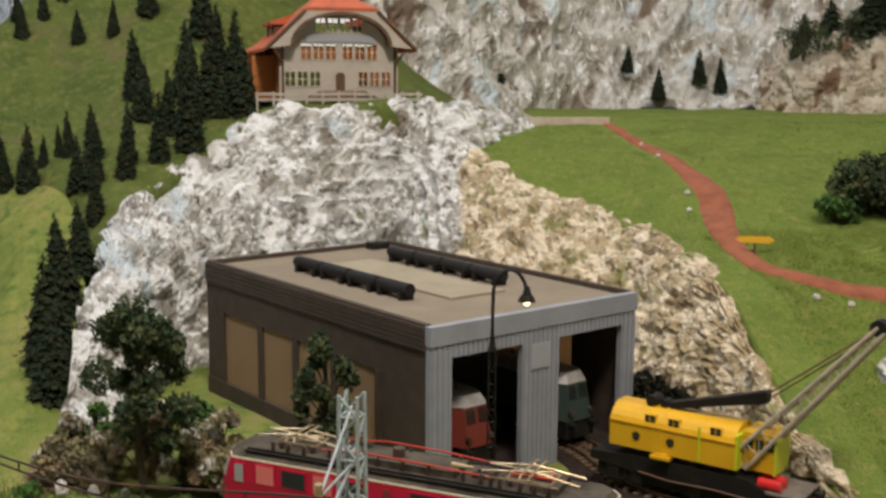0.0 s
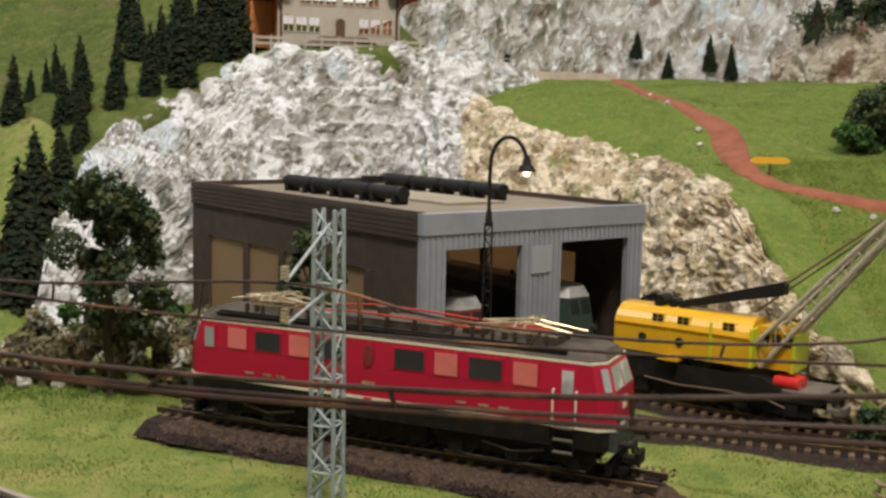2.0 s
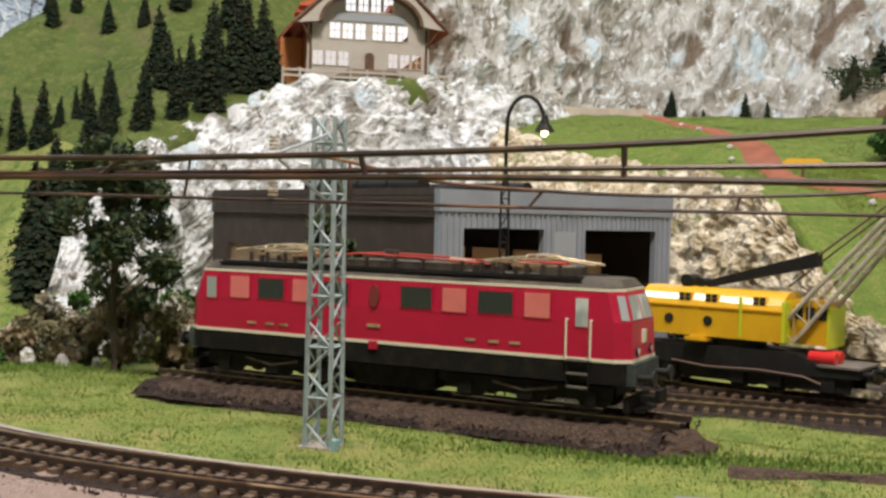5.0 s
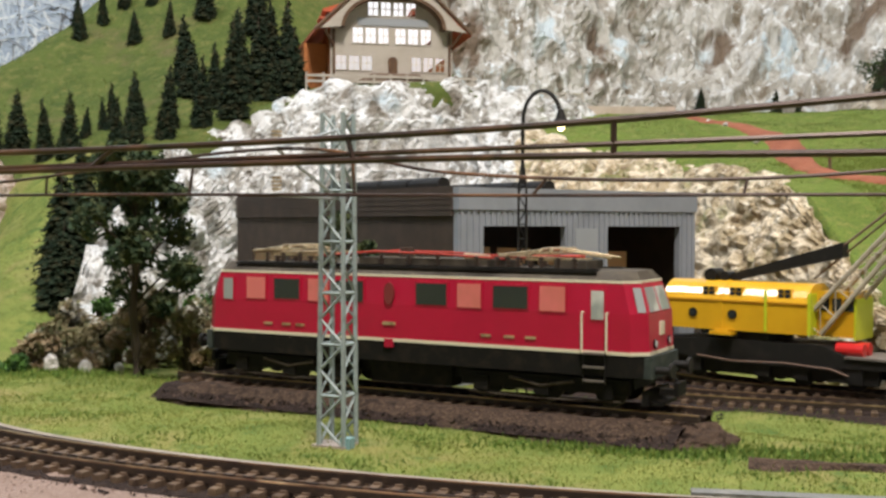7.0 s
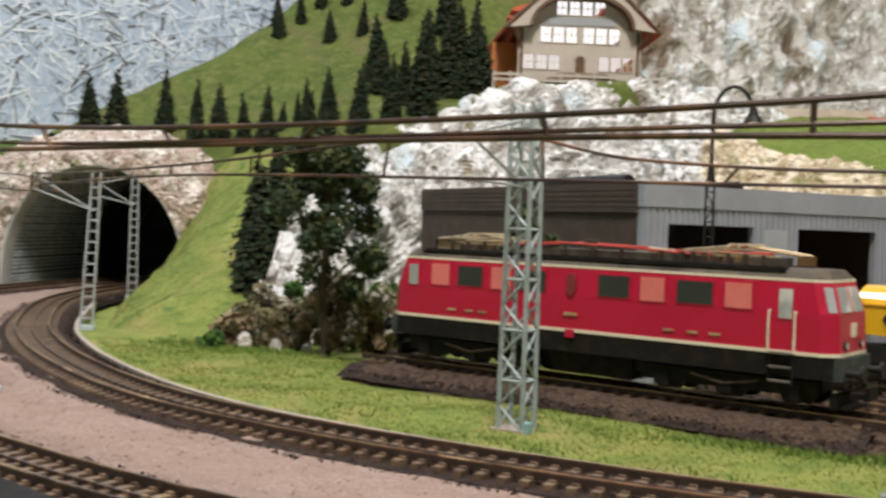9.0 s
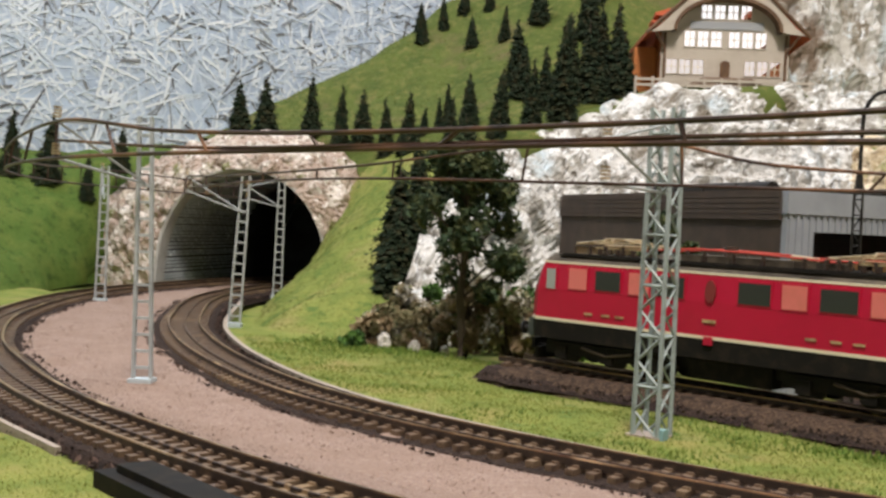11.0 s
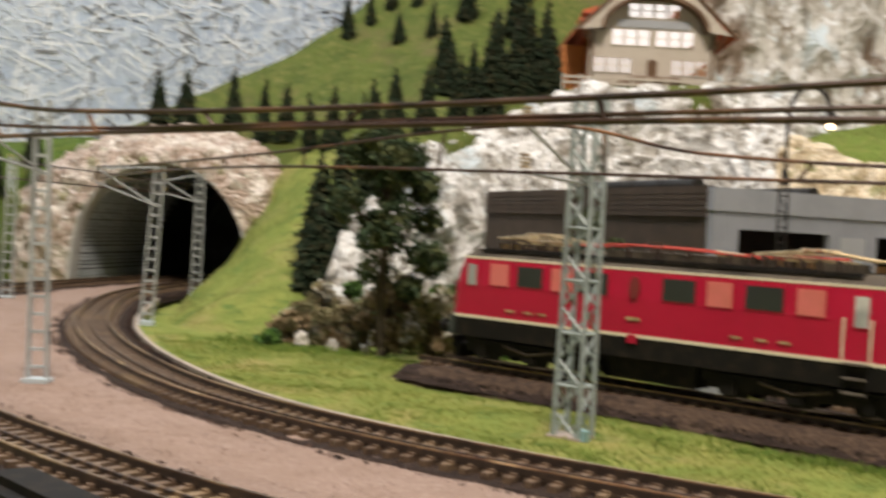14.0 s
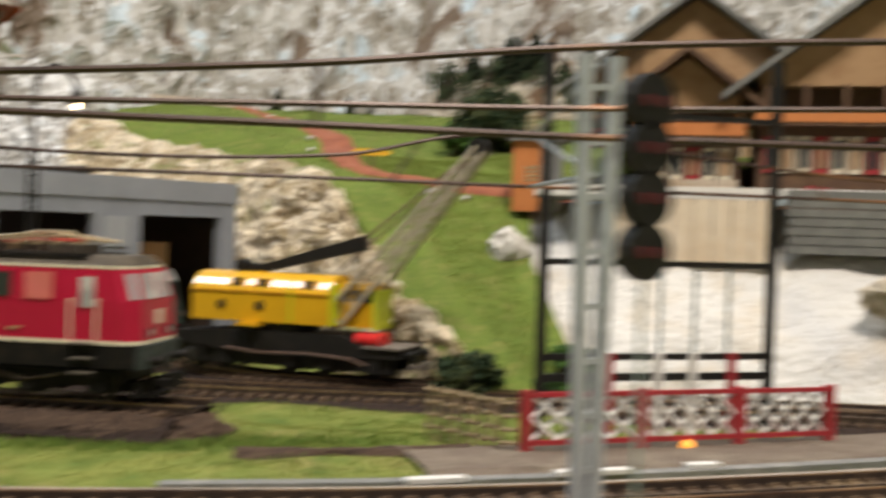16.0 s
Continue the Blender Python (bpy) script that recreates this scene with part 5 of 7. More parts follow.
pantograph(LOCO, 14.6, 1.7, 5.72, -1)
part("roof_cable", tube([(5.0, 0.9, 5.75), (7.5, 0.8, 5.95), (10, 0.8, 5.9), (13.0, 0.9, 5.75)], 0.045), RED_CABLE, LOCO, "red roof conductor")
part("roof_cable", tube([(5.0, 2.5, 5.75), (7.5, 2.6, 5.95), (10, 2.6, 5.9), (13.0, 2.5, 5.75)], 0.045), RED_CABLE, LOCO, "red roof conductor")
for x, y in ((5.4, 0.85), (6.6, 0.85), (7.8, 0.85), (9.0, 0.85), (10.2, 0.85), (11.8, 0.85), (12.6, 0.85), (13.1, 0.7), (13.5, 0.7), (14.4, 0.65), (15.0, 0.65), (15.6, 0.7), (2.6, 0.7), (3.4, 0.65), (4.2, 0.7), (6.0, 2.5), (8.6, 2.5), (11.0, 2.5), (12.2, 2.5)):
    bm = bmesh.new()
    rod(bm, (x, y, 5.4), (x, y, 5.85), 0.06, 8)
    for z in (5.52, 5.64, 5.76):
        rod(bm, (x, y, z), (x, y, z + 0.05), 0.115, 8)
    part("insulator", bm, INSULATOR, LOCO, "small dark roof insulator")
part("busbar", tube([(12.8, 0.7, 5.88), (14.2, 0.66, 5.86), (16.0, 0.72, 5.8)], 0.03), BRASS, LOCO, "thin brass roof conductor")
part("roof_box", boxed((12.0, 12.9, 1.3, 2.1, 5.42, 5.7), (12.2, 12.6, 1.45, 1.95, 5.7, 5.8)), ROOF_GREY, LOCO, bevel=0.04)
part("roof_box", boxed((5.5, 6.3, 1.3, 2.2, 5.42, 5.66)), SILVER, LOCO, "dull silver roof box", bevel=0.04)
bm = bmesh.new()
rod(bm, (8.4, 1.7, 5.72), (8.4, 1.7, 6.1), 0.28, 10)
part("main_switch", bm, INSULATOR, LOCO, "grey roof switch")
part("signal_horn", rod(bmesh.new(), (11.0, 1.5, 5.8), (12.0, 1.5, 5.8), 0.14, 8, 0.07), BRASS, LOCO)


def side_window(x0, x1, z0, z1, mat, frame_mat, label):
    for y, sgn in ((-0.02, 1), (WD + 0.02, -1)):
        fr = part("window_frame", boxed((x0 - 0.06, x1 + 0.06, min(y, y + 0.1 * sgn), max(y, y + 0.1 * sgn), z0 - 0.06, z1 + 0.06)), frame_mat, LOCO, bevel=0.02)
        yy = y - 0.015 * sgn
        part("window_pane", boxed((x0, x1, min(yy, yy + 0.05 * sgn), max(yy, yy + 0.05 * sgn), z0, z1)), mat, fr, label, bevel=0.0)


for x0, x1 in ((3.48, 4.66), (6.35, 7.55), (9.8, 11.04), (12.88, 14.18)):
    side_window(x0, x1, 4.1, 4.86, GLASS_DARK, RED, "dark machine-room window")
for x0, x1 in ((2.15, 3.04), (5.08, 6.0), (11.48, 12.4), (14.63, 15.55)):
    side_window(x0, x1, 4.06, 4.9, PINK, RED, "pale salmon ventilation panel")
side_window(1.0, 1.45, 4.0, 4.82, GLASS_PALE, RED, "pale cab side window")
side_window(16.48, 16.92, 3.85, 4.8, GLASS_PALE, RED, "cab door window")
for y in (-0.03, WD + 0.03):
    bm = bmesh.new()
    rod(bm, (8.68, y - 0.04, 4.45), (8.68, y + 0.04, 4.45), 0.27, 14)
    bmesh.ops.scale(bm, vec=(0.8, 1, 1.5), verts=bm.verts, space=Matrix.Translation((-8.68, 0, -4.45)))
    part("crest_plate", bm, CREST, LOCO, "dark oval crest")
    for x0 in (3.0, 3.85, 4.5, 12.4, 13.3, 14.1):
        part("lettering_plate", boxed((x0, x0 + 0.4, y - 0.01, y + 0.01, 3.08, 3.17)), BRASS, LOCO, "small brass lettering bar")
    part("number_plate", boxed((8.4, 8.95, y - 0.015, y + 0.015, 3.3, 3.42)), BRASS, LOCO, "small brass plate bar")
    part("side_box", boxed((8.5, 8.85, y - 0.05, y + 0.05, 2.5, 2.8)), RED, LOCO, bevel=0.03)
    s = -1 if y < 1 else 1
    for x in (16.2, 17.06):
        part("handrail", rods(0.04, ((x, y + s * 0.12, 2.75), (x, y + s * 0.12, 4.1)), ((x, y, 2.78), (x, y + s * 0.12, 2.78)), ((x, y, 4.08), (x, y + s * 0.12, 4.08))), STRIPE, LOCO, "pale grab rail")
    step = part("cab_ladder", rods(0.035, ((16.25, y + s * 0.08, 1.7), (16.25, y + s * 0.08, 2.75)), ((17.0, y + s * 0.08, 1.7), (17.0, y + s * 0.08, 2.75))), FRAME, LOCO)
    for z in (1.8, 2.25, 2.7):
        part("ladder_step", boxed((16.25, 17.0, y + s * 0.08 - 0.1, y + s * 0.08 + 0.1, z, z + 0.06)), DECK, step, "worn grey step")
# cab ends
for e in (0, 1):
    def at_end(x):
        return x if e else L - x
    def end_box(x0, x1, y0, y1, z0, z1):
        return (min(at_end(x0), at_end(x1)), max(at_end(x0), at_end(x1)), y0, y1, z0, z1)
    mid_plan = [(p[0] * 0.994 + 0.06, p[1]) for p in plan]
    faces_ = ((3, 4, 0.08, 0.46, "windscreen"), (3, 4, 0.54, 0.92, "windscreen"), (2, 3, 0.45, 0.9, "corner_window"), (4, 5, 0.1, 0.55, "corner_window")) if e else ((7, 0, 0.08, 0.46, "windscreen"), (7, 0, 0.54, 0.92, "windscreen"), (0, 1, 0.1, 0.55, "corner_window"), (6, 7, 0.45, 0.9, "corner_window"))
    for i0, i1, u0, u1, what in faces_:
        lo0, lo1, hi0, hi1 = (Vector((*mid_plan[i0], 4.05)), Vector((*mid_plan[i1], 4.05)), Vector((*slim[i0], 5.05)), Vector((*slim[i1], 5.05)))
        out_ = (lo1 - lo0).cross(hi0 - lo0).normalized()
        spot = lambda u, v, d: lo0.lerp(lo1, u).lerp(hi0.lerp(hi1, u), v) + out_ * d
        bm = bmesh.new()
        a_ = [bm.verts.new(spot(u, v, 0.03)) for u, v in ((u0, 0.06), (u1, 0.06), (u1, 0.86), (u0, 0.86))]
        b_ = [bm.verts.new(spot(u, v, -0.06)) for u, v in ((u0, 0.06), (u1, 0.06), (u1, 0.86), (u0, 0.86))]
        bm.faces.new(a_)
        bm.faces.new(b_[::-1])
        for k in range(4):
            bm.faces.new((a_[k], a_[(k + 1) % 4], b_[(k + 1) % 4], b_[k]))
        part(what, bm, GLASS_PALE, LOCO, "pale reflecting cab window")
    part("front_crest", boxed(end_box(L - 0.05, L + 0.03, 1.5, 1.9, 3.3, 3.75)), STRIPE, LOCO, "small pale shield")
    for y in (0.95, WD - 0.95):
        lamp = part("headlamp", rod(bmesh.new(), (at_end(L - 0.15), y, 3.05), (at_end(L + 0.06), y, 3.05), 0.15, 12), FRAME, LOCO)
        part("lamp_lens", rod(bmesh.new(), (at_end(L + 0.06), y, 3.05), (at_end(L + 0.075), y, 3.05), 0.12, 12), GLASS_PALE, lamp)
    part("buffer_beam", boxed(end_box(L - 0.35, L + 0.14, 0.3, WD - 0.3, 1.95, 2.68)), BEAM_GREY, LOCO, "grey-green buffer beam", bevel=0.04)
    for y in (0.7, WD - 0.7):
        bm = bmesh.new()
        rod(bm, (at_end(L + 0.1), y, 2.2), (at_end(L + 0.62), y, 2.2), 0.13, 10)
        rod(bm, (at_end(L + 0.62), y, 2.2), (at_end(L + 0.72), y, 2.2), 0.28, 14)
        part("buffer", bm, BLACK, LOCO)
    part("rail_guard", boxed(end_box(L - 0.3, L - 0.1, 0.5, WD - 0.5, 1.02, 1.5), end_box(L - 0.25, L + 0.3, 0.9, WD - 0.9, 1.0, 1.12)), FRAME, LOCO, bevel=0.03)
    part("coupler", boxed(end_box(L, L + 0.7, 1.45, 1.95, 1.3, 1.5), end_box(L + 0.55, L + 0.72, 1.25, 2.15, 1.3, 1.75)), FRAME, LOCO)
    part("brake_hose", tube([(at_end(L + 0.1), 2.3, 2.0), (at_end(L + 0.4), 2.35, 1.6), (at_end(L + 0.45), 2.3, 1.25)], 0.06), BLACK, LOCO)
part("underfloor_box", boxed((7.6, 11.0, 0.5, WD - 0.5, 1.15, 1.98)), FRAME, LOCO, bevel=0.05)
part("underframe", boxed((0.6, L - 0.6, 0.7, WD - 0.7, 1.5, 1.98)), BLACK, LOCO)
for c in (4.0, 14.6):
    bogie = part("bogie", boxed((c - 3.1, c + 3.1, 0.28, 0.5, 1.35, 1.85), (c - 3.1, c + 3.1, WD - 0.5, WD - 0.28, 1.35, 1.85), (c - 2.9, c + 2.9, 0.5, WD - 0.5, 1.5, 1.75)), FRAME, LOCO, "dark bogie frame", bevel=0.03)
    for dx in (-2.3, 0, 2.3):
        wheelset(bogie, c + dx, 0.8, WD - 0.94, 0.6, 1.48)
        for y in (0.2, WD - 0.34):
            part("axle_box", boxed((c + dx - 0.28, c + dx + 0.28, y, y + 0.14, 1.2, 1.68)), FRAME, bogie, bevel=0.03)
    part("leaf_spring", tube([(c - 1.2, 0.22, 1.72), (c, 0.2, 1.5), (c + 1.2, 0.22, 1.72)], 0.06), WHEEL_STEEL, bogie)
    part("brake_rod", tube([(c - 2.8, 0.3, 1.1), (c, 0.28, 1.05), (c + 2.8, 0.3, 1.12)], 0.035), WHEEL_STEEL, bogie)


def parked_engine(x, y, turn, mat, nose, label):
    t = thing("parked_locomotive", x, y, -0.1, turn, label, "locomotive", "engines in the shed")
    plan = [(0, 0.7), (0.9, 0.1), (14, 0.1), (14, 3.1), (0.9, 3.1), (0, 2.5)]
    top = [(0.5, 0.8), (1.2, 0.25), (13.8, 0.25), (13.8, 2.95), (1.2, 2.95), (0.5, 2.4)]
    part("body", shell(plan, top, 1.5, 3.75), mat, t, bevel=0.08)
    crown = [(0.75, 1.0), (1.5, 0.6), (13.6, 0.6), (13.6, 2.6), (1.5, 2.6), (0.75, 2.2)]
    part("roof", shell([(p[0] - 0.05, p[1]) for p in top], crown, 3.75, 4.35), nose, t, "silvery rounded roof", bevel=0.18)
    for y0, y1 in ((0.82, 1.5), (1.7, 2.38)):
        bm = boxed((0.0, 0.12, y0, y1, 2.75, 3.6))
        for v in bm.verts:
            v.co.x += 0.5 * (v.co.z - 1.5) / 2.25
        part("windscreen", bm, GLASS_DARK, t, "dark reflecting windscreen")
    for k in range(4):
        part("roof_pole", rod(bmesh.new(), (2.2 + k * 1.4, 1.6, 4.3), (2.2 + k * 1.4, 1.6, 4.62), 0.12, 8), INSULATOR, t)
    for yy in (0.75, 2.45):
        part("headlamp", rod(bmesh.new(), (-0.1, yy, 2.0), (0.15, yy, 2.0), 0.17, 12), WHEEL_STEEL, t)
        part("buffer", rod(bmesh.new(), (-0.5, yy, 1.25), (0.1, yy, 1.25), 0.2, 10), BLACK, t)
    part("underframe", boxed((0.1, 13.9, 0.4, 2.8, 0.35, 1.5)), BLACK, t)
    for c in (2.2, 4.4, 9.6, 11.8):
        wheelset(t, c, 0.65, 2.4, 0.5, 0.55)


parked_engine(2.42, 52.84, 132.5, DARK_RED, SILVER, "dark red locomotive with silver roof parked inside the shed")
parked_engine(8.39, 58.31, 132.5, GREEN_PAINT, SILVER, "dark green locomotive with silver roof parked inside the shed")

# ---- yellow rail crane ----
CRANE = thing("crane_wagon", 9.75, 49.4, 0.08, -32.0, "yellow rail crane with lattice jib on a black bogie wagon", "rail crane")
prof = [(0.0, 2.25), (0.0, 3.62), (0.12, 3.9), (0.34, 4.18), (0.62, 4.38), (0.95, 4.5), (1.85, 4.5), (2.18, 4.38), (2.46, 4.18), (2.68, 3.9), (2.8, 3.62), (2.8, 2.25)]
part("engine_house", extrude(prof, "x", -1.6, 5.55), YELLOW, CRANE, "glossy yellow engine house", bevel=0.05)
ridge = [(p[0] + (-0.03 if p[0] < 1.4 else 0.03), p[1] + (0.03 if p[1] > 3.7 else 0)) for p in prof]
part("house_rib", extrude(ridge, "x", 1.32, 1.5), YELLOW, CRANE)
# darker yellow strip painting the shadow line along the eave
part("eave_strip", boxed((-1.6, 5.55, -0.05, 0.0, 3.58, 3.66)), YELLOW_DARK, CRANE)
part("front_wall", boxed((5.55, 5.7, 0.0, 2.8, 2.25, 4.1)), LIME, CRANE, "lime-yellow edge panel")
part("lime_stripe", boxed((3.55, 3.68, -0.06, 0.0, 2.3, 4.2)), LIME, CRANE, "lime-yellow stripe")
cab = part("cab", boxed((5.7, 7.35, 0.7, 2.8, 2.2, 4.2)), YELLOW, CRANE, "yellow driver's cab", bevel=0.05)
part("cab_front", boxed((7.35, 7.45, 0.7, 2.8, 2.1, 3.9)), LIME, cab, "lime-yellow cab front")
for x in (5.85, 6.4, 6.95):
    part("cab_window", boxed((x, x + 0.4, 0.66, 0.7, 3.35, 3.9)), GLASS_DARK, cab)
for x in (-0.0, 2.0):
    hole = part("porthole", rod(bmesh.new(), (x, -0.06, 3.0), (x, 0.02, 3.0), 0.22, 16), BLACK, CRANE, "round black porthole")
    part("porthole_glass", rod(bmesh.new(), (x, -0.075, 3.0), (x, -0.06, 3.0), 0.13, 14), GLASS_DARK, hole)
for x in (0.75, 2.1, 4.45):
    fr = part("skylight", boxed((x - 0.32, x + 0.32, 0.12, 0.34, 3.84, 4.26)), YELLOW, CRANE)
    for dx in (-0.28, 0.03):
        for dz in (3.87, 4.07):
            bm = boxed((x + dx, x + dx + 0.23, 0.08, 0.16, dz, dz + 0.16))
            part("skylight_pane", bm, GLASS_DARK, fr)
part("step_board", boxed((1.0, 2.1, -0.35, 0.3, 2.05, 2.2), (1.2, 1.9, -0.2, 0.3, 2.2, 2.3)), YELLOW, CRANE, bevel=0.03)
part("turntable", rod(bmesh.new(), (3.0, 1.4, 1.85), (3.0, 1.4, 2.3), 1.25, 24), BLACK, CRANE)
wagon = part("wagon_frame", extrude([(-2.8, 1.15), (-2.8, 1.6), (0.6, 1.85), (6.2, 1.85), (7.4, 1.35), (9.0, 1.35), (9.0, 0.95), (7.2, 0.9), (6.2, 0.75), (0.6, 0.75), (-0.6, 0.95)], "y", 0.1, 2.7), BLACK, CRANE, "black wagon frame", bevel=0.04)
part("side_skirt", boxed((-2.4, 8.6, 0.3, 0.4, 0.25, 1.2), (-2.4, 8.6, 2.4, 2.5, 0.25, 1.2)), BLACK, wagon)
part("wagon_deck", boxed((7.2, 9.1, 0.0, 2.8, 1.36, 1.45)), DECK, wagon, "grey wagon deck")
part("frame_pipe", tube([(0.2, 0.02, 1.0), (2.0, 0.0, 0.85), (4.5, 0.0, 0.95), (6.6, 0.02, 0.85), (7.4, 0.02, 0.6)], 0.05), PIPE, wagon, "bent brownish pipe")
for y in (0.55, 1.25):
    part("red_drum", rod(bmesh.new(), (6.7, y, 1.7), (7.9, y, 1.7), 0.3, 14), RED_DRUM, CRANE, "bright red drum")
for c in (-1.4, 0.0, 3.4, 5.2, 7.6):
    wheelset(wagon, c, 0.55, 2.1, 0.48, 0.4)
    part("axle_guard", boxed((c - 0.35, c + 0.35, 0.15, 0.32, 0.25, 1.0)), BLACK, wagon)
for y in (0.6, 2.2):
    bm = bmesh.new()
    rod(bm, (9.0, y, 1.15), (9.45, y, 1.15), 0.12, 10)
    rod(bm, (9.45, y, 1.15), (9.55, y, 1.15), 0.26, 12)
    part("buffer", bm, BLACK, CRANE)
part("coupler", boxed((9.0, 9.9, 1.2, 1.6, 0.45, 0.6), (9.7, 9.9, 0.9, 1.9, 0.45, 0.8)), DECK, CRANE)
# counter jib and winch on the roof
part("black_strut", extrude([(0, -0.16), (5.4, -0.34), (5.55, 0.3), (0, 0.16)], "y", -0.35, 0.35), BLACK, CRANE, "black roof strut", bevel=0.03).matrix_basis = pose(0.014, 0.014, 0.0465, 0, -15, 0)
bm = bmesh.new()
rod(bm, (0.4, 0.9, 4.75), (0.4, 1.9, 4.75), 0.32, 12)
rod(bm, (1.1, 1.0, 4.68), (1.1, 1.8, 4.68), 0.24, 12)
part("winch", bm, BLACK, CRANE, "black winch drums")
# lattice jib: two long members a side with rungs
base, tip = Vector((6.0, 0.4, 2.3)), Vector((12.2, 1.1, 10.2))
jib = part("jib_chord", rod(bmesh.new(), base, tip, 0.11, 6), JIB, CRANE, "weathered grey lattice jib")
up = Vector((-0.62, 0, 0.5))
across = Vector((0.15, 1.5, 0))
corners = [(base, tip), (base + up * 1.2, tip + up * 0.5), (base + across, tip + across * 0.4), (base + across + up * 1.2, tip + across * 0.4 + up * 0.5)]
for a, b in corners[1:]:
    part("jib_chord", rod(bmesh.new(), a, b, 0.11, 6), JIB, jib)
for i in range(10):
    f, g = i / 10, (i + 1) / 10
    for p, q in ((0, 1), (2, 3), (0, 2), (1, 3)):
        part("brace", rod(bmesh.new(), corners[p][0].lerp(corners[p][1], f), corners[q][0].lerp(corners[q][1], g), 0.028, 5), JIB, jib)
        part("rung", rod(bmesh.new(), corners[p][0].lerp(corners[p][1], f), corners[q][0].lerp(corners[q][1], f), 0.035, 5), JIB, jib)
head = tip + Vector((-0.3, 0.3, 0.2))
part("sheave", rod(bmesh.new(), head + Vector((0, -0.35, 0)), head + Vector((0, 0.35, 0)), 0.4, 16), BLACK, jib, "black cable sheave")
part("hoist_cable", tube([(6.4, 1.2, 6.0), tuple(head)], 0.06), PIPE, CRANE, "brown hoist cable")
part("hoist_cable", tube([(5.2, 1.6, 4.7), tuple(head + Vector((-0.2, 0, -0.4)))], 0.05), PIPE, CRANE, "brown hoist cable")

# ---- lamp before the shed ----
LAMP = thing("street_lamp", 2.05, 44.1, -0.35, 0, "black swan-neck yard lamp with a glowing bulb", "lamp")
bm = bmesh.new()
for x, y in ((-0.16, -0.1), (0.16, -0.1), (-0.16, 0.12), (0.16, 0.12)):
    rod(bm, (x * 1.3, y, 0), (x, y, 9.4), 0.045, 5)
for k in range(14):
    z = 0.4 + 0.65 * k
    s = 1 if k % 2 else -1
    rod(bm, (-0.18 * s, -0.1, z), (0.18 * s, -0.1, z + 0.65), 0.03, 4)
    rod(bm, (-0.18, 0.12, z), (0.18, 0.12, z), 0.03, 4)
part("lattice_post", bm, BLACK, LAMP)
part("post_collar", rod(bmesh.new(), (0, 0, 9.3), (0, 0, 10.0), 0.2, 10, 0.12), BLACK, LAMP)
neck = [(0, 0, 9.9), (0, 0, 11.6)] + [(0.83 - 0.83 * math.cos(a), 0, 12.0 + 1.35 * math.sin(a)) for a in [math.pi * k / 12 for k in range(1, 11)]] + [(1.64, 0, 12.3)]
part("swan_neck", tube(neck, 0.09, 8), BLACK, LAMP)
shade = part("shade", rod(bmesh.new(), (1.65, 0, 11.8), (1.65, 0, 12.1), 0.45, 14, 0.3), BLACK, LAMP, "black conical shade")
bm = bmesh.new()
bmesh.ops.create_uvsphere(bm, u_segments=12, v_segments=8, radius=0.15, matrix=Matrix.Translation((1.65, 0, 11.74)))
part("shade_cap", rod(bmesh.new(), (1.65, 0, 12.1), (1.65, 0, 12.55), 0.24, 14, 0.12), BLACK, shade)
part("bulb", bm, BULB, shade, "glowing warm bulb", smooth=True)

# ground lamp beside the near track and a lamp by the crossing
for x, y, z, mat in ((5.48, 20.5, 0.1, BULB_YELLOW), (24.1, 29.4, -0.15, BULB_ORANGE)):
    g = thing("ground_lamp", x, y, z, 0, "tiny glowing ground lamp beside the rails", "lamp")
    bm = bmesh.new()
    bmesh.ops.create_uvsphere(bm, u_segments=12, v_segments=8, radius=0.22, matrix=Matrix.Translation((0, 0, 0.35)))
    part("bulb", bm, mat, g, "glowing bulb", smooth=True)
    part("socket", rod(bmesh.new(), (0, 0, -0.4), (0, 0, 0.2), 0.2, 10), BLACK, g)


# ---- catenary masts and wires ----
def lattice_mast(name, x, y, z, turn, height, half_lo, half_hi, label, arm=None):
    t = thing(name, x, y, z, turn, label, "catenary mast", "catenary masts")
    lo = [Vector((sx * half_lo, sy * half_lo, 0.1)) for sx, sy in ((-1, -1), (1, -1), (1, 1), (-1, 1))]
    hi = [Vector((sx * half_hi, sy * half_hi, height)) for sx, sy in ((-1, -1), (1, -1), (1, 1), (-1, 1))]
    for a, b in zip(lo, hi):
        part("leg", rod(bmesh.new(), a, b, 0.085, 5), STEEL, t)
    n = int(height / 0.82)
    for k in range(4):
        for i in range(n):
            f, g = i / n, (i + 1) / n
            a0, a1 = lo[k].lerp(hi[k], f), lo[k].lerp(hi[k], g)
            b0, b1 = lo[(k + 1) % 4].lerp(hi[(k + 1) % 4], f), lo[(k + 1) % 4].lerp(hi[(k + 1) % 4], g)
            part("brace", rod(bmesh.new(), a0, b1, 0.05, 4) if i % 2 else rod(bmesh.new(), b0, a1, 0.05, 4), STEEL, t)
            if i % 2 == 0:
                part("cross_bar", rod(bmesh.new(), a0, b0, 0.05, 4), STEEL, t)
    part("foot_plate", boxed((-half_lo * 1.5, half_lo * 1.2, -half_lo * 1.2, half_lo * 1.1, -0.15, 0.16)), FOOT, t, "pale foot plate", bevel=0.04)
    part("foot_block", boxed((half_lo * 0.7, half_lo * 1.5, -half_lo, -half_lo * 0.2, -0.1, 0.42)), FOOT_BLUE, t, "blue-green foot block", bevel=0.1)
    return t


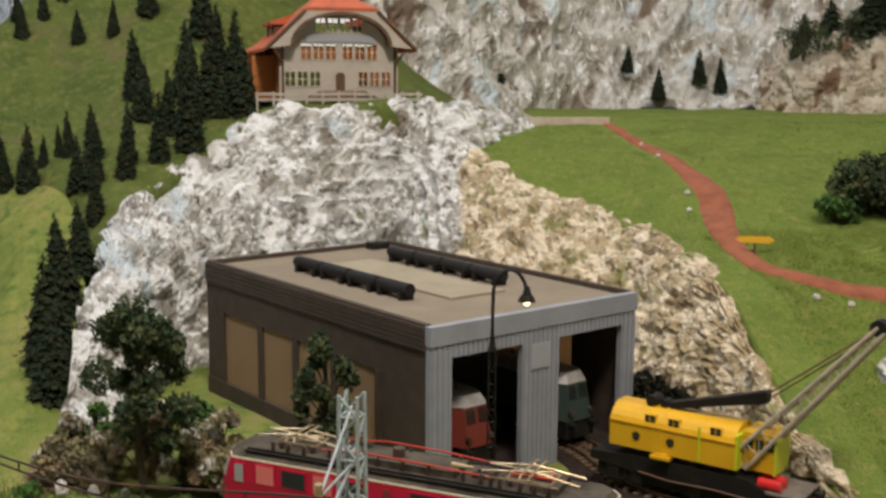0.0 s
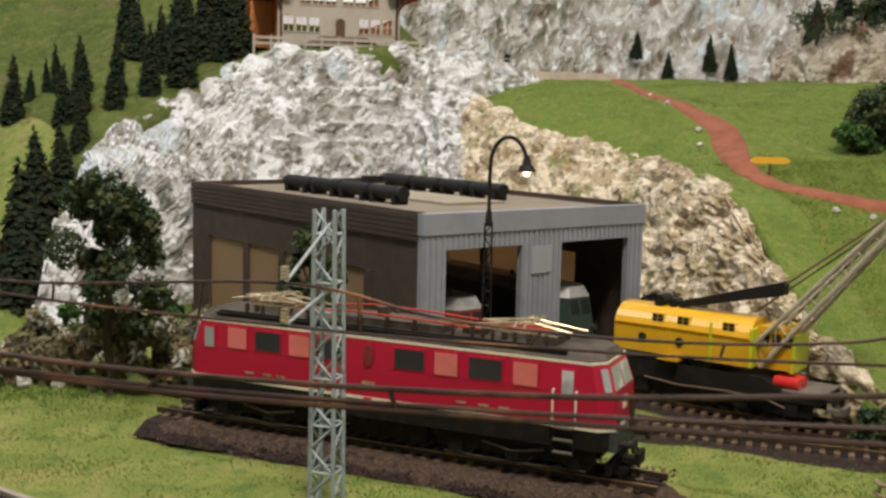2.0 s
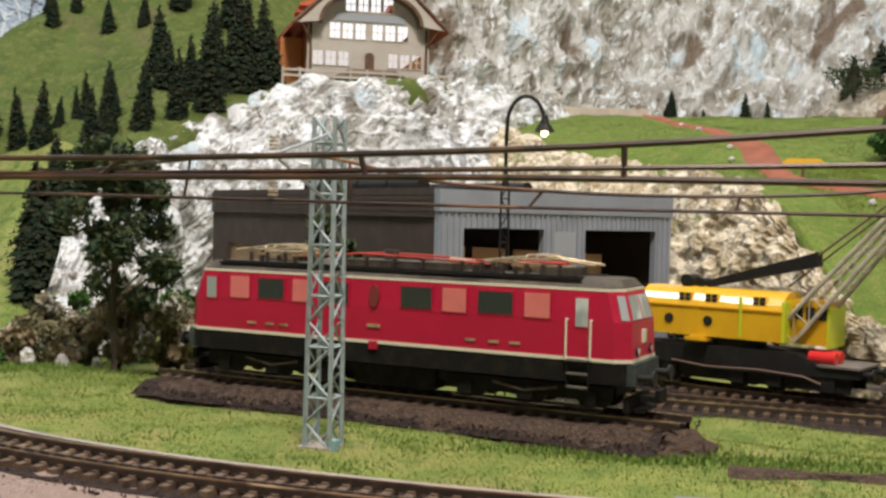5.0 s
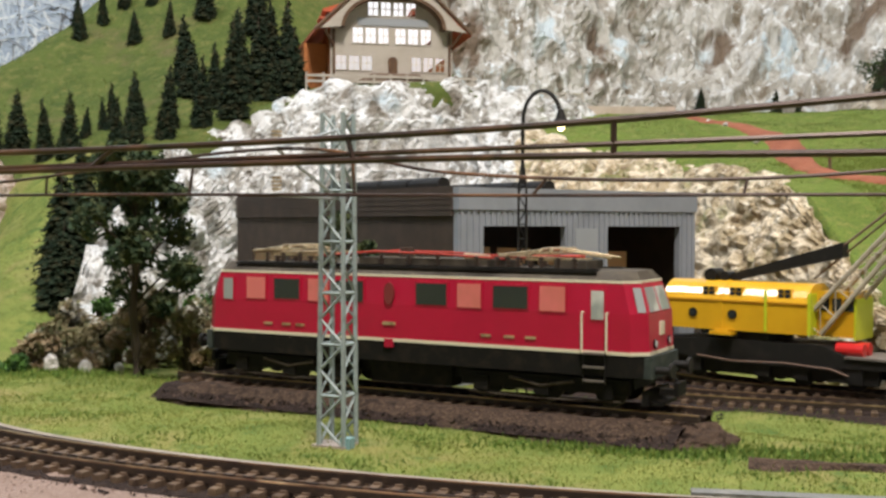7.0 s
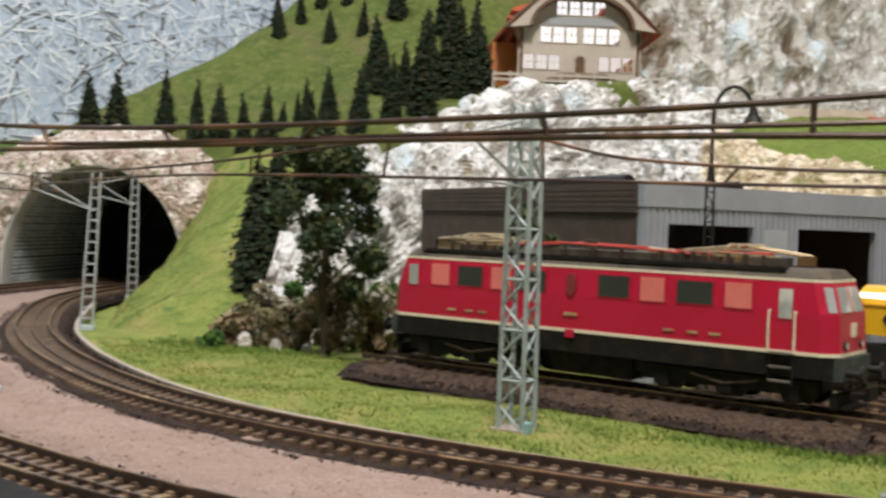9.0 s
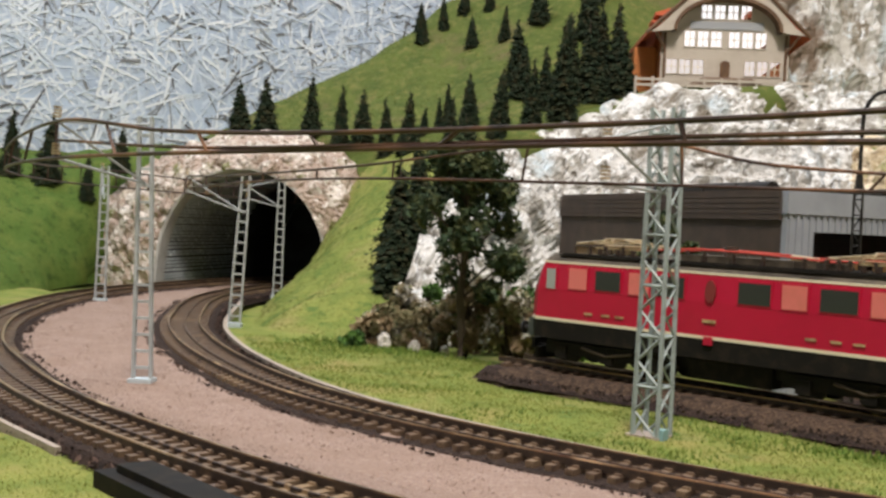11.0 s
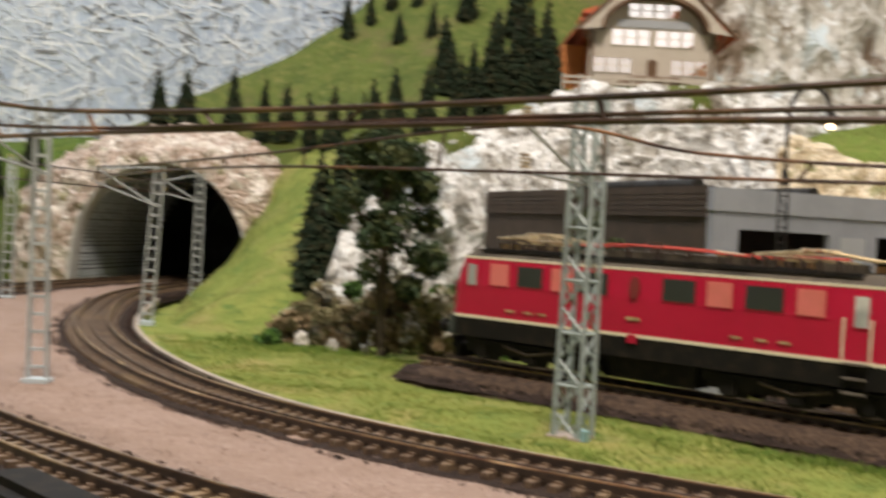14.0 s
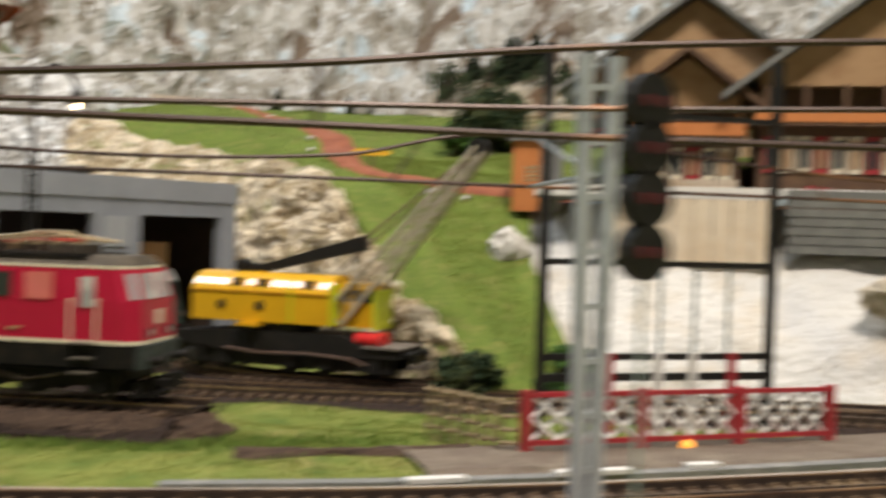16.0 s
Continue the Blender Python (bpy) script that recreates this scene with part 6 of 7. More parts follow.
def ladder_mast(x, y, z, turn, height, label):
    t = thing("catenary_mast", x, y, z, turn, label, "catenary mast", "catenary masts")
    for s in (-1, 1):
        part("leg", boxed((s * 0.34 - 0.055, s * 0.34 + 0.055, -0.1, 0.1, 0.2, height)), STEEL_PALE, t)
        for v in t.children[-1].data.vertices:
            f = v.co.z / (height * CM)
            v.co.x -= s * 0.11 * CM * f
    n = int(height / 0.62)
    for k in range(1, n):
        w = 0.34 - 0.11 * k / n
        part("rung", boxed((-w, w, -0.05, 0.05, k * 0.62 - 0.05, k * 0.62 + 0.05)), STEEL_PALE, t)
    part("foot_block", boxed((-0.45, 0.45, -0.34, 0.34, -0.1, 0.22)), FOOT_PALE, t, "pale blue foot block", bevel=0.08)
    return t


def bracket(mast_top, node_hi, node_lo, parent, mat):
    """Cantilever from a mast to the two wires."""
    m = parent.matrix_world.inverted() @ Matrix.Scale(CM, 4)
    f = lambda p: tuple((m @ Vector(p)) / CM)
    top, hi, lo = Vector(mast_top), Vector(node_hi), Vector(node_lo)
    arm = part("cantilever", rods(0.05, (f(top), f(hi)), (f(top - Vector((0, 0, 2.2))), f(hi)), (f(top - Vector((0, 0, 2.2))), f(lo))), mat, parent, "tubular bracket arm")
    for p in (hi, lo):
        bm = bmesh.new()
        for k in range(4):
            rod(bm, f(p + Vector((0, 0, 0.12 + 0.1 * k))), f(p + Vector((0, 0, 0.18 + 0.1 * k))), 0.14, 8)
        part("insulator", bm, BRASS, arm, "brownish insulator")


bpy.context.view_layer.update()
CONTACT, CARRY = 7.9, 9.1
# carrying and contact wires as runs of (x, y, z); masts hold them at HOLD points
RUN_A = [(-54, 92, 8.8), (-45.9, 68.7, 8.85), (-40.5, 57.5, 8.45), (-34.9, 47.0, 8.65), (-23.5, 35.2, 8.3), (-12.6, 27.2, 8.42), (-2.8, 23.9, 9.16), (1.75, 23.0, 8.49), (7.0, 22.3, 8.25), (11.9, 22.0, 8.44), (16.5, 22.0, 9.1), (28, 23.0, 8.4), (45, 25.6, 9.1)]
LINE_A = [(-54, 92, 7.9), (-45.9, 68.7, 7.9), (-34.9, 47.0, 7.85), (-23.5, 35.2, 7.95), (-12.6, 27.2, 8.02), (-2.8, 23.9, 7.95), (4.0, 22.6, 7.9), (11.9, 22.0, 7.9), (28, 23.0, 7.9), (45, 25.6, 7.9)]
RUN_B = [(-55, 84, 9.2), (-51.2, 58.0, 9.4), (-44, 45.0, 9.0), (-34, 32.6, 9.0), (-20.6, 22.0, 9.36), (-13.5, 18.8, 8.8), (-6.0, 16.0, 8.57), (3.1, 14.1, 8.74), (9.9, 13.4, 9.17), (18, 12.6, 9.9), (40, 8, 10.6)]
LINE_B = [(-55, 84, 8.1), (-51.2, 58.0, 8.2), (-44, 45.0, 8.15), (-34, 32.6, 8.15), (-20.6, 22.0, 8.17), (-6.0, 16.0, 8.2), (3.1, 14.1, 8.3), (9.9, 13.4, 8.31), (18, 12.6, 8.3), (40, 8, 8.3)]
M1 = lattice_mast("catenary_mast", -2.75, 30.3, 0.0, -14, 10.7, 0.44, 0.36, "grey-green lattice catenary mast standing in the grass")
M6 = thing("catenary_mast", 16.6, 17.9, 0.0, 15, "pale grey two-legged catenary mast near the crossing", "catenary mast", "catenary masts")
for lo_x, hi_x in ((-0.16, -0.3), (0.2, 0.42)):
    post = boxed((-0.14, 0.14, -0.1, 0.1, -0.1, 10.4))
    for v in post.verts:
        v.co.x += lo_x + (hi_x - lo_x) * v.co.z / 10.4
    part("leg", post, STEEL_PALE, M6, bevel=0.03)
for k in range(9):
    part("tie_plate", boxed((-0.25, 0.35, -0.05, 0.05, 0.9 + 1.1 * k, 1.02 + 1.1 * k)), STEEL_PALE, M6)
part("foot_plate", boxed((-0.5, 0.6, -0.4, 0.4, -0.2, 0.15)), FOOT, M6)
M2 = ladder_mast(-21.5, 27.75, 0.1, 20, 10.0, "pale grey ladder-like catenary mast in the gravel")
M3 = ladder_mast(-32.5, 48.9, 0.0, 25, 9.0, "pale grey ladder-like catenary mast at the track's edge")
M5 = ladder_mast(-43.6, 70.2, 0.0, 25, 9.6, "pale grey ladder-like catenary mast at the tunnel mouth")
M4 = ladder_mast(-47.6, 54.3, 0.1, 25, 9.4, "pale grey ladder-like catenary mast between the tracks")
for mast, lean in ((M2, -1.6), (M3, 2.2)):
    mast.matrix_basis = mast.matrix_basis @ pose(0, 0, 0, 0, lean, 0)
bpy.context.view_layer.update()
for mast, place, hi, lo in ((M1, (-2.75, 30.3, 10.2), RUN_A[6], LINE_A[5]), (M6, (16.6, 17.9, 10.2), RUN_A[10], (16.5, 22.0, 7.9)), (M3, (-32.2, 49.0, 8.9), RUN_A[3], LINE_A[2]), (M5, (-43.6, 70.2, 9.5), RUN_A[1], LINE_A[1]), (M2, (-21.7, 27.7, 9.8), RUN_B[4], LINE_B[4]), (M4, (-47.6, 54.3, 9.4), RUN_B[1], LINE_B[1])):
    bracket(place, hi, lo, mast, STEEL_PALE)


def overhead(run, line, name, label, radius, spacing):
    t = thing(name, 0, 0, 0, 0, label, "overhead wire", "overhead wires")
    up, low = spline(run, 10), spline(line, 10)
    part("carrying_wire", tube(up, radius, 7), WIRE, t)
    part("contact_wire", tube(low, radius, 7), WIRE, t)
    gone = spacing / 2
    for a, b in zip(up, up[1:]):
        gone += (b - a).length
        if gone > spacing:
            gone = 0.0
            foot = min(low, key=lambda p: (p.x - b.x) ** 2 + (p.y - b.y) ** 2)
            part("dropper", rod(bmesh.new(), foot, b, radius * 0.9, 5), WIRE, t)
    return t


overhead(RUN_A, LINE_A, "overhead_wire", "thin rusty overhead wires above the inner track", 0.045, 4.6)
overhead(RUN_B, LINE_B, "overhead_wire", "thick rusty overhead wires above the outer track", 0.06, 4.2)
feeder = thing("feeder_wire", 0, 0, 0, 0, "rusty feeder wire strung above the outer track", "overhead wire", "overhead wires")
part("wire", tube(spline([(-20.6, 22.0, 8.75), (-13, 18.6, 8.35), (-6.0, 16.0, 8.27), (3.1, 14.1, 8.43), (9.9, 13.4, 8.6), (18, 12.6, 8.85), (40, 8, 9.6)], 10), 0.05), WIRE, feeder)

# ---- chalet on the rock ----
HOUSE = thing("chalet", -19.2, 93.2, 19.7, 20, "timber chalet with red tiled roof and bright windows", "house")
HW, HD, EAVE = 11.2, 13.0, 5.2
MID, LIP = 5.6, -1.4
CURVE = [(MID - 4.75 * math.cos(math.pi * k / 24), 5.05 + 3.1 * math.sin(math.pi * k / 24)) for k in range(25)]
# front wall in bands, open where the windows stand
ROWS = ((1.3, 2.75, ((0.4, 3.9, 3), (7.3, 10.6, 3)), 0), (3.75, 5.3, ((1.9, 5.4, 3), (5.8, 9.3, 3)), 1), (6.25, 7.65, ((3.3, 7.9, 4),), 1))


def flank(z):
    return max(0.0, (z - EAVE) * 2.2 / 3.1)


bm = bmesh.new()
levels = [0.0] + [z for row in ROWS for z in row[:2]] + [8.3]
for z0, z1 in zip(levels, levels[1:]):
    holes = [h for row in ROWS if row[0] == z0 for h in row[2]]
    stops = [None] + [x for h in holes for x in h[:2]] + [None]
    cuts = sorted({z0, z1, min(max(EAVE, z0), z1)})
    for lo, hi in zip(cuts, cuts[1:]):
        for k in range(0, len(stops), 2):
            left = (flank(lo), flank(hi)) if stops[k] is None else (stops[k],) * 2
            right = (HW - flank(lo), HW - flank(hi)) if stops[k + 1] is None else (stops[k + 1],) * 2
            extrude([(left[0], lo), (right[0], lo), (right[1], hi), (left[1], hi)], "y", 0, 0.4, bm)
part("front_wall", bm, TIMBER, HOUSE, "weathered grey timber front")
for z0, z1, holes, bright in ROWS:
    e = flank(z1 + 0.3) + 0.45
    slab = part("storey_ceiling", boxed((e, HW - e, 0.42, HD - 0.45, z1 + 0.12, z1 + 0.3)), WOOD_DARK, HOUSE)
    part("ceiling_lamp", boxed((e + 0.1, HW - e - 0.1, 0.6, HD - 1.0, z1 + 0.06, z1 + 0.11)), WINDOW_WHITE if bright else WINDOW_DIM, slab, "glowing ceiling lamp of the storey")
part("side_wall", boxed((0, 0.4, 0.4, HD, 0, EAVE)), ORANGE_WOOD, HOUSE, "orange-brown timber side")
part("side_wall", boxed((HW - 0.4, HW, 0.4, HD, 0, EAVE)), ORANGE_WOOD, HOUSE, "orange-brown timber side")
part("back_wall", boxed((0.4, HW - 0.4, HD - 0.4, HD, 0, EAVE)), ORANGE_WOOD, HOUSE)
part("annex", boxed((-2.1, -0.05, 3.4, HD - 1, 0, 4.2)), ORANGE_WOOD, HOUSE, "orange boarded side annex")
PEAK = (MID, 2.6, 10.4)
for s in (0, 1):
    x = lambda v: v if not s else HW - v
    bm = bmesh.new()
    pts = [(-1.5, LIP, 4.85), (2.25, LIP, 8.45), (MID, PEAK[1], PEAK[2]), (MID, HD + 1, PEAK[2]), (-1.5, HD + 1, 4.85)]
    pts = pts[:1] + [(-0.3, LIP, 5.75)] + pts[1:4] + [(-0.3, HD + 1, 5.75)] + pts[4:]
    if not s:
        pts[-1], pts[0] = (-2.7, HD + 1, 4.3), (-1.5, LIP, 4.85)
    top = [bm.verts.new((x(p[0]), p[1], p[2])) for p in pts]
    low = [bm.verts.new((x(p[0]), p[1], p[2] - 0.3)) for p in pts]
    for vs in (top, low):
        bm.faces.new([vs[i] for i in (0, 1, 5, 6)])
        bm.faces.new([vs[i] for i in (1, 2, 3, 4, 5)])
    for i in range(7):
        j = (i + 1) % 7
        bm.faces.new((top[i], top[j], low[j], low[i]))
    roof = part("roof", bm, TILE_RED, HOUSE, "red tiled roof slope")
    for k in range(2):
        y = 3.2 + 3.8 * k
        dorm = part("dormer", extrude([(x(0.0), 6.0), (x(0.0), 7.1), (x(2.6), 7.1), (x(2.6), 6.0)], "y", y, y + 1.9), WOOD_DARK, roof, "small boarded dormer")
        part("dormer_roof", extrude([(x(-0.4), 7.1), (x(-0.4), 7.35), (x(3.2), 8.5), (x(3.2), 7.1)], "y", y - 0.3, y + 2.2), TILE_RED, roof, "small red dormer roof")
    # boarded soffit between the roof edge and the arch
    half_arc = CURVE[:13] if not s else CURVE[12:]
    edge = [(-1.2, 4.8), (2.35, 8.2), (MID, 8.2)] if not s else [(MID, 8.2), (HW - 2.35, 8.2), (HW + 1.2, 4.8)]
    fill = extrude(half_arc + edge[::-1] if not s else half_arc + edge[::-1], "y", LIP + 0.02, LIP + 0.12)
    part("soffit", fill, TIMBER, HOUSE, "grey boarded gable soffit")
    part("barge_board", rods(0.16, ((x(-1.5), LIP - 0.1, 4.7), (x(2.25), LIP - 0.1, 8.25))), WOOD_DARK, HOUSE, "dark board along the roof edge")
hip = bmesh.new()
v = [hip.verts.new(p) for p in ((2.25, LIP, 8.5), (HW - 2.25, LIP, 8.5), PEAK, (2.25, LIP, 8.2), (HW - 2.25, LIP, 8.2), (PEAK[0], PEAK[1], PEAK[2] - 0.3))]
for f in ((0, 1, 2), (5, 4, 3), (0, 3, 4, 1), (1, 4, 5, 2), (2, 5, 3, 0)):
    hip.faces.new([v[i] for i in f])
part("hipped_gable", hip, TILE_RED, HOUSE, "red tiled half hip")
rows = []
for y, r in ((LIP - 0.05, 0.0), (LIP - 0.05, 0.3), (0.0, 0.3), (0.0, 0.0)):
    rows.append([Vector((MID + (a - MID) * (4.75 - r) / 4.75, y, 5.05 + (b - 5.05) * (3.1 - r) / 3.1)) for a, b in CURVE])
part("gable_arch", ring_sheet(rows + rows[:1]), WOOD_DARK, HOUSE, "dark curved gable arch")
part("sign_board", boxed((2.45, 8.9, -0.12, 0.0, 5.4, 6.1)), GREY_LIGHT, HOUSE, "pale painted board")


def house_window(x0, x1, z0, z1, panes):
    w = (x1 - x0) / panes
    for k in range(panes):
        a, b = x0 + w * k, x0 + w * (k + 1)
        fr = part("window", boxed((a, a + 0.13, -0.08, 0.12, z0, z1), (b - 0.13, b, -0.08, 0.12, z0, z1), (a + 0.13, b - 0.13, -0.08, 0.12, z0, z0 + 0.1), (a + 0.13, b - 0.13, -0.08, 0.12, z1 - 0.08, z1)), TIMBER, HOUSE, "grey-framed bright window")
        part("mullion", boxed(((a + b) / 2 - 0.035, (a + b) / 2 + 0.035, -0.04, 0.06, z0 + 0.1, z1 - 0.08)), STRIPE, fr)
        part("crossbar", boxed((a + 0.13, b - 0.13, -0.03, 0.05, (z0 + z1) / 2 - 0.03, (z0 + z1) / 2 + 0.03)), STRIPE, fr)


for z0, z1, holes, bright in ROWS:
    for x0, x1, panes in holes:
        house_window(x0, x1, z0, z1, panes)
door = part("door", boxed((5.25, 6.1, -0.08, 0.0, 1.0, 2.3)), WOOD_DARK, HOUSE, "dark arched door")
part("door_arch", rod(bmesh.new(), (5.67, -0.1, 2.2), (5.67, 0.0, 2.2), 0.46, 14), WOOD_DARK, door)
part("porch_roof", extrude([(2.0, 0.1), (3.7, 1.0), (7.8, 1.0), (9.4, 0.1)], "y", -1.3, -0.0), PORCH, HOUSE, "brown porch roof")
for x in (0.3, 10.9):
    s = -1 if x < 5 else 1
    part("eave_bracket", rods(0.13, ((x, -0.1, 3.4), (x + s * 0.9, LIP + 0.2, 4.8)), ((x, -0.12, 0), (x, -0.12, 5.0))), WOOD_DARK, HOUSE)
rail = thing("garden_fence", -21, 91.4, 19.3, 18, "weathered low timber fence in front of the chalet", "fence")
for z in (0.45, 0.95):
    part("fence_rail", boxed((0, 15.5, -0.06, 0.06, z, z + 0.22)), TIMBER, rail)
for k in range(11):
    part("fence_post", boxed((k * 1.5, k * 1.5 + 0.18, -0.16, 0.14, -0.6, 1.3)), TIMBER, rail)
rail = thing("garden_fence", -6, 97.4, 18.5, 12, "thin weathered timber fence along the rock edge", "fence")
for z in (0.35, 0.7):
    part("fence_rail", boxed((0, 9.5, -0.04, 0.04, z, z + 0.1)), TIMBER, rail)
for k in range(7):
    part("fence_post", boxed((k * 1.55, k * 1.55 + 0.12, -0.1, 0.08, -0.5, 0.9)), TIMBER, rail)
tagged(part("garden_wall", boxed((0, 10.0, 0, 0.5, -1.0, 0.75)), PALE_WALL, bevel=0.06), "low pale plastered garden wall", "wall").matrix_basis = pose(0.019, 0.99, 0.174, 0, 0, 12)

# yellow way sign
sign = thing("way_sign", 18.9, 65.6, meadow_z(18.9, 65.6), -6, "yellow double-armed footpath signpost", "sign")
part("post", boxed((-0.09, 0.09, -0.09, 0.09, -0.3, 1.3)), WOOD_DARK, sign)
for s in (-1, 1):
    part("arm", extrude([(0.0, 0.8), (s * 0.95, 0.8), (s * 1.25, 1.0), (s * 0.95, 1.22), (0.0, 1.22)], "y", -0.16, -0.09), SIGN_YELLOW, sign, "yellow pointed arm")

# dark point-motor box beside the outer track
bm = boxed((0, 7.5, -0.8, 0.8, -0.3, 0.35), (0.5, 6.8, -0.45, 0.45, 0.35, 0.55))
tagged(part("point_motor", bm, FRAME, bevel=0.08), "dark brown point motor box beside the track", "point motor").matrix_basis = pose(-0.122, 0.161, 0.0, 0, 0, -24)

# ---- crossing, gate and unfinished corner at the right ----
fence = thing("crossing_fence", 18.6, 28.9, 0.25, 7, "red and white lattice fence at the crossing", "fence")
for x in (0, 3.95, 7.5, 11.0):
    part("red_post", boxed((x - 0.15, x + 0.15, -0.14, 0.14, -0.3, 1.8)), FENCE_RED, fence)
for z in (0.12, 1.58):
    part("red_rail", boxed((0, 11.0, -0.07, 0.07, z, z + 0.15)), FENCE_RED, fence)
for a, b in ((0.2, 3.75), (4.15, 7.3), (7.7, 10.8)):
    step = (b - a) / 4
    for k in range(-1, 4):
        for s in (0, 1):
            p, q = max(a, a + k * step), min(b, a + (k + 2) * step)
            rise = 1.4 * (q - p) / (2 * step)
            low, high = (0.22, 0.22 + rise) if k >= 0 else (1.62 - rise, 1.62)
            x0, x1 = (p, q) if s else (a + b - p, a + b - q)
            part("white_lath", rod(bmesh.new(), (x0, 0.02 + 0.1 * s, low), (x1, 0.02 + 0.1 * s, high), 0.085, 4), LATH, fence)
side = thing("wattle_fence", 16.2, 32.0, 0.15, -58, "brownish wattle fence beside the crossing", "fence")
for k in range(9):
    part("stake", rod(bmesh.new(), (k * 0.4, 0, -0.2), (k * 0.4 + 0.1, 0, 1.6), 0.07, 5), BRUSH, side)
for z in (0.3, 0.7, 1.1, 1.5):
    part("woven_twig", tube([(k * 0.4 - 0.2, 0.1 * (-1) ** k, z) for k in range(11)], 0.07, 5), BRUSH, side)
tagged(part("dirt_patch", bed(even([(15, 28.2, 0), (22, 28.6, 0), (30, 29.4, 0), (40, 31, 0)], 0.6), 2.2, -0.1, 0.2, 1.6), DIRT), "grey-brown bare earth along the crossing", "earth", kind="structure")
tagged(part("stone_edge", strip(even([(8, 25.2, 0), (15, 25.1, 0), (24, 26.0, 0), (40, 28.5, 0)], 0.6), -0.25, 0.25, -0.2, 0.28), EDGE_GREY), "grey stone edging along the track", "kerb", kind="structure")
for x, y, l in ((14.2, 24.6, 1.6), (18.4, 25.2, 2.2), (22.5, 25.9, 1.0)):
    tagged(part("white_slab", boxed((0, l, -0.2, 0.2, 0, 0.12)), LATH, bevel=0.03), "small white slab beside the rails", "slab").matrix_basis = pose(x * CM, y * CM, 0.003, 0, 0, 6)

gate = thing("gate_frame", 19.8, 31.5, -0.2, 5, "tall black steel gate frame with cross bars", "gate")
for x in (0, 8.55):
    part("gate_post", boxed((x - 0.14, x + 0.14, -0.14, 0.14, 0, 13.2)), BLACK, gate)
for z, h in ((11.0, 0.18), (6.0, 0.2), (2.85, 0.22), (2.15, 0.26)):
    part("cross_bar", boxed((0, 8.55, -0.08, 0.08, z, z + h)), BLACK, gate)
for x, mat in ((2.4, FENCE_RED), (4.2, LATH), (5.5, LATH), (7.0, FENCE_RED)):
    part("marker_post", boxed((x - 0.14, x + 0.14, -0.24, -0.1, 0.3, 3.1)), mat, gate)
for x in (4.3, 5.6, 6.9):
    part("thin_bar", boxed((x - 0.05, x + 0.05, -0.05, 0.05, 3.0, 6.0)), STEEL, gate)

low = [(24, 49, -0.8), (28, 45.5, -0.8), (36, 42.5, -0.8), (48, 38, -0.8), (66, 31, -0.8)]
high = [(25, 59, 8.2), (30, 55.5, 8.4), (37, 52, 8.6), (50, 47, 8.6), (68, 39, 8.6)]
half = [tuple(0.5 * (p + q) + d for p, q, d in zip(f, g, (0, -1.5, -0.6))) for f, g in zip(low, high)]
tagged(part("plaster_slope", loft([low, half, high], 10, 10, grassy(5, 0.5)), PLASTER, smooth=True), "unfinished white plaster slope", "plaster", kind="structure")
cave = bmesh.new()
bmesh.ops.create_icosphere(cave, subdivisions=3, radius=1.0)
for vtx in cave.verts:
    vtx.co = Vector((vtx.co.x * 2.2, vtx.co.y * 0.9, vtx.co.z * 1.1)) * (1 + 0.3 * noise.fractal(vtx.co * 1.5, 1, 2, 3)) + Vector((41.3, 43.2, 4.3))
tagged(part("raw_rock", cave, TAN_CLIFF), "brown raw rock lump in the plaster", "rock")
board = thing("board_panel", 28.9, 51.4, 5.6, -27, "pale wooden board with upright planks", "panel")
for k in range(9):
    part("plank", boxed((k * 0.95, k * 0.95 + 0.9, 0, 0.3, 0, 3.2)), BOARD, board)
stack = thing("slate_wall", 37.3, 47.4, 6.2, -22, "dark grey wall of flat stone courses", "wall")
for k in range(7):
    part("stone_course", boxed((0.1 * (k % 2), 14 + 0.1 * (k % 3), 0, 1.0, k * 0.46, k * 0.46 + 0.4)), SLATE, stack)
deck = thing("bridge_deck", 26.0, 53.5, 8.7, -24, "grey bridge deck with white edge beam", "bridge")
part("deck_beam", boxed((0, 40, 0, 4, 0, 0.5)), SLATE, deck)
part("edge_beam", boxed((0, 40, -0.25, 0, 0.15, 0.75)), LATH, deck, "white edge beam")
for k in range(5):
    part("bearing_block", boxed((4 + 8 * k, 4.8 + 8 * k, -0.35, -0.25, -0.1, 0.3)), FOOT_PALE, deck)


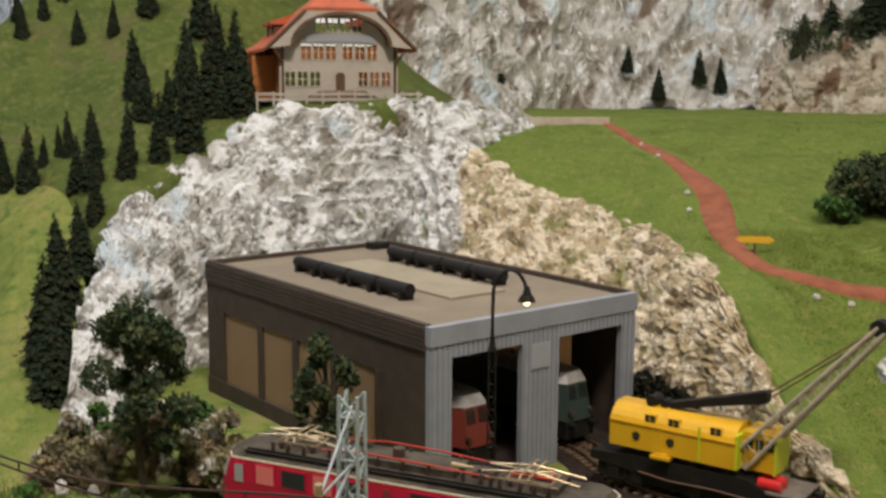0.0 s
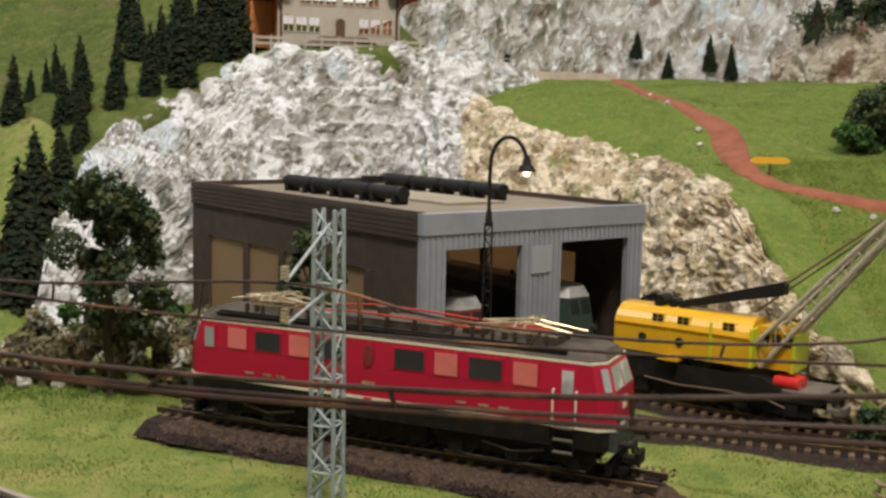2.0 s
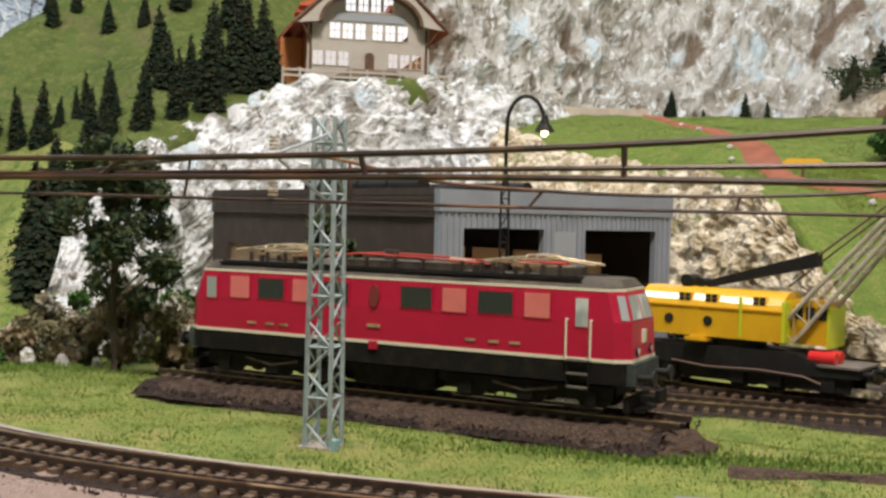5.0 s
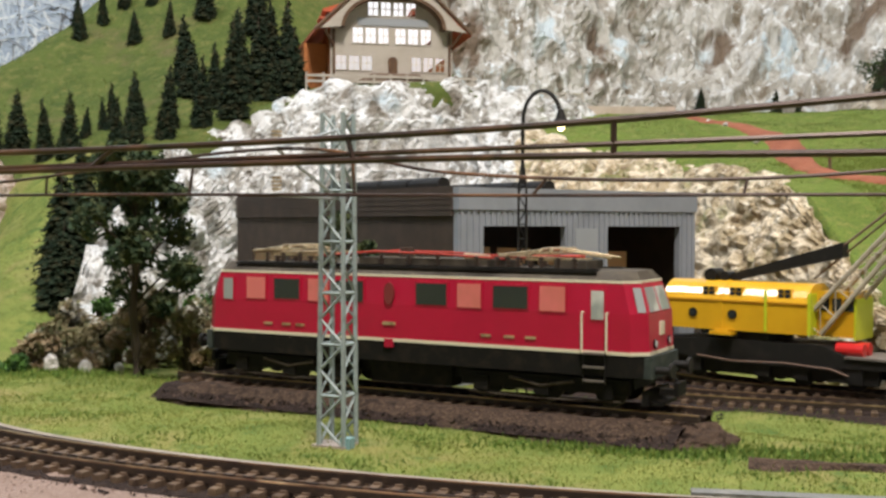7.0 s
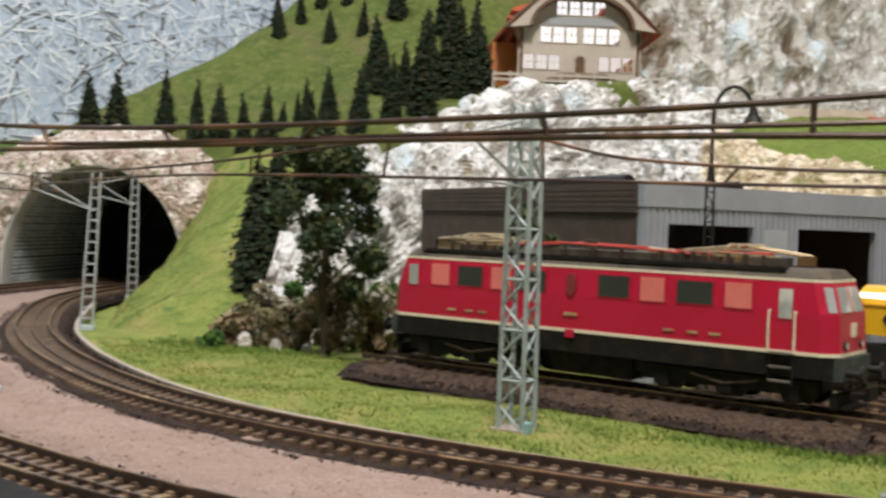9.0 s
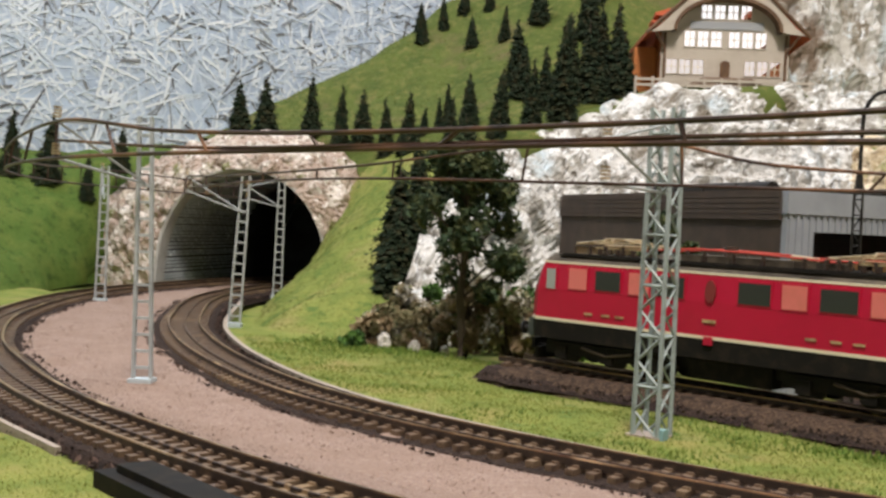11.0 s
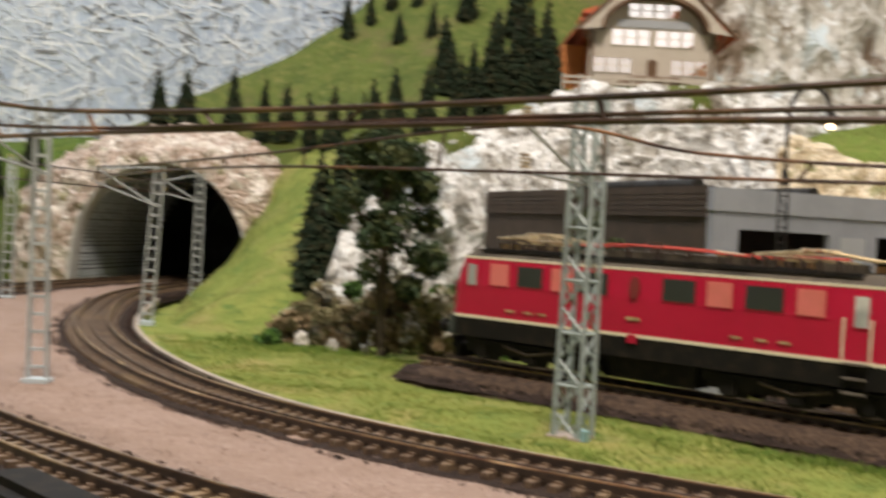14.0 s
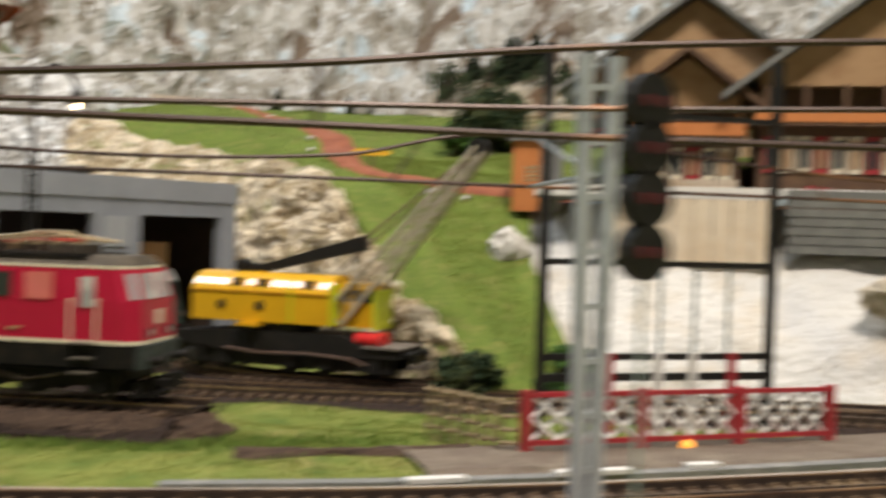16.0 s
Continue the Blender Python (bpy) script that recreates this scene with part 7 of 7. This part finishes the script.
def terrace_house(x, y, z, turn, w, d, storey, upper, gable, roof_mat, label):
    """House of a dark lower storey, an orange balcony, a recessed gallery and a boarded gable."""
    t = thing("timber_house", x, y, z, turn, label, "house")
    s, u = storey, storey + upper
    part("lower_wall", boxed((0, w, 0, d, 0, s)), WOOD_DARK, t, "dark brown timber wall")
    part("gallery_wall", boxed((0, w, 1.4, d, s, u)), WOOD_DARK, t)
    part("gable_wall", extrude([(0, u), (w, u), (w, u + 0.6), (w / 2, u + gable), (0, u + 0.6)], "y", 0, d), ORANGE_PALE, t, "tan boarded gable")
    rail_ = part("balcony", boxed((-0.3, w + 0.3, -1.0, 1.4, s - 0.2, s)), WOOD_DARK, t)
    part("balcony_front", boxed((-0.3, w + 0.3, -1.05, -0.9, s, s + 0.75)), ORANGE_WOOD, rail_, "orange timber balcony front")
    for k in range(int(w / 2.2)):
        part("gallery_post", boxed((k * 2.2 + 0.2, k * 2.2 + 0.45, -0.9, -0.65, s + 0.75, u)), WOOD_DARK, t)
    for k in range(int(w / 0.95)):
        a = 0.3 + k * 0.95
        fr = part("window", boxed((a, a + 0.75, -0.12, 0, s * 0.42, s * 0.85)), STRIPE if k % 3 else FENCE_RED, t)
        part("pane", boxed((a + 0.1, a + 0.65, -0.15, -0.12, s * 0.48, s * 0.8)), PANE_TAN if k % 2 else GLASS_DARK, fr)
    for side_ in (0, 1):
        f = lambda v: v if not side_ else w - v
        part("roof", extrude([(f(-2.2), u - 1.0), (f(w / 2), u + gable + 0.2), (f(w / 2), u + gable + 0.6), (f(-2.2), u - 0.6)], "y", -1.6, d + 1), roof_mat, t, "broad weathered roof slope")
    return t


terrace_house(40.6, 57.0, 8.7, -24, 15, 8, 5.0, 2.2, 6.0, SLATE, "tall timber chalet with orange balcony and slate roof")
terrace_house(34.2, 60.5, 8.5, -24, 6.2, 7, 4.4, 1.8, 3.0, WOOD_DARK, "narrow brown timber house with orange balcony")
terrace_house(36.0, 74.0, 9.5, -24, 15, 8, 6.0, 2.5, 6.0, SLATE, "brown timber house with slate roof on the terrace")
paling = thing("paling_fence", 34.4, 55.2, 8.6, -24, "tan upright paling fence on the terrace", "fence")
for k in range(13):
    part("pale", boxed((k * 0.28, k * 0.28 + 0.2, -0.05, 0.05, 0, 1.5)), BOARD, paling)
part("rail", boxed((0, 3.6, 0.05, 0.12, 0.9, 1.05)), BOARD, paling)
kiosk = thing("timber_hut", 25.4, 56.0, 9.9, -20, "tiny orange and grey hut at the slope's edge", "hut")
part("wall", boxed((0, 1.5, 0, 1.8, -1.9, 2.0)), ORANGE_WOOD, kiosk, "orange timber wall", bevel=0.03)
part("wall", boxed((1.5, 2.7, 0.05, 1.8, -1.9, 2.0)), EDGE_GREY, kiosk, "pale grey wall", bevel=0.03)
part("roof", extrude([(-0.25, 1.98), (2.95, 1.98), (2.95, 2.12), (1.4, 2.4), (-0.25, 2.12)], "y", -0.25, 2.05), SLATE, kiosk)
tagged(part("upper_terrace", loft([[(24, 58, 8.3), (34, 54, 8.4), (50, 48, 8.5), (70, 40, 8.5)], [(28, 84, 8.6), (40, 82, 8.6), (58, 74, 8.6), (80, 66, 8.6)]], 6, 8, grassy(4, 0.3)), DIRT, smooth=True), "bare earth terrace above the plaster", "terrace", kind="structure")
boat = tagged(part("red_awning", extrude([(0, 0), (3.2, 0), (2.6, 0.6), (0.8, 0.9)], "y", 0, 1.5), FENCE_RED, bevel=0.05), "small red awning on the terrace", "awning")
boat.matrix_basis = pose(0.405, 0.525, 0.09, 0, 0, -24)

# colour-light signal close to the outer track
signal = thing("light_signal", 13.83, 8.4, -0.2, 20, "dark colour-light signal on a thin post", "signal")
part("post", rod(bmesh.new(), (0, 0, -0.3), (0, 0, 8.6), 0.03, 8), STEEL, signal)
for z in (8.5, 7.98, 7.42, 6.82):
    headpiece = part("signal_head", rod(bmesh.new(), (0, -0.1, z), (0, 0.12, z), 0.32, 18), BLACK, signal, "round black signal board")
    for dx in (-0.12, 0.12):
        part("lens", rod(bmesh.new(), (dx, -0.14, z), (dx, -0.1, z), 0.07, 10), LENS, headpiece)
part("backing_board", boxed((-0.15, 0.15, 0.0, 0.1, 6.6, 8.65)), BLACK, signal, "dark backing board", bevel=0.03)
part("foot_block", boxed((-0.5, 0.5, -0.4, 0.4, -0.3, 0.3)), SLATE, signal, bevel=0.05)
